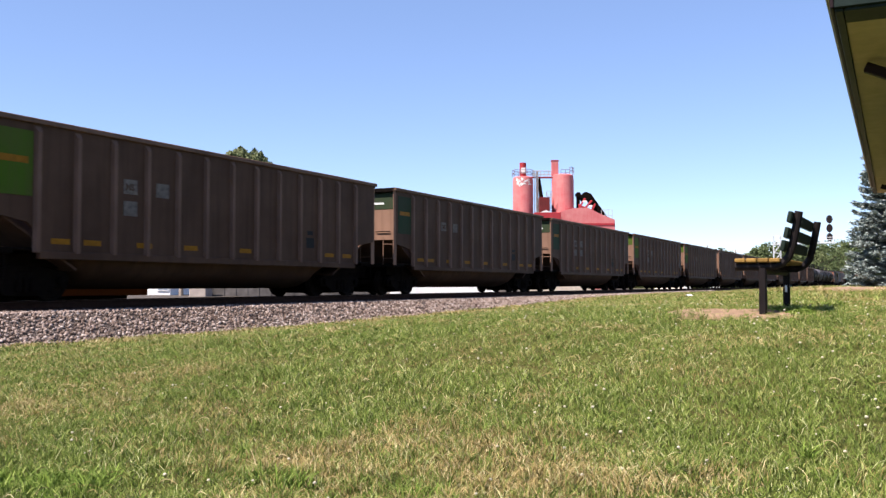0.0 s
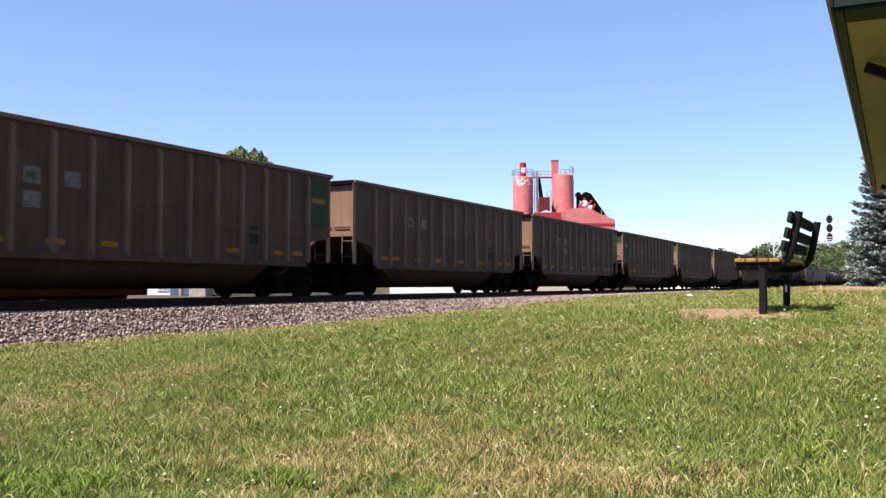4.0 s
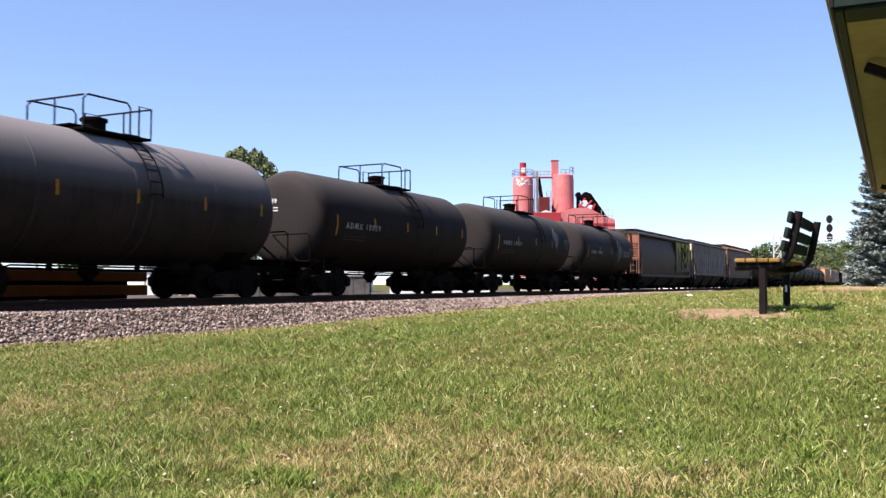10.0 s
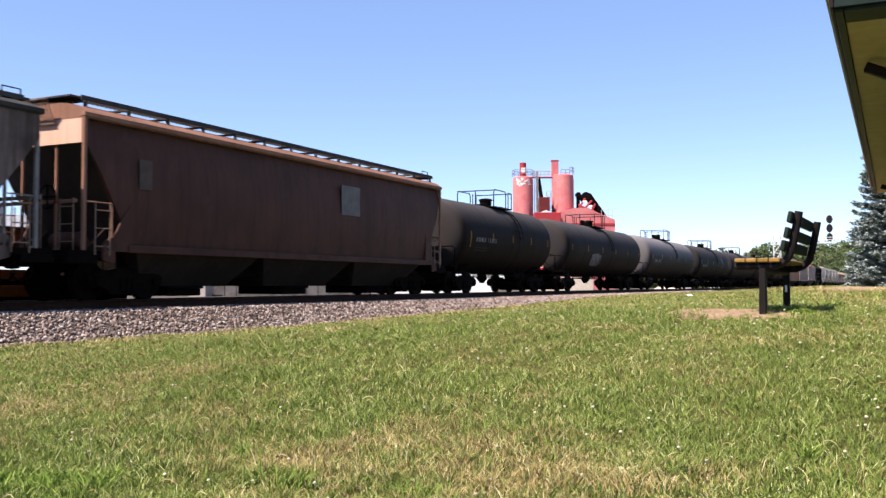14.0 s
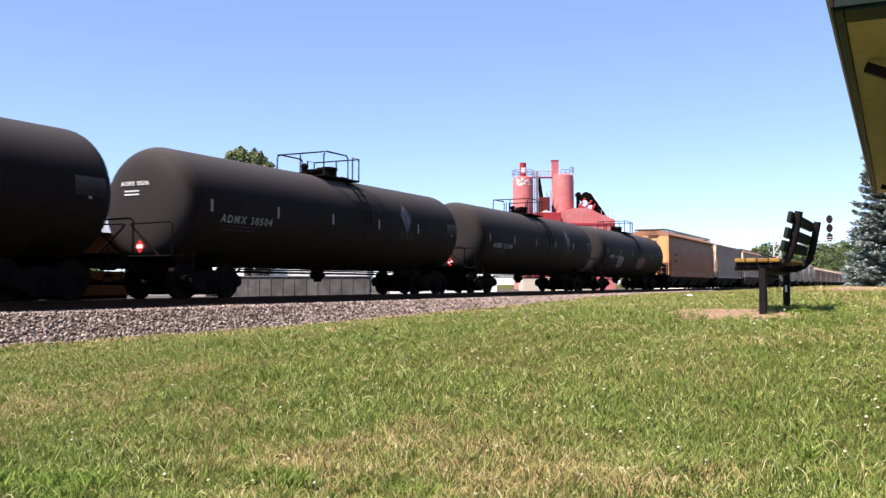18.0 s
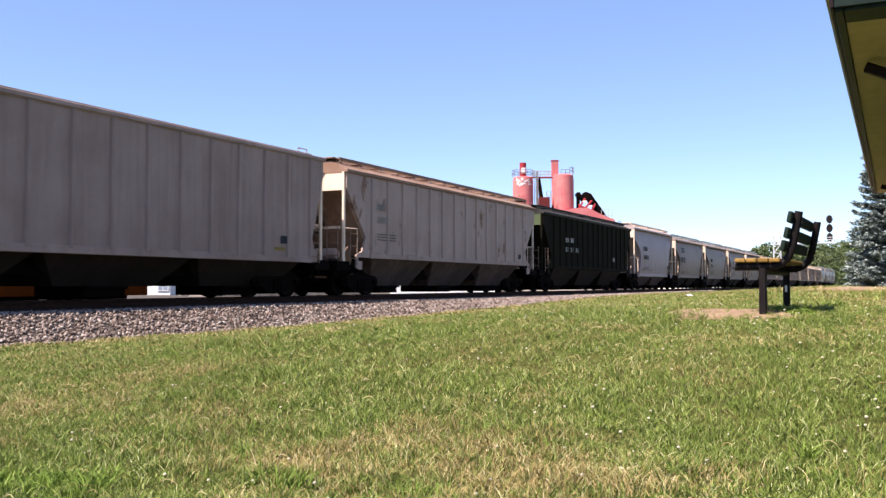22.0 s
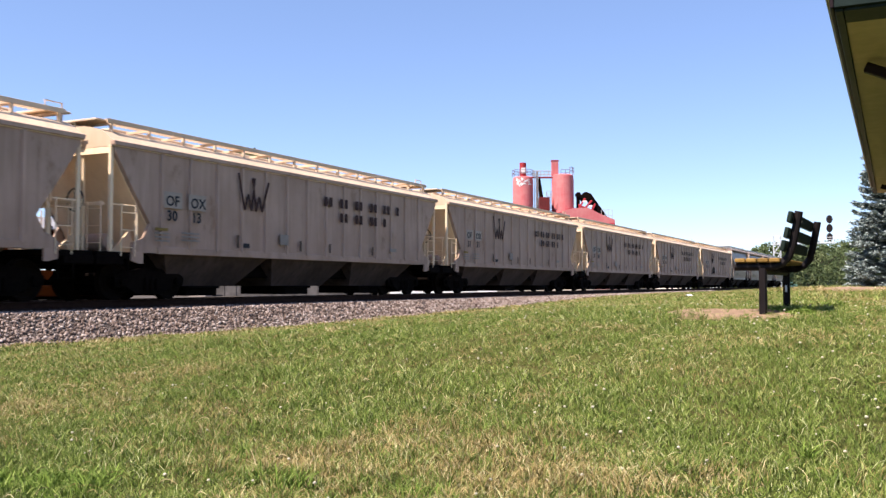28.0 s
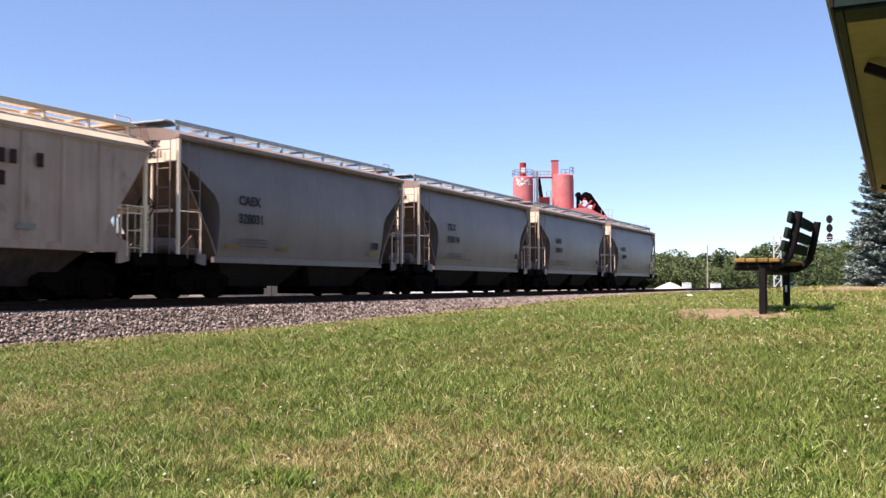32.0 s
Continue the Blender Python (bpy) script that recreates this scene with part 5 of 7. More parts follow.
add(hopper(17.7, 3.98, 1.30, GREEN, GREEN_END, DARKROOF, "dark green ribbed covered hopper with white numbers", ribs=15, bays=3, roof=0.30, walkz=0.1, under=BAYDARK, cut=1.5, extra=h7_extra, postmat=GREEN, slopemat=GREEN), 24.40, 25.247)


def sand(body, second, big=0.42, z=2.7):
    def f(car, W, HB):
        num(body, 1.55 if big > 0.5 else 2.15, z, big, DARKTXT, second)(car, W, HB)
        end_num(car, HB, 3.95, body, second)
    return f


sands = [("FURX", "808393"), ("CBFX", "305195"), ("MBKX", "115966"), ("CAEX", "328014"), ("CAEX", "328022")]
sc = [25.247, 25.86, 26.455, 27.06, 27.665, 28.27]
for i, (a, c) in enumerate(sands):
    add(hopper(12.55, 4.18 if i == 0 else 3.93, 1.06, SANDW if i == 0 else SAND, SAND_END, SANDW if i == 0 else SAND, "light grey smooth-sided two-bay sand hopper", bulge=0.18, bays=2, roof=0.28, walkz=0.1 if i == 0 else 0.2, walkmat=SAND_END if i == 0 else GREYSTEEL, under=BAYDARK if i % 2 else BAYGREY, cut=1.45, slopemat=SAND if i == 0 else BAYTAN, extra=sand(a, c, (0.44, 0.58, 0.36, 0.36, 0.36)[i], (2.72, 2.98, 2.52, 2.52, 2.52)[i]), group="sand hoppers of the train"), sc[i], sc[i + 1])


def ww_extra(number, tagged_side, close=False):
    def f(car, W, HB):
        y = -W - 0.075
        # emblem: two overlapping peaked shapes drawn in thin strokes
        for k0, pts in ((0, ((0.0, 1.0), (0.27, 0.02), (0.42, 0.46), (0.55, 0.02), (0.70, 0.93))), (4, ((0.60, 0.93), (0.75, 0.02), (0.89, 0.42), (1.01, 0.02), (1.30, 0.86)))):
            for k in range(4):
                a, c = pts[k], pts[k + 1]
                g = Geo()
                dx, dz = c[0] - a[0], c[1] - a[1]
                n = math.hypot(dx, dz)
                ox, oz = -dz / n * 0.034, dx / n * 0.034
                g.prism_y([(a[0] + ox, a[1] + oz), (a[0] - ox, a[1] - oz), (c[0] - ox, c[1] - oz), (c[0] + ox, c[1] + oz)], -0.004 - 0.001 * (k + k0), 0.004)
                part("emblem_stroke", g, BROWNTXT, car, at=(-3.75, y, 2.36))
        # the railway's name: letter-sized bars in pairs between the ribs
        bar = shared(("letterbar",), BROWNTXT, lambda g: g.slab(-0.085, 0.085, -0.004, 0.004, 0, 0.29, 0.003))
        rows = ((2.79, (0.42, 1.3, 2.19, 3.12, 3.99), 4.9), (2.34, (1.3, 2.2, 3.13), 4.0))
        if close:
            rows = ((2.70, (1.46, 2.23, 3.0, 3.8, 4.55), 5.4), (2.27, (2.23, 3.0, 3.8), 4.6))
        for z, starts, last in rows:
            for x in starts:
                part("name_lettering", bar, BROWNTXT, car, at=(x, y, z))
                part("name_lettering", bar, BROWNTXT, car, at=(x + 0.27, y, z))
            part("name_lettering", bar, BROWNTXT, car, at=(last, y, z))
        for k in range(2):
            part("number_patch", shared(("wwpatch",), PALEPATCH, lambda g: g.slab(-0.05, 0.58, -0.003, 0.003, 0, 0.4, 0.001)), PALEPATCH, car, "paler repainted patch behind the number", at=(-6.45 + k * 0.86, y + 0.006, 2.22))
        for k, two in enumerate(("OF", "OX")):
            words(car, two, 0.36, DARKTXT, -6.44 + k * 0.86, 2.28, y)
            words(car, number[k * 2:k * 2 + 2], 0.36, DARKTXT, -6.40 + k * 0.86, 1.92, y)
        bars(car, "small_lettering", YELGRAY, -6.8, 1.66, 0.45, 0.07, y, 1)
        bars(car, "small_lettering", PATCH, -6.8, 1.58, 0.5, 0.04, y, 3, 0.05)
        bars(car, "small_lettering", PATCH, -5.9, 1.62, 0.65, 0.04, y, 3, 0.05)
        for x, h in ((-3.75, 0.34), (-0.9, 0.3), (0.65, 0.27), (3.2, 0.27)):
            part("reflective_strip", shared(("wwstrip", h), OLDBROWN, lambda g: g.slab(-0.05, 0.05, -0.003, 0.003, 0, h, 0.001)), OLDBROWN, car, "faded upright reflective strip", at=(x, y, 1.35))
        part("data_panel", shared(("hdata3",), PATCH, lambda g: g.slab(-0.2, 0.2, -0.003, 0.003, 0, 0.3, 0.001)), PATCH, car, at=(-1.7, y, 1.5))
        part("data_panel", shared(("hdata4",), DARKTXT, lambda g: g.slab(-0.13, 0.13, -0.003, 0.003, 0, 0.12, 0.001)), DARKTXT, car, at=(-3.4, y, 1.36))
        part("data_panel", shared(("hdata5",), PATCH, lambda g: g.slab(-0.22, 0.22, -0.003, 0.003, 0, 0.12, 0.001)), PATCH, car, at=(4.6, y, 1.5))
        if tagged_side:
            for q in range(9):
                a0 = q * 0.7
                g = Geo().tube([(0.75 * math.cos(a0 + k * 0.5) * (0.4 + 0.07 * k), 0, 0.3 + 0.32 * math.sin(a0 * 1.7 + k * 0.6)) for k in range(7)], 0.022, 4)
                part("spray_scrawl", g, SPRAYBLK, car, "black sprayed scrawl", at=(-2.6, y, 1.42))
    return f


wc = [28.27, 29.07, 29.89, 30.71, 31.535, 32.36, 33.17]
for i, nb in enumerate(("3121", "3013", "3131", "3161", "3110", "3182")):
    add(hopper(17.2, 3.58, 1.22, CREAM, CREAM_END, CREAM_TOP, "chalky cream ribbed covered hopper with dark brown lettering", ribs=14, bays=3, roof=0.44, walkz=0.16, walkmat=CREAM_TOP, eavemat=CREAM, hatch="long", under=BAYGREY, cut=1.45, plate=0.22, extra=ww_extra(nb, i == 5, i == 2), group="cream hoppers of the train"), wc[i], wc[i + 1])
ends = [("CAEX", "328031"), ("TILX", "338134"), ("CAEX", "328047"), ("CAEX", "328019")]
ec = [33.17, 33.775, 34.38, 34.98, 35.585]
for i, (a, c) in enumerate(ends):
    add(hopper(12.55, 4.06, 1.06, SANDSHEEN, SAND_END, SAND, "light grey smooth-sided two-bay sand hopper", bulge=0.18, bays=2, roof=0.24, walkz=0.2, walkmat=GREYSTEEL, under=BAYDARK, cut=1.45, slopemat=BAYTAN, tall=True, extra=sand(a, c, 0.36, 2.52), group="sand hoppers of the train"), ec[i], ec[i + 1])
LEAD = 15.83 * math.tan(ALPHA)


# ---- lawn grass ----
def blade_mat(name, stops):
    gm, nt, b = mat_base(name, 0.7, spec=0.1)
    gn = nt.nodes.new("ShaderNodeNewGeometry")
    rp = nt.nodes.new("ShaderNodeValToRGB")
    cr = rp.color_ramp
    cr.elements[0].position, cr.elements[0].color = 0.0, (*stops[0][1], 1)
    cr.elements[1].position, cr.elements[1].color = 1.0, (*stops[-1][1], 1)
    for p, c in stops[1:-1]:
        e = cr.elements.new(p)
        e.color = (*c, 1)
    nt.links.new(gn.outputs["Random Per Island"], rp.inputs[0])
    patch = noise_fac(nt, size=4.0, detail=4, lo=0.42, hi=0.62)
    broad = noise_fac(nt, size=1.0, detail=4, lo=0.44, hi=0.6)
    rp_out = mix(nt, times(nt, broad, 0.3), rp.outputs[0], tuple(q * 0.8 for q in stops[1][1]))
    nt.links.new(mix(nt, times(nt, patch, 0.28), rp_out, tuple(q * 0.7 for q in stops[1][1])), b.inputs["Base Color"])
    return gm


GRASS = blade_mat("green grass blade", [(0.0, (0.042, 0.070, 0.012)), (0.35, (0.118, 0.172, 0.028)), (0.65, (0.20, 0.255, 0.052)), (0.88, (0.325, 0.35, 0.11)), (1.0, (0.62, 0.60, 0.33))])
STRAW = blade_mat("straw-dry grass blade", [(0.0, (0.17, 0.125, 0.04)), (0.35, (0.30, 0.225, 0.085)), (0.7, (0.44, 0.335, 0.15)), (1.0, (0.70, 0.58, 0.34))])
LUSH = blade_mat("fresh lush grass blade", [(0.0, (0.055, 0.095, 0.014)), (0.4, (0.13, 0.205, 0.028)), (0.8, (0.22, 0.30, 0.055)), (1.0, (0.36, 0.41, 0.13))])


def blades(x, y, hgt, wid, r, simple=False):
    n = len(x)
    z = lawn_z(x, y) - 0.005
    a = r.uniform(0, 6.283, n)
    lean = r.uniform(0.15, 1.8, n) * hgt
    la = r.uniform(0, 6.283, n)
    ca, sa = np.cos(a) * wid / 2, np.sin(a) * wid / 2
    dx, dy = np.cos(la) * lean, np.sin(la) * lean
    base = np.stack([x, y, z], 1)
    o = np.stack([ca, sa, 0 * ca], 1)
    tip = base + np.stack([dx, dy, hgt], 1)
    if simple:
        v = np.stack([base - o, base + o, tip], 1).reshape(-1, 3)
        return v, np.arange(n * 3).reshape(-1, 3)
    mid = base + np.stack([dx * 0.35, dy * 0.35, hgt * 0.6], 1)
    v = np.stack([base - o, base + o, mid + o * 0.75, mid - o * 0.75, tip], 1).reshape(-1, 3)
    k = np.arange(n)[:, None] * 5
    f = np.concatenate([np.concatenate([k, k + 1, k + 2], 1), np.concatenate([k, k + 2, k + 3], 1), np.concatenate([k + 3, k + 2, k + 4], 1)])
    return v, f


rg = np.random.default_rng(11)
WAVES = [(rg.uniform(0.5, 4.5), rg.uniform(0, 6.283), rg.uniform(0, 6.283)) for _ in range(14)]


def ripple(x, y):
    """Uneven patches of about a hand to a few metres across, -1 to 1."""
    s = 0
    for f, a, ph in WAVES:
        s = s + np.sin(f * (x * math.cos(a) + y * math.sin(a)) + ph + 1.3 * np.sin(0.7 * f * (y * math.cos(a) - x * math.sin(a))))
    return s / 4.2


def spot_of(x, y, cx, cy, r):
    return np.exp(-((x - cx) ** 2 + (y - cy) ** 2) / (r * r))


DRY_SPOTS = ((4.42, 1.9, 0.42, 0.5), (3.9, 1.55, 0.40, 0.45), (4.1, 1.22, 0.35, 0.35), (5.5, 2.1, 0.35, 0.35), (4.0, 2.85, 0.3, 0.5), (3.65, 2.62, 0.3, 0.55), (3.3, 2.2, 0.3, 0.4), (4.5, 2.5, 0.3, 0.3),
             (4.9, 2.6, 0.3, 0.35), (7.3, 2.3, 0.6, 0.3), (6.0, 5.5, 1.0, 0.25), (4.6, 6.0, 0.8, 0.25), (29, 1.2, 4.0, 0.7), (24, 0.9, 3.0, 0.4), (17, 0.6, 3.0, 0.1), (4.3, 0.7, 0.25, 0.35))
GREEN_SPOTS = ((2.9, 3.75, 0.6, 0.6), (3.4, 4.2, 0.5, 0.4), (5.05, 0.95, 0.7, 0.35), (4.95, 0.45, 0.5, 0.3), (5.9, 0.3, 0.7, 0.25), (5.5, 3.5, 0.6, 0.25), (7.5, 4.2, 1.2, 0.25), (6.2, 1.2, 1.0, 0.2))


def dryness(x, y):
    d = 0.10 + 0.20 * ripple(x, y) + 0.22 * ripple(x * 3.3, y * 3.3) + 0.12 * smooth01(2.4, 4.5, y) + 0.08 * smooth01(5.0, 10.0, y) + 0.3 * smooth01(11.4, 13.0, y)
    for cx, cy, r, k in DRY_SPOTS:
        d = d + k * spot_of(x, y, cx, cy, r)
    for cx, cy, r, k in GREEN_SPOTS:
        d = d - k * spot_of(x, y, cx, cy, r)
    return np.clip(d, 0.03, 0.85)


def bare(x, y):
    """The worn soil round the bench and by the spruce."""
    return np.minimum(((x - 8.8) / 0.36) ** 2 + ((y - 1.25) / 0.62) ** 2, ((x - 29.0) / 6.2) ** 2 + ((y - 1.1) / 0.85) ** 2)


def sow(n, x0, x1, y0, y1, dens, h, w, simple):
    x, y = rg.uniform(x0, x1, n), rg.uniform(y0, y1, n)
    d = np.hypot(x, y)
    keep = (rg.random(n) < dens(d) * (0.8 + 0.25 * ripple(y * 1.7, x * 1.9))) & (bare(x, y) > rg.uniform(0.3, 1.3, n)) & (rg.random(n) < smooth01(2.1, 2.9, x) * smooth01(-1.6, -0.2, y + 0.01 * x)) & (d > 0.6)
    x, y, d = x[keep], y[keep], d[keep]
    m = len(x)
    tall = 1.0 + 0.3 * ripple(x * 2.2 + 5, y * 2.2) + 0.55 * ripple(x * 9.0, y * 9.0 + 2)
    hh = rg.uniform(h[0], h[1], m) * np.clip(tall, 0.3, 2.2) * np.where(rg.random(m) < 0.03, 1.7, 1.0)
    ww = rg.uniform(w[0], w[1], m) * np.maximum(1, d / 6.0)
    dry = rg.random(m) < dryness(x, y)
    for which, mat, label in ((~dry, GRASS, "short mown green grass blades"), (dry, STRAW, "straw-dry grass blades in the lawn")):
        v, f = blades(x[which], y[which], hh[which], ww[which], rg, simple)
        tagged(new("lawn_grass", bulk("lawn_grass", v, f, mat)), label, "grass", kind="stuff")


near = lambda d: np.minimum(1, (4.2 / d) ** 1.1)
sow(250000, 2.2, 6.2, -0.6, 4.6, near, (0.016, 0.044), (0.0028, 0.005), False)
sow(330000, 6.2, 11.0, -0.6, 8.0, lambda d: np.minimum(1, (7 / d)), (0.012, 0.034), (0.003, 0.005), True)
sow(230000, 2.2, 6.2, 4.6, 9.0, lambda d: np.minimum(1, (5 / d)), (0.012, 0.036), (0.003, 0.005), True)
sow(330000, 11.0, 24.0, -1.0, 13.45, lambda d: np.minimum(1, (11 / d)), (0.014, 0.04), (0.004, 0.006), True)
sow(190000, 2.2, 11.0, 8.0, 13.45, lambda d: np.minimum(1, (11 / d)), (0.014, 0.04), (0.004, 0.006), True)
sow(170000, 24.0, 60.0, -2.0, 13.4, lambda d: np.minimum(1, (26 / d)), (0.015, 0.045), (0.005, 0.008), True)
# lush weeds behind the bench, and fresh clumps in the near lawn
def clumps(centres, spread, count, h, w, name, label):
    cx, cy = np.array([c[0] for c in centres]), np.array([c[1] for c in centres])
    k = rg.integers(0, len(cx), count)
    x, y = cx[k] + rg.normal(0, spread, count), cy[k] + rg.normal(0, spread * 0.8, count)
    v, f = blades(x, y, rg.uniform(h[0], h[1], count) * np.clip(1 + 0.5 * ripple(x * 6, y * 6), 0.35, 1.8), rg.uniform(w[0], w[1], count), rg)
    tagged(new(name, bulk(name, v, f, LUSH)), label, "grass", kind="stuff")


clumps([(rg.uniform(8.7, 9.1), rg.uniform(0.70, 0.90)) for _ in range(12)] + [(rg.uniform(10.6, 11.4), rg.uniform(0.45, 0.8)) for _ in range(6)] + [(9.1, 1.0), (9.0, 0.93)], 0.05, 3600, (0.02, 0.055), (0.006, 0.012), "lush_weeds", "longer fresh green weeds by the bench")
clumps([(rg.uniform(2.75, 3.25), rg.uniform(3.3, 4.3)) for _ in range(26)] + [(3.45, 2.5), (3.5, 2.75), (3.9, 3.2), (4.3, 0.95), (4.7, 0.4), (3.55, 1.9)], 0.045, 3600, (0.03, 0.075), (0.004, 0.0085), "lush_grass", "fresh bright green clumps in the lawn")
# coarser tufts standing out of the mown lawn
n, m = 3200, 14
cx, cy = rg.uniform(2.4, 10.5, n), rg.uniform(-0.3, 8.5, n)
x = (cx[:, None] + rg.normal(0, 0.016, (n, m))).ravel()
y = (cy[:, None] + rg.normal(0, 0.016, (n, m))).ravel()
hh = (rg.uniform(0.028, 0.055, (n, 1)) * rg.uniform(0.6, 1.2, (n, m))).ravel()
v, f = blades(x, y, hh, rg.uniform(0.0032, 0.0058, n * m), rg)
tagged(new("grass_tufts", bulk("grass_tufts", v, f, GRASS)), "coarser green tufts in the mown lawn", "grass", kind="stuff")
# loose dry stalks lying on the lawn
n = 900
x, y = 2.4 + 9 * rg.random(n) ** 1.4, rg.uniform(0.1, 7, n)
a, ln = rg.uniform(0, 6.283, n), rg.uniform(0.03, 0.11, n)
z = lawn_z(x, y) + 0.028
run = np.linspace(0, 1, 5)[None, :]
bend = rg.uniform(-0.5, 0.5, (n, 1))
sxx = x[:, None] + np.cos(a[:, None] + bend * run) * run * ln[:, None]
syy = y[:, None] + np.sin(a[:, None] + bend * run) * run * ln[:, None]
szz = z[:, None] + 0.022 * np.sin(run * 2.6)
v = np.concatenate([np.stack([sxx, syy, szz - 0.0018], 2), np.stack([sxx, syy, szz + 0.0018], 2)], 1).reshape(-1, 3)
k = np.arange(4)
q4 = np.stack([k, k + 1, k + 6, k + 5], 1)
tagged(new("dry_stalks", bulk("dry_stalks", v, (q4[None] + (np.arange(n) * 10)[:, None, None]).reshape(-1, 4), STRAW)), "loose pale dry stalks lying in the lawn", "straw", kind="stuff")
# small white clover heads
n = 260
x, y = rg.uniform(2.6, 13, n), 0.1 + 6 * rg.random(n) ** 1.6
iv, iff = ico()
z = lawn_z(x, y) + 0.032
pts = iv[None] * (0.0095 * np.array([1, 1, 0.8])) * rg.uniform(0.6, 1.2, (n, 1, 1)) + np.stack([x, y, z], 1)[:, None]
CLOVER = plain("white clover bloom", (0.55, 0.50, 0.36), 0.8, 0, 60, 0.2)
tagged(new("clover_flowers", bulk("clover_flowers", pts.reshape(-1, 3), (iff[None] + (np.arange(n) * 12)[:, None, None]).reshape(-1, 3), CLOVER)), "small white clover heads in the lawn", "flowers", kind="stuff")
SOIL = plain("dry tan soil", (0.27, 0.18, 0.115), 0.95, 0, 14, 0.3, 0.6)


def soil_patch(cx, cy, rx, ry, label):
    """A thin uneven crust of worn soil lying on the lawn."""
    k = 40
    sx, sy = np.meshgrid(np.linspace(-rx, rx, k), np.linspace(-ry, ry, k), indexing="ij")
    edge = (sx / rx) ** 2 + (sy / ry) ** 2 + 0.35 * ripple((cx + sx) * 3, (cy + sy) * 3)
    wx, wy = cx + sx, cy + sy
    wz = lawn_z(wx, wy) + np.where(edge < 0.9, 0.008, -0.05)
    gi = np.arange(wx.size).reshape(wx.shape)
    q = np.stack([gi[:-1, :-1].ravel(), gi[1:, :-1].ravel(), gi[1:, 1:].ravel(), gi[:-1, 1:].ravel()], 1)
    tagged(new("bare_soil", bulk("bare_soil", np.stack([wx.ravel(), wy.ravel(), wz.ravel()], 1), q, SOIL, True)), label, "soil", kind="structure")


soil_patch(8.8, 1.25, 0.42, 0.72, "worn bare soil in front of the bench")
soil_patch(29.0, 1.1, 7.0, 1.0, "dry tan soil beside the spruce")


# ---- park bench ----
BENCHFRAME = plain("dark brown steel bench frame", (0.011, 0.0075, 0.007), 0.6, 0.0, 8, 0.3, spec=0.15)
SLATGREEN = plain("dark green painted timber slat", (0.018, 0.028, 0.021), 0.6, 0, 8, 0.25)
SLATWOOD = plain("worn yellow-brown timber slat", (0.26, 0.15, 0.04), 0.6, 0, 10, 0.35)
bz = float(lawn_z(9.5, 1.1))
bench = thing("park_bench", "dark steel park bench with worn yellow seat and green back slats", "bench", (9.45, 1.081, bz), -1.4)
# y grows towards the track, the way the bench faces
for x in (-0.78, 0.78):
    part("leg", Geo().slab(x - 0.035, x + 0.035, -0.033, 0.033, -0.1, 0.40, 0.012), BENCHFRAME, bench, at=(0, 0.0, 0))
    rail = Geo()
    arc = [(0.24, 0.40), (0.0, 0.40), (-0.10, 0.40), (-0.17, 0.43), (-0.225, 0.49), (-0.255, 0.58), (-0.28, 0.70), (-0.315, 0.89)]
    rail.tube([(x, y, z) for y, z in arc], 0.036, 10)
    part("back_arm", rail, BENCHFRAME, bench, "bent round steel arm holding seat and back")
for x in (0.78,):
    part("sticker", Geo().slab(x - 0.0385, x - 0.0355, -0.012, 0.012, 0.16, 0.23, 0.001), WHITE, bench, "small white sticker on the leg")
part("stretcher", Geo().tube([(-0.78, 0, 0.36), (0.78, 0, 0.36)], 0.03, 8), BENCHFRAME, bench)
for k, y in enumerate((0.19, 0.09, -0.01, -0.11)):
    part("seat_slat", Geo().slab(-0.85, 0.85, y - 0.046, y + 0.046, 0.437, 0.475, 0.008), SLATWOOD, bench, "worn yellow-brown timber slat")
for y, z, a in ((-0.245, 0.585, 12), (-0.275, 0.70, 12), (-0.305, 0.84, 12)):
    s = part("back_slat", Geo().slab(-0.87, 0.87, -0.02, 0.02, -0.050, 0.050, 0.008), SLATGREEN, bench, "dark green timber slat", at=(0, y + 0.06, z))
    s.rotation_euler = (radians(a), 0, 0)


# ---- litter in the grass ----
lp = Geo()
lp.loft([[(-0.12, -0.05, 0.0), (0.0, -0.07, 0.035), (0.13, -0.04, 0.01)], [(-0.10, 0.05, 0.012), (0.01, 0.05, 0.055), (0.12, 0.07, 0.02)]], closed=False, caps=False)
lp.add([(x, y, z - 0.006) for x, y, z in lp.v], [tuple(reversed(f)) for f in lp.f])
solo("crumpled_paper", lp, WHITE, "crumpled scrap of white paper on the lawn", "litter", (21.2, 4.3, float(lawn_z(21.2, 4.3)) + 0.02), rz=25)
PALESTONE = plain("pale tan boulder", (0.52, 0.42, 0.30), 0.9, 0, 6, 0.25, 0.5)
bo = Geo().lathe([(-0.1, 0.3), (0.08, 0.36), (0.2, 0.3), (0.27, 0.16), (0.29, 0.02)], "z", 14)
bo.v = [(x * (1.5 + 0.12 * math.sin(5 * y)), y * (1 + 0.15 * math.sin(7 * x)), z) for x, y, z in bo.v]
solo("boulder", bo, PALESTONE, "pale tan boulder lying beside the spruce", "stone", (36.5, 0.42, float(lawn_z(36.5, 0.42))))


# ---- shelter roof ----
FASCIA = plain("dark green fascia paint", (0.014, 0.024, 0.02), 0.5, 0, 5, 0.25)
FASCIA2 = plain("dark brown trim paint", (0.022, 0.013, 0.014), 0.5, 0, 5, 0.25)
SOFFIT = plain("tan painted soffit board", (0.50, 0.42, 0.29), 0.8, 0, 5, 0.12)
SHINGLE = plain("grey-green roofing shingle", (0.10, 0.12, 0.105), 0.9, 0, 10, 0.3, 0.5)
BRICKWALL = plain("buff painted block wall", (0.40, 0.34, 0.25), 0.85, 0, 5, 0.2)
ez = 2.62
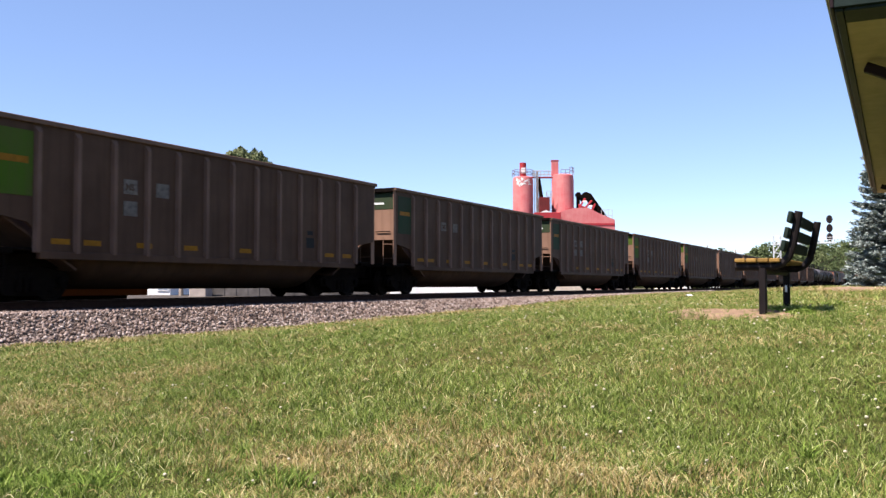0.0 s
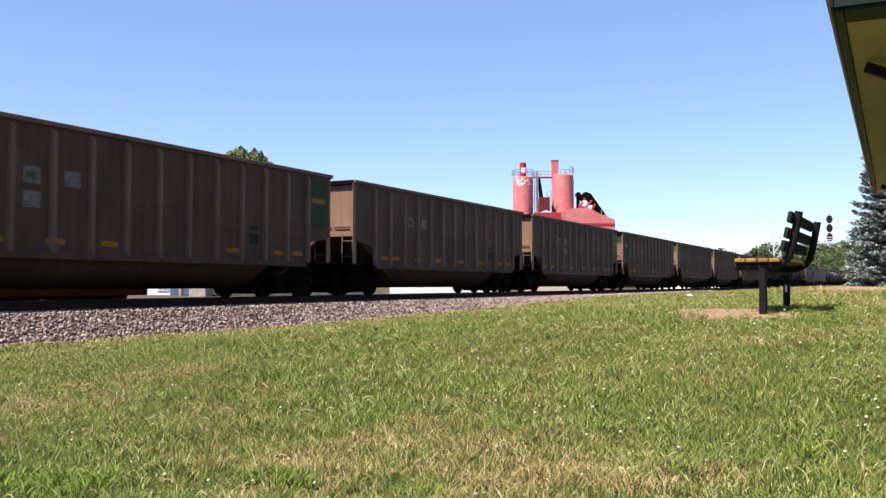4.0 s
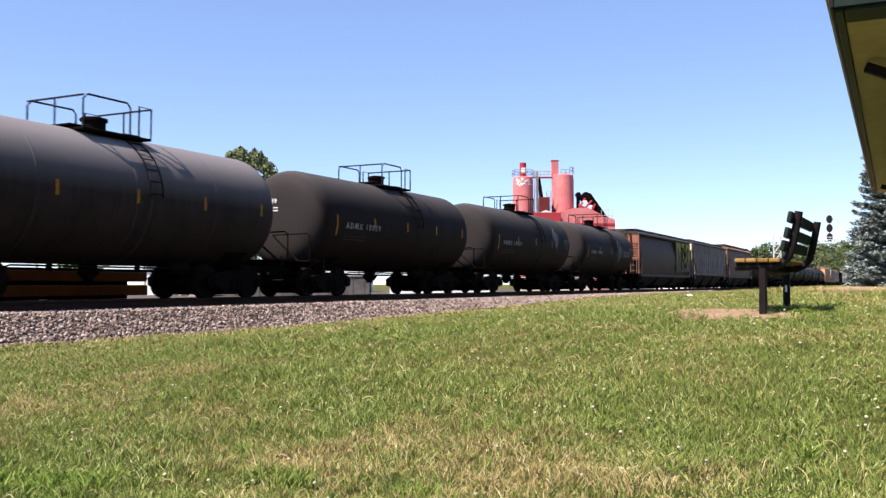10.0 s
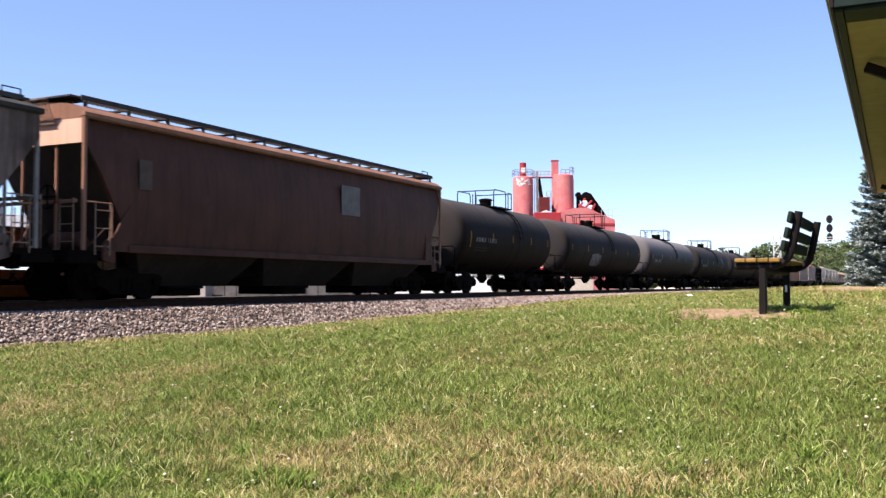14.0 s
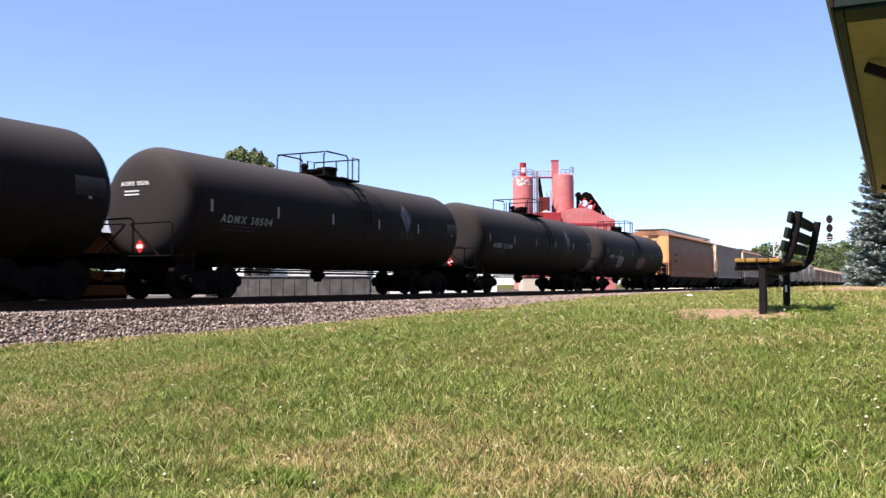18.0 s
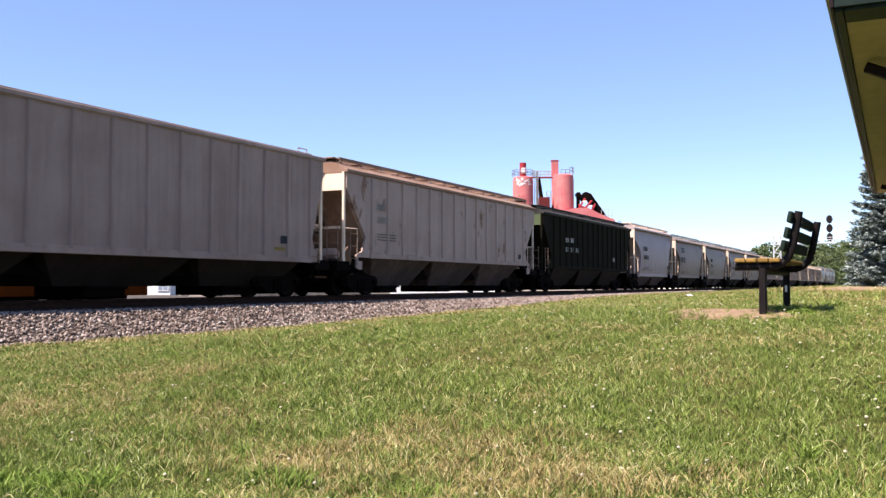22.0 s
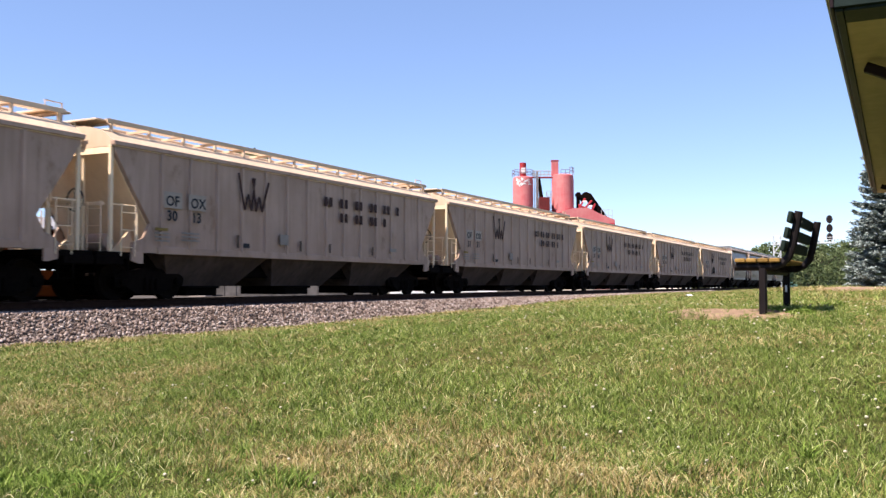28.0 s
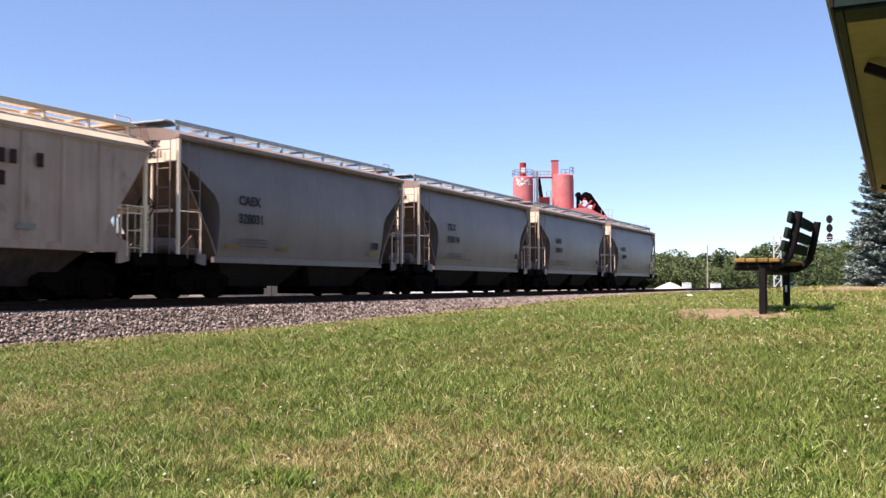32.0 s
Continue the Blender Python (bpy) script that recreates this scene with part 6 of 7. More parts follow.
ex0, ex1, ey = 7.9, 24.6, 0.53
house = thing("depot_shelter", "low trackside shelter with green fascia and tan soffit", "building", (0, -0.10, 0), 0.233)
part("roof", Geo().loft([[(ex0 - 0.04, ey + 0.04, ez + 0.16), (ex1 + 0.04, ey + 0.04, ez + 0.16), (ex1 + 0.04, ey - 8.0, ez + 0.16), (ex0 - 0.04, ey - 8.0, ez + 0.16)],
                         [(ex0 + 3.6, ey - 3.9, ez + 1.75), (ex1 - 3.6, ey - 3.9, ez + 1.75), (ex1 - 3.6, ey - 4.1, ez + 1.75), (ex0 + 3.6, ey - 4.1, ez + 1.75)]]), SHINGLE, house, "hipped shingle roof")
part("fascia_board", Geo().slab(ex0, ex1, ey - 0.03, ey, ez - 0.02, ez + 0.15, 0.006), FASCIA2, house, "dark trackside fascia")
part("fascia_board", Geo().slab(ex0, ex0 + 0.03, ey - 8.0, ey - 0.032, ez - 0.02, ez + 0.15, 0.006), FASCIA, house, "green gable-side fascia")
part("fascia_board", Geo().slab(ex1 - 0.03, ex1, ey - 8.0, ey - 0.032, ez - 0.02, ez + 0.15, 0.006), FASCIA, house)
part("frieze_board", Geo().slab(ex0 + 0.035, ex1 - 0.035, ey - 0.10, ey - 0.035, ez - 0.045, ez - 0.005, 0.006), FASCIA, house, "dark green soffit border")
part("frieze_board", Geo().slab(ex0 + 0.035, ex0 + 0.42, ey - 7.9, ey - 0.105, ez - 0.045, ez - 0.005, 0.006), FASCIA, house)
part("soffit", Geo().slab(ex0 + 0.4, ex1 - 0.05, ey - 7.95, ey - 0.10, ez - 0.02, ez + 0.03, 0.004), SOFFIT, house, "tan soffit boards")
part("drip_edge", Geo().slab(ex0 - 0.05, ex1 + 0.05, ey + 0.0, ey + 0.05, ez + 0.15, ez + 0.17, 0.004), GREYSTEEL, house)
part("drip_edge", Geo().slab(ex0 - 0.05, ex0, ey - 8.0, ey + 0.05, ez + 0.155, ez + 0.175, 0.004), GREYSTEEL, house)
wy_ = ey - 1.75
part("wall", Geo().slab(ex0 + 1.6, ex1 - 1.6, wy_ - 0.2, wy_, -0.3, ez - 0.02, 0.01), BRICKWALL, house, "buff block wall")
part("wall", Geo().slab(ex0 + 1.6, ex0 + 1.8, wy_ - 4.9, wy_ - 0.2, -0.3, ez - 0.02, 0.01), BRICKWALL, house)
part("wall", Geo().slab(ex1 - 1.8, ex1 - 1.6, wy_ - 4.9, wy_ - 0.2, -0.3, ez - 0.02, 0.01), BRICKWALL, house)
part("wall", Geo().slab(ex0 + 1.6, ex1 - 1.6, wy_ - 5.1, wy_ - 4.9, -0.3, ez - 0.02, 0.01), BRICKWALL, house)
for x in (9.9, 22.1):
    o = part("bracket", Geo().slab(-0.05, 0.05, -1.75, 0.0, -0.05, 0.05, 0.01), FASCIA2, house, "dark diagonal eave bracket")
    o.matrix_local = Matrix.Translation((x, 0.32, ez - 0.09)) @ pose(0, 0, 0, 25)

# ---- trees ----
def leaf_mat(name, a, c):
    m, nt, b = mat_base(name, 0.65, spec=0.25)
    gn = nt.nodes.new("ShaderNodeNewGeometry")
    big = noise_fac(nt, size=0.35, detail=3, lo=0.3, hi=0.7)
    t = mix(nt, gn.outputs["Random Per Island"], a, c)
    t = mix(nt, times(nt, big, 0.4), t, tuple(q * 0.6 for q in a))
    nt.links.new(t, b.inputs["Base Color"])
    return m


LEAF = leaf_mat("broad green leaf", (0.048, 0.072, 0.024), (0.12, 0.155, 0.055))
LEAF2 = leaf_mat("olive green leaf", (0.07, 0.092, 0.032), (0.17, 0.20, 0.08))
LEAF3 = leaf_mat("pale olive leaf", (0.085, 0.105, 0.04), (0.20, 0.225, 0.10))
NEEDLE = leaf_mat("blue-green spruce needle", (0.17, 0.205, 0.19), (0.50, 0.56, 0.53))
BARK = plain("grey-brown bark", (0.09, 0.07, 0.055), 0.9, 0, 5, 0.4, 0.6)


def leaf_cloud(centres, radii, n, size, r):
    """n small leaf sprays spread through balls of foliage, denser near their skins."""
    k = r.choice(len(centres), n, p=radii ** 2 / (radii ** 2).sum())
    d = r.normal(size=(n, 3))
    d /= np.linalg.norm(d, axis=1)[:, None]
    p = centres[k] + d * (radii[k] * r.uniform(0.5, 1.08, n) ** 0.6)[:, None] * np.array([1, 1, 0.85])
    a, c = r.normal(size=(n, 3)), r.normal(size=(n, 3))
    a = a / np.linalg.norm(a, axis=1)[:, None] * (size * r.uniform(0.5, 1.2, n))[:, None]
    c = c / np.linalg.norm(c, axis=1)[:, None] * (size * r.uniform(0.3, 0.8, n))[:, None]
    v = np.stack([p - a, p + c, p + a, p - c], 1).reshape(-1, 3)
    return v, np.arange(n * 4).reshape(-1, 4)


def broad_tree(x, y, z, h, wid, seed, mat, leaves=2600, label="broad-leaved tree in full summer leaf", size=0.4, full=0):
    r = np.random.default_rng(seed)
    t = thing("tree", label, "tree", (x, y, z), group="far trees")
    tr = Geo()
    tr.tube([(0, 0, -0.3), (0.05 * h * 0.1, 0, h * 0.25), (0, 0.02 * h, h * 0.6)], 0.028 * h, 8)
    for k in range(5):
        a = k * 1.26 + seed
        tr.tube([(0, 0, h * 0.3), (math.cos(a) * wid * 0.2, math.sin(a) * wid * 0.2, h * 0.5), (math.cos(a) * wid * 0.38, math.sin(a) * wid * 0.38, h * 0.68)], 0.011 * h, 6)
    part("trunk", tr, BARK, t, "tapered trunk with limbs")
    m = 22
    c = np.stack([r.normal(0, wid * 0.23, m), r.normal(0, wid * 0.23, m), r.uniform(0.10, 0.86, m) * h], 1)
    rad = wid * r.uniform(0.13, 0.27, m)
    c[0], rad[0] = (0, 0, h * 0.86), wid * 0.16
    for q in range(full):
        c[q + 1], rad[q + 1] = (math.cos(q * 0.9) * wid * 0.2, math.sin(q * 0.9) * wid * 0.2, h * (0.78 + 0.012 * (q % 4))), wid * 0.17
    v, f = leaf_cloud(c, rad, leaves, size, r)
    ob = new("crown", bulk("crown", v, f, mat))
    ob.parent = t
    return t


def spot(x, zdepth):
    """Ground point placed to fit the camera's view: picture column (784 is dead ahead, 1610 the focal length) and a
    depth ahead.
    """
    lat = (x - 784) / 1610 * zdepth
    return zdepth * math.cos(ALPHA) + lat * math.sin(ALPHA), zdepth * math.sin(ALPHA) - lat * math.cos(ALPHA)


def beyond(x, d):
    """At least so far that the point clears both tracks."""
    return max(d, 36.0 / max(0.03, math.sin(ALPHA) - math.cos(ALPHA) * (x - 784) / 1610))


rt = random.Random(3)
skyline = [(1150, 447), (1172, 446), (1190, 450), (1210, 442), (1228, 452), (1250, 446), (1268, 455), (1285, 440), (1303, 458), (1320, 450), (1338, 436), (1355, 428), (1372, 425), (1392, 432), (1410, 430), (1430, 440), (1448, 428), (1466, 424), (1486, 427), (1504, 424), (1530, 430), (1556, 426)]
for k, (px_, top_) in enumerate(skyline):
    d = beyond(px_, 235 + rt.uniform(-25, 30))
    X, Y = spot(px_, d)
    h = (504 - top_) / 1610 * d + 0.6
    broad_tree(X, Y, -0.45, h, h * rt.uniform(0.75, 1.05), 20 + k, LEAF if k % 3 else LEAF2, 4200, size=0.36 * d / 235)
for k, px_ in enumerate(range(1120, 1580, 26)):
    d = beyond(px_, 215 + rt.uniform(-10, 10))
    X, Y = spot(px_ + rt.uniform(-6, 6), d)
    h = rt.uniform(4.0, 6.0) * d / 215
    broad_tree(X, Y, -0.45, h, h * 1.7, 60 + k, LEAF2 if k % 3 else LEAF, 2600, "bushy scrub tree in leaf", 0.3 * d / 215)
X, Y = spot(438, 95)
tall_tree = broad_tree(X, Y, -0.4, 14.0, 6.0, 7, LEAF3, 7000, "tall leafy tree behind the tracks", 0.24, 9)
r = np.random.default_rng(41)
tips = []
for k in range(52):
    u = r.uniform(-1, 1)
    cx, cy, cz = (u * 2.7 - 0.25) * math.sin(ALPHA) + r.normal(0, 0.3), -(u * 2.7 - 0.25) * math.cos(ALPHA) + r.normal(0, 0.3), 12.5 + 2.0 * (1 - abs(u) ** 1.6) - (1.3 if u < -0.6 else 0) + r.uniform(-1.0, 0.25)
    n = 170
    q = r.random(n)
    wide = 0.34 * (1 - q) ** 0.7 + 0.04
    p = np.stack([cx + r.normal(0, 1, n) * wide + 0.35 * u * q, cy + r.normal(0, 1, n) * wide, cz + 1.1 * q - 0.4], 1)
    a = np.stack([r.normal(0, 0.05, n), r.normal(0, 0.05, n), r.uniform(0.08, 0.2, n)], 1)
    c = np.stack([r.normal(0, 0.07, n), r.normal(0, 0.07, n), r.normal(0, 0.04, n)], 1)
    tips.append(np.stack([p - a, p + c, p + a, p - c], 1).reshape(-1, 3))
v = np.concatenate(tips)
ob = new("crown_sprays", bulk("crown_sprays", v, np.arange(len(v)).reshape(-1, 4), LEAF3))
ob.parent = tall_tree
for k, (px_, d, h) in enumerate(((300, 120, 7), (150, 130, 8), (-60, 120, 9), (620, 160, 8), (800, 220, 9), (-250, 110, 9), (1060, 250, 8))):
    X, Y = spot(px_, d)
    broad_tree(X, Y, -0.4, h, h * 0.9, 90 + k, LEAF, 2000, size=0.4)


def spruce(x, y, z, h, seed):
    r = np.random.default_rng(seed)
    t = thing("spruce_tree", "dense blue spruce with drooping tiers of branches", "tree", (x, y, z))
    part("trunk", Geo().lathe([(-0.3, 0.13), (h * 0.5, 0.07), (h, 0.012)], "z", 8), BARK, t)
    tiers = 30
    for tier in range(tiers):
        vs = []
        q = (tier + 0.3) / tiers
        for k in range(int(40 * (1 - q)) + 9):
            zz = 0.12 + (q + r.uniform(-0.35, 0.35) / tiers) * (h - 0.2)
            ln = ((1 - q) ** 0.9 * 1.62 + 0.05) * r.uniform(0.8, 1.1)
            a = r.uniform(0, 6.283)
            m = 200
            u = r.uniform(0.05, 1.0, m) ** 0.75
            lift = -0.30 * u + 0.26 * u ** 3
            fan = r.uniform(-1, 1, m) * 0.24 * ln * np.clip(1.25 - u, 0.12, 1) * (0.35 + u)
            cx = np.cos(a) * u * ln - np.sin(a) * fan
            cy = np.sin(a) * u * ln + np.cos(a) * fan
            cz = zz + lift * ln - np.abs(fan) * 0.35 + r.normal(0, 0.02, m)
            p = np.stack([cx, cy, cz], 1)
            da = a + r.normal(0, 0.7, m)
            d = np.stack([np.cos(da), np.sin(da), r.uniform(-0.35, 0.35, m)], 1) * r.uniform(0.07, 0.15, m)[:, None]
            w = np.stack([-np.sin(da), np.cos(da), r.uniform(-0.7, 0.7, m)], 1) * 0.038
            vs.append(np.stack([p - w, p + w, p + d], 1).reshape(-1, 3))
        v = np.concatenate(vs)
        ob = new("bough_tier", bulk("bough_tier", v, np.arange(len(v)).reshape(-1, 3), NEEDLE))
        ob.parent = t
    return t


X, Y = spot(1578, 33)
spruce(X, Y, float(lawn_z(X, Y)), 8.8, 5)

# ---- asphalt plant ----
PINKRED = paint("sun-faded red silo paint", (0.43, 0.135, 0.155), (0.48, 0.26, 0.275), 0.7, 0.6, 0.4)
DEEPRED = paint("dark red steel paint", (0.30, 0.04, 0.055), (0.22, 0.035, 0.04), 0.6, 0.6, 0.4)
WHITEMARK = plain("flaking white paint", (0.75, 0.72, 0.70), 0.7, 0, 3, 0.2)
RAILGREY = plain("grimy grey-red railing paint", (0.20, 0.13, 0.13), 0.7, 0, 3, 0.3)
DARKRED = paint("sooty dark red steel paint", (0.12, 0.025, 0.028), (0.05, 0.02, 0.02), 0.6, 0.6, 0.5)
PD = 152.0
SX, SY = spot(962, PD)
plant = thing("asphalt_plant", "faded red asphalt plant with two storage silos and inclined conveyor", "industrial plant", (SX, SY, -0.42), -63.4)
# local x runs to the camera's right, y away from it; laid out to fit its view
U = PD / 1610.0


def lx(px):
    return (px - 962) * U


def lz(py):
    return (504 - py) * U + 0.79


def silo(x0, x1, top, name):
    c, r = (lx(x0) + lx(x1)) / 2, (lx(x1) - lx(x0)) / 2
    s = part("silo", Geo().lathe([(0.0, r * 0.9), (5.0, r * 0.9), (5.0, r), (lz(top) - 0.9, r), (lz(top) - 0.2, r * 0.96), (lz(top), r * 0.8), (lz(top) + 0.1, 0.02)], "z", 40, (c, 0, 0)), PINKRED, plant, "cylindrical faded red silo")
    for z in np.arange(8.0, lz(top) - 1, 5.5):
        part("band", Geo().lathe([(z - 0.05, r), (z - 0.04, r + 0.012), (z + 0.04, r + 0.012), (z + 0.05, r)], "z", 40, (c, 0, 0)), PINKRED, s)
    return c, r


c1, r1 = silo(908, 944, 313, "a")
c2, r2 = silo(977, 1016, 309, "b")


def railing(pts, z, h=1.1, step=1.0, name="railing", mat=None):
    g = Geo()
    for k in (0.5, 1.0):
        g.tube([(x, y, z + h * k) for x, y in pts], 0.04, 5)
    for x, y in pts:
        g.tube([(x, y, z), (x, y, z + h)], 0.04, 5)
    return part(name, g, mat or GREYSTEEL, plant, "pipe safety railing")


railing([(c1 + r1 * 1.05 * math.cos(a), r1 * 1.05 * math.sin(a)) for a in np.linspace(0, 6.283, 11)], lz(313), mat=RAILGREY)
railing([(c2 + r2 * 1.0 * math.cos(a), r2 * 1.0 * math.sin(a)) for a in np.linspace(-1.0, 1.6, 7)], lz(309), mat=RAILGREY)
part("stack", Geo().lathe([(lz(316), 0.55), (lz(288), 0.55), (lz(288) + 0.05, 0.3)], "z", 16, (lx(926), 0, 0)), DEEPRED, plant, "dark red stack")
part("stack_mark", Geo().slab(lx(922), lx(930), -0.62, -0.56, lz(307), lz(297), 0.05), WHITEMARK, plant)
part("stack", Geo().slab(lx(977), lx(988.5), -0.55, 0.55, lz(312), lz(284), 0.04), PINKRED, plant, "square faded red elevator head")
part("stack_cap", Geo().slab(lx(976), lx(989.5), -0.62, 0.62, lz(285), lz(283.5), 0.02), DEEPRED, plant)
rw = random.Random(8)
for k in range(34):
    a = rw.uniform(-2.3, -0.9)
    zc = lz(rw.uniform(316, 331))
    w_, h_ = rw.uniform(0.06, 0.28), rw.uniform(0.04, 0.17)
    pp = part("flaked_paint", Geo().slab(-w_, w_, -0.02, 0.02, -h_, h_, 0.01), WHITEMARK, plant, at=(c1 + (r1 + 0.02) * math.cos(a), (r1 + 0.02) * math.sin(a), zc))
    pp.rotation_euler = (0, 0, a + math.pi / 2)
# bridge between the silo tops
part("walkway", Geo().slab(lx(930), lx(980), -0.5, 0.5, lz(315), lz(313), 0.03), DEEPRED, plant, "catwalk joining the silo tops")
railing([(x, -0.5) for x in np.linspace(lx(944), lx(978), 6)], lz(314), mat=GREYSTEEL)
railing([(x, 0.5) for x in np.linspace(lx(944), lx(978), 6)], lz(314), mat=GREYSTEEL)
# ladder cage and elevator leg
g = Geo()
for x in (946, 949, 952):
    g.tube([(lx(x), -0.6, 0), (lx(x), -0.6, lz(303))], 0.07, 5)
for z in np.arange(1, lz(303), 1.2):
    g.tube([(lx(946), -0.6, z), (lx(952), -0.6, z)], 0.05, 5)
part("ladder_cage", g, GREYSTEEL, plant, "caged ladder")
part("elevator_leg", Geo().loft([[(lx(949), -0.4, 0), (lx(953), -0.4, 0), (lx(953), 0.5, 0), (lx(949), 0.5, 0)], [(lx(950), -0.4, lz(305)), (lx(953), -0.4, lz(305)), (lx(953), 0.5, lz(305)), (lx(950), 0.5, lz(305))], ]), DARKRED, plant)
part("drag_conveyor", Geo().loft([[(lx(962), -0.5, lz(420)), (lx(972), -0.5, lz(420)), (lx(972), 0.5, lz(420)), (lx(962), 0.5, lz(420))], [(lx(952), -0.5, lz(318)), (lx(956), -0.5, lz(314)), (lx(956), 0.5, lz(314)), (lx(952), 0.5, lz(318))]]), STEEL, plant, "dark slanting elevator casing")
part("control_house", Geo().slab(lx(953), lx(971), -2.2, 1.5, lz(395), lz(351), 0.05), DARKRED, plant, "dark red box house")
railing([(lx(965), -2.3), (lx(972), -2.3), (lx(975), -2.3)], lz(352))
g = Geo()
for x in (967, 974):
    g.tube([(lx(x), -1.2, 0), (lx(x), -1.2, lz(342))], 0.06, 5)
for z in np.arange(1, lz(342), 0.9):
    g.tube([(lx(967), -1.2, z), (lx(974), -1.2, z)], 0.04, 5)
part("ladder", g, GREYSTEEL, plant)
# red hopper house with sloping top and the conveyor head
part("hopper_house", Geo().prism_y([(lx(985), 0.0), (lx(985), lz(378)), (lx(1010), lz(372)), (lx(1034), lz(371)), (lx(1060), lz(384)), (lx(1081), lz(392)), (lx(1081), 0.0)], -4.0, 3.0), PINKRED, plant, "large red bin house with sloping top")
part("house_rib", Geo().slab(lx(1000), lx(1080), -4.08, -4.0, lz(402), lz(398), 0.02), DEEPRED, plant)
part("conveyor", Geo().loft([[(lx(1034), -1.2, lz(344)), (lx(1034), 1.2, lz(344)), (lx(1034), 1.2, lz(354)), (lx(1034), -1.2, lz(354))], [(lx(1044), -1.2, lz(343)), (lx(1044), 1.2, lz(343)), (lx(1042), 1.2, lz(356)), (lx(1042), -1.2, lz(356))],
                             [(lx(1074), -1.2, lz(386)), (lx(1074), 1.2, lz(386)), (lx(1068), 1.2, lz(391)), (lx(1068), -1.2, lz(391))]]), STEEL, plant, "black inclined conveyor with hooded head")
part("conveyor_drum", Geo().cyl((lx(1036), -1.3, lz(349)), 0.75, 2.6, "y", 18), STEEL, plant)
part("drive_motor", Geo().cyl((lx(1023), -0.9, lz(345)), 0.4, 1.2, "y", 12).slab(lx(1021), lx(1026), -0.6, 0.4, lz(372), lz(348), 0.03), STEEL, plant)
for a, c in (((1020, 376), (1034, 352)), ((1028, 376), (1046, 356)), ((1044, 378), (1052, 362)), ((1022, 364), (1040, 372))):
    part("strut", Geo().tube([(lx(a[0]), -1.3, lz(a[1])), (lx(c[0]), -1.3, lz(c[1]))], 0.18, 6), DEEPRED, plant)
for x, z, s in ((1033, 358, 0.7), (1044, 366, 0.5)):
    part("bracket_plate", Geo().slab(lx(x) - s / 2, lx(x) + s / 2, -1.5, -1.4, lz(z) - 0.16, lz(z) + 0.16, 0.02), WHITEMARK, plant)
railing([(lx(1062), -1.6), (lx(1068), -1.6), (lx(1074), -1.6), (lx(1081), -1.6)], lz(393), h=1.9)
part("white_roof", Geo().prism_y([(lx(950), lz(381)), (lx(960), lz(377)), (lx(968), lz(381))], -6, -3), WHITEMARK, plant)
part("lean_to", Geo().slab(lx(940), lx(985), -6, -3.1, 0, lz(381), 0.05), DEEPRED, plant)

# ---- signals ----
SIG = plain("silver signal lattice paint", (0.62, 0.63, 0.64), 0.45, 0.2, 5, 0.1)
SIGBLK = plain("weathered black signal paint", (0.014, 0.010, 0.010), 0.7, 0, 3, 0.3)
SD = 205.0
GXs, GYs = spot(1376, SD)
sig = thing("signal_bridge", "silver lattice cantilever with a three-light railway signal", "railway signal", (GXs, GYs, -0.3), -90)
US = SD / 1610
hz_ = (504 - 418) * US + 0.67
arm = (504 - 431) * US + 0.67
g = Geo()
for x in (-0.75, 0.75):
    for y in (-0.6, 0.6):
        g.tube([(x, y, 0), (x, y, hz_)], 0.1, 5)
part("mast", g, SIG, sig, "lattice tower legs")
for k in range(6):
    z0, z1 = hz_ * k / 6, hz_ * (k + 1) / 6
    g = Geo()
    for y in (-0.6, 0.6):
        g.tube([(-0.75, y, z0), (0.75, y, z1)], 0.06, 4)
        g.tube([(-0.75, y, z1), (0.75, y, z1)], 0.06, 4)
    part("brace", g, SIG, sig)
AL = (1477 - 1376) * US * 0.95
part("arm", Geo().slab(0, AL, -0.45, 0.45, arm - 0.22, arm + 0.1, 0.03), SIG, sig, "cantilever arm with walkway")
part("arm_railing", Geo().tube([(0, -0.45, arm + 1.1), (AL, -0.45, arm + 1.1)], 0.05, 5).tube([(0, -0.45, arm + 0.6), (AL, -0.45, arm + 0.6)], 0.04, 5), SIG, sig)
hx = (1466.5 - 1376) * US * 0.95
part("signal_mast", Geo().tube([(hx, 0.35, arm), (hx, 0.35, arm + 4.6)], 0.09, 8), SIG, sig)
for k in range(3):
    cz_ = (9 + k * 15.5) * US
    hd = part("signal_head", Geo().prism_y([(0.66 * math.cos(a), 0.90 * math.sin(a)) for a in np.linspace(0, 6.02, 24)], -0.06, 0.06), SIGBLK, sig, "tall oval black signal backplate", at=(hx, 0, arm + cz_))
    part("hood", Geo().cyl((0, 0.1, 0), 0.22, 0.35, "y", 14), SIGBLK, hd)

# ---- poles, sheds and clutter beyond the tracks ----
POLE = plain("weathered grey timber pole", (0.34, 0.28, 0.22), 0.9, 0, 4, 0.3)
for px_, top_, d in ((1252, 434, 120), (1302, 442, 150), (1460, 445, 130), (321, 455, 62)):
    d = beyond(px_, d)
    X, Y = spot(px_, d)
    p = thing("utility_pole", "weathered timber utility pole", "pole", (X, Y, -0.45), group="utility poles")
    h = (504 - top_) / 1610 * d + 0.8
    part("shaft", Geo().lathe([(-0.3, 0.17), (h, 0.11)], "z", 10), POLE, p)
SANDP = plain("pale heaped aggregate", (0.62, 0.53, 0.42), 0.95, 0, 3, 0.15, 0.4)
X, Y = spot(1185, 140)
hp = Geo()
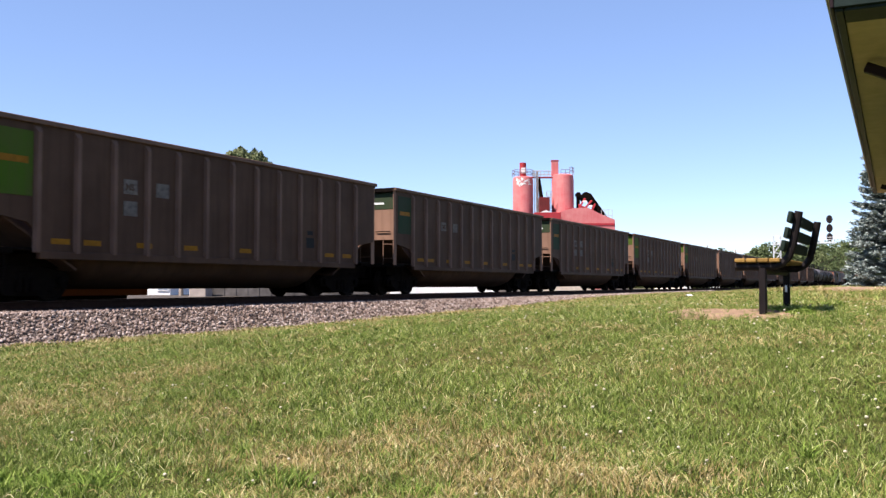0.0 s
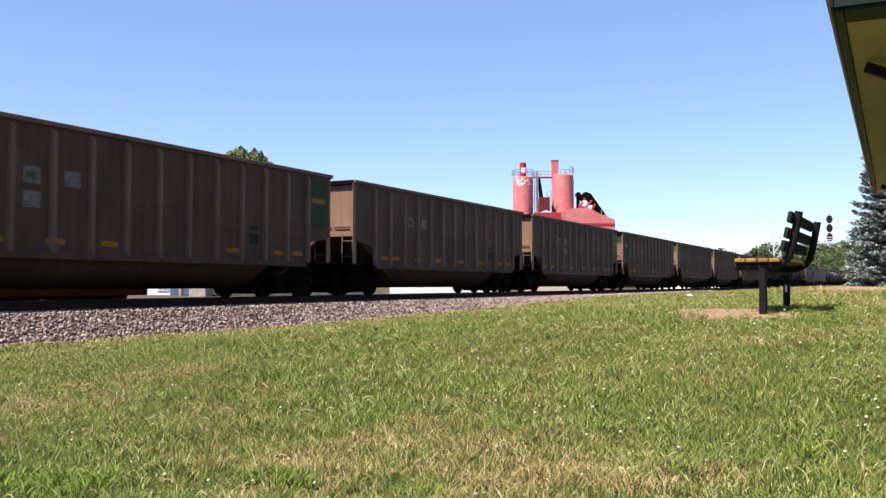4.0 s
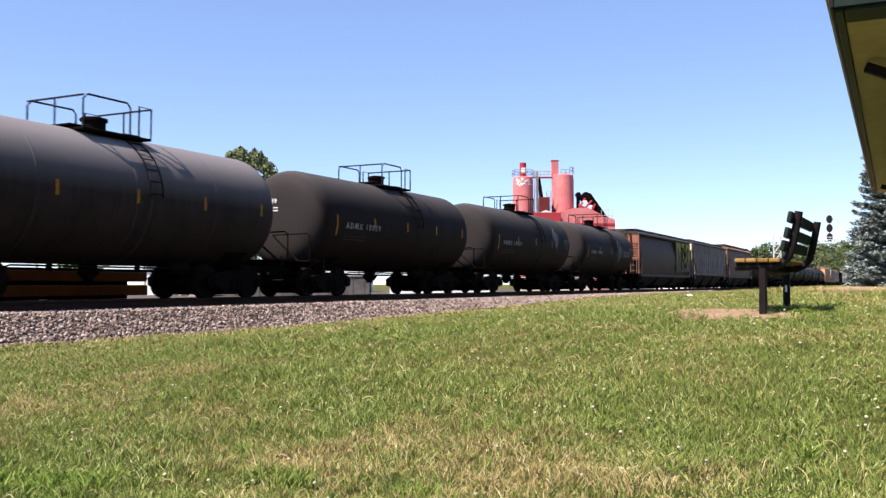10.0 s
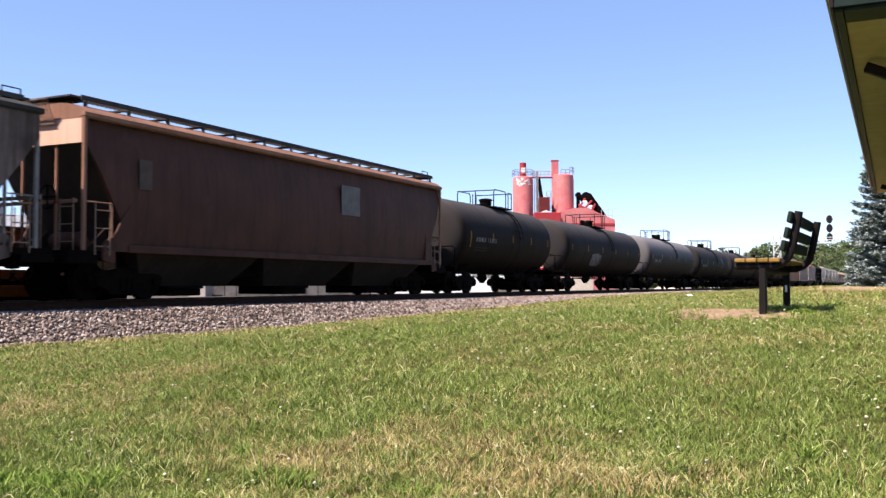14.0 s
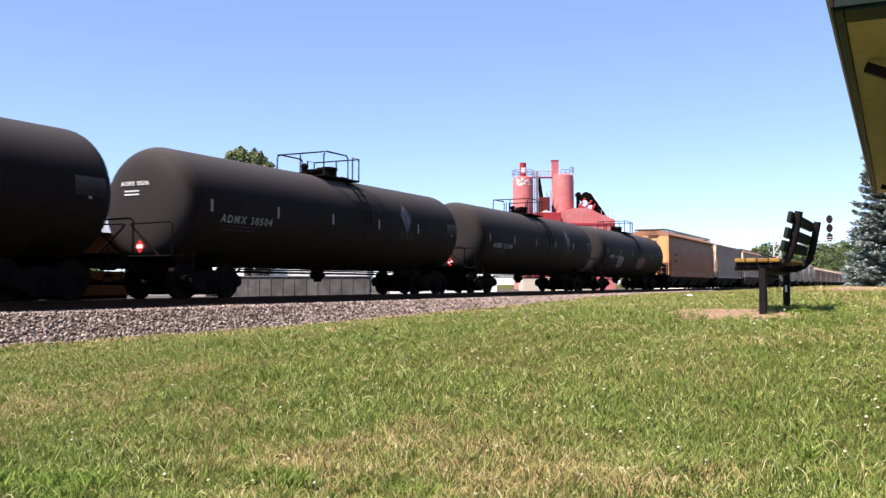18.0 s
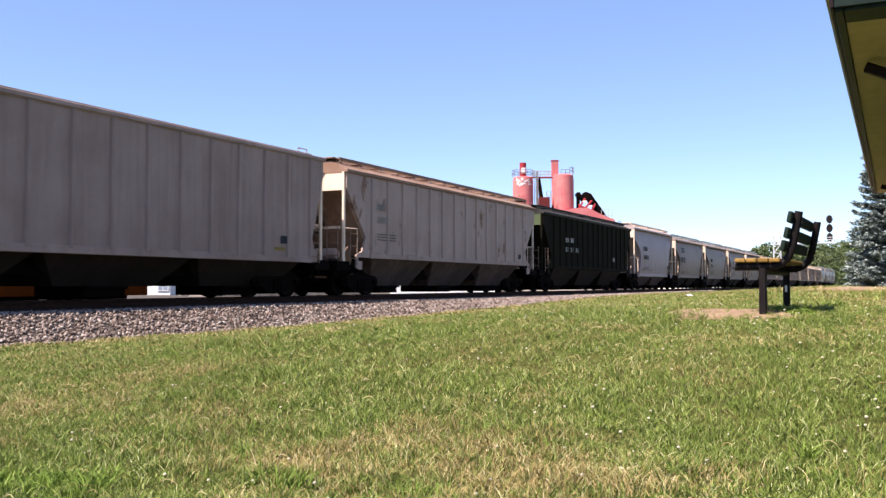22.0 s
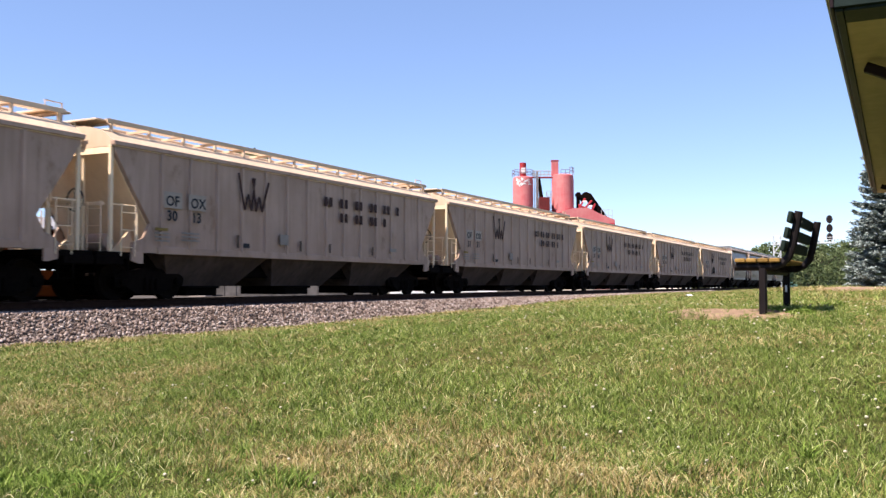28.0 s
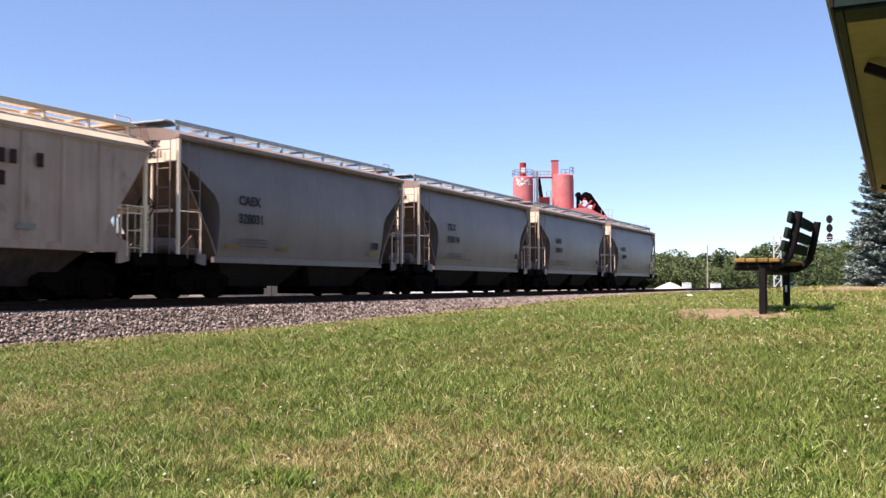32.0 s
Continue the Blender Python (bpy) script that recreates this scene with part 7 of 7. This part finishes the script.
hp.loft([[(q * 2.9 * math.cos(a) * (1 + 0.1 * math.sin(3 * a)), q * 2.9 * math.sin(a), 1.5 * (1 - q) ** 0.8 - 0.3) for a in np.linspace(0, 6.0, 18)] for q in (1.0, 0.8, 0.55, 0.3, 0.08)])
solo("aggregate_pile", hp, SANDP, "pale heap of aggregate beside the line", "gravel pile", (X, Y, -0.4))
CONT = plain("grey-blue cabinet paint", (0.30, 0.34, 0.40), 0.6, 0, 4, 0.15)
CONTW = plain("white shed paint", (0.74, 0.73, 0.70), 0.6, 0, 4, 0.08)
CONTG = plain("pale green cabinet paint", (0.25, 0.50, 0.40), 0.6, 0, 4, 0.15)


def cabin(px0, px1, top_, d, mat, label, name="equipment_cabinet", base=-0.45):
    d = beyond((px0 + px1) / 2, d)
    X, Y = spot((px0 + px1) / 2, d)
    w = (px1 - px0) * d / 1610
    h = (504 - top_) * d / 1610 + 0.37 - base
    c = thing(name, label, name.replace("_", " ").split(" ")[-1], (X, Y, base), -63.4)
    part("body", Geo().slab(-w / 2, w / 2, -w / 3, w / 3, 0, h * 0.9, 0.03), mat, c)
    part("roof", Geo().prism_y([(-w / 2 - 0.08, h * 0.9), (w / 2 + 0.08, h * 0.9), (w / 2 + 0.08, h * 0.93), (0, h), (-w / 2 - 0.08, h * 0.93)], -w / 3 - 0.06, w / 3 + 0.06), mat, c)
    part("door", Geo().slab(-w * 0.16, w * 0.16, -w / 3 - 0.03, -w / 3 - 0.002, 0.1, h * 0.8, 0.01), mat, c, "flush door")
    return c


cabin(1316, 1345, 490, 120, CONT, "grey-blue signal equipment cabinet by the line")
cabin(1302, 1313, 498, 118, CONTW, "small white equipment box by the line")
cabin(1258, 1274, 501, 118, CONTW, "low white equipment box by the line")
cabin(1388, 1408, 492, 125, CONTG, "pale green equipment cabinet by the line")
cabin(1208, 1222, 500, 142, CONTW, "small white box beside the aggregate heap")

# white cottage with a window, seen under the wagons
CLAP = plain("white clapboard paint", (0.80, 0.79, 0.75), 0.7, 0, 5, 0.06)
X, Y = spot(284, 66)
ch = thing("white_cottage", "small white cottage with grey roof and paned window", "house", (X, Y, -0.45), -63.4)
part("wall", Geo().slab(-1.05, 0.75, 0, 5, 0, 1.9, 0.03), CLAP, ch)
part("gable", Geo().prism_y([(-1.05, 1.9), (0.75, 1.02), (0.75, 1.9), (-1.05, 2.2)], 0.0, 0.1), CLAP, ch)
part("roof", Geo().loft([[(-1.3, -0.25, 2.15), (1.0, -0.25, 1.85), (1.0, 5.2, 1.85), (-1.3, 5.2, 2.15)], [(-1.3, -0.25, 2.3), (1.0, -0.25, 1.98), (1.0, 5.2, 1.98), (-1.3, 5.2, 2.3)]]), SHINGLE, ch)
w1 = part("window", Geo().slab(-0.2, 0.62, -0.06, -0.005, 0.35, 1.2, 0.01), CLAP, ch, "white window frame")
for i in range(2):
    for j in range(2):
        part("pane", Geo().slab(-0.12 + i * 0.36, 0.18 + i * 0.36, -0.075, -0.062, 0.43 + j * 0.36, 0.73 + j * 0.36, 0.004), CONT, w1, "dark glass pane")
# long low concrete wall and pale buildings
CONC = plain("stained grey concrete", (0.115, 0.105, 0.098), 0.9, 0, 1.2, 0.45, 0.3)


PALECONC = plain("pale beige concrete", (0.40, 0.34, 0.29), 0.9, 0, 2.5, 0.2, 0.3)


def low_wall(px0, px1, top_, d, mat, label, name, depth=3.0, base=-0.45, panels=0):
    X0, Y0 = spot(px0, d)
    X1, Y1 = spot(px1, d)
    w = math.hypot(X1 - X0, Y1 - Y0)
    h = (504 - top_) * d / 1610 + 0.37 - base
    o = thing(name, label, name.split("_")[-1], (X0, Y0, base), math.degrees(math.atan2(Y1 - Y0, X1 - X0)))
    part("wall", Geo().slab(0, w, 0, depth, 0, h, 0.04), mat, o)
    part("coping", Geo().slab(-0.06, w + 0.06, -0.06, depth + 0.06, h, h + 0.08, 0.02), mat, o)
    for k in range(panels):
        x = w * (k + 0.5) / panels
        part("joint_rib", Geo().slab(x - 0.03, x + 0.03, -0.03, 0.0, 0, h, 0.008), mat, o)
    return o


low_wall(366, 655, 491, 60, CONC, "long low stained concrete wall beyond the tracks", "concrete_wall", 1.0, panels=14)
low_wall(335, 365, 500, 58, PALECONC, "pale concrete block beyond the tracks", "pale_block", 1.6)
low_wall(440, 650, 478, 95, CONTW, "long white low building beyond the wall", "white_building", 8.0, panels=10)
low_wall(690, 880, 476, 75, CLAP, "white low warehouse beyond the tracks", "white_warehouse", 9.0, panels=6)
low_wall(925, 1050, 492, 110, SANDP, "low tan shed by the plant", "tan_shed", 6.0, panels=4)

# ---- parked orange maintenance vehicle on the siding ----
MOW = paint("orange machine paint", (0.16, 0.058, 0.010), (0.09, 0.04, 0.012), 0.6, 0.5, 0.4)
MOWW = plain("pale grey canopy paint", (0.60, 0.62, 0.66), 0.5, 0, 4, 0.1)
mv = thing("track_machine", "parked orange track maintenance machine with pale canopy", "rail vehicle", (13.9, SIDING_Y, -0.09))
part("frame", Geo().slab(-7.0, 7.0, -1.3, 1.3, 0.55, 0.85, 0.03), MOW, mv, "orange main frame")
part("side_beam", Geo().slab(-6.9, 6.9, -1.42, -1.3, 0.14, 0.44, 0.02), MOW, mv, "orange lower side beam")
part("deck_body", Geo().slab(-6.8, 6.7, -1.25, 1.25, 1.1, 1.95, 0.06), MOW, mv, "orange engine housing")
for x in (-6.8, -3.4, 0, 3.4, 6.6):
    part("post", Geo().slab(x - 0.06, x + 0.06, -1.33, -1.2, 0.85, 2.05, 0.01), STEEL, mv)
part("canopy", Geo().loft([[(-6.9, -1.35, 1.97), (6.8, -1.35, 1.97), (6.8, 1.35, 1.97), (-6.9, 1.35, 1.97)], [(-6.7, -1.1, 2.3), (6.6, -1.1, 2.3), (6.6, 1.1, 2.3), (-6.7, 1.1, 2.3)]]), MOWW, mv, "pale grey canopy")
for x in (-5.0, -1.7, 2.2, 5.4):
    # black block added in place of the shade beneath the machine
    part("underframe", Geo().slab(x - 1.5, x + 1.4, -0.7, 0.7, 0.03, 0.56, 0.03), STEEL, mv, "black running gear")
    w = part("wheelset", Geo().cyl((x, -0.85, 0.36), 0.36, 0.13, "y", 20).cyl((x, 0.72, 0.36), 0.36, 0.13, "y", 20).cyl((x, -0.9, 0.36), 0.06, 1.8, "y", 8), STEEL, mv)


# ---- motion: the train rolls to the left at a steady speed, its wheels turn ----
def motions():
    for car, t0, t1 in TRAIN:
        x = V * (t0 + t1) / 2 - LEAD
        walk(car, [(t, pose(x - V * t, TRACK_Y, 0)) for t in (0.0, 8.0, 16.0, 24.0, 32.0)])
    step = 1 / FPS
    for s, wheels in SPINNERS.items():
        lead = wheels[0]
        walk(lead, [(k * step, Matrix.Translation((s * 0.89, 0, WHEEL_R)) @ Euler((0, -V * k * step / WHEEL_R, 0)).to_matrix().to_4x4()) for k in range(32 * FPS + 1)])
        for w in wheels[1:]:
            w.rotation_mode = "QUATERNION"
            keys = w.animation_data_create()
            keys.action = lead.animation_data.action
            keys.action_slot = lead.animation_data.action_slot


motions()
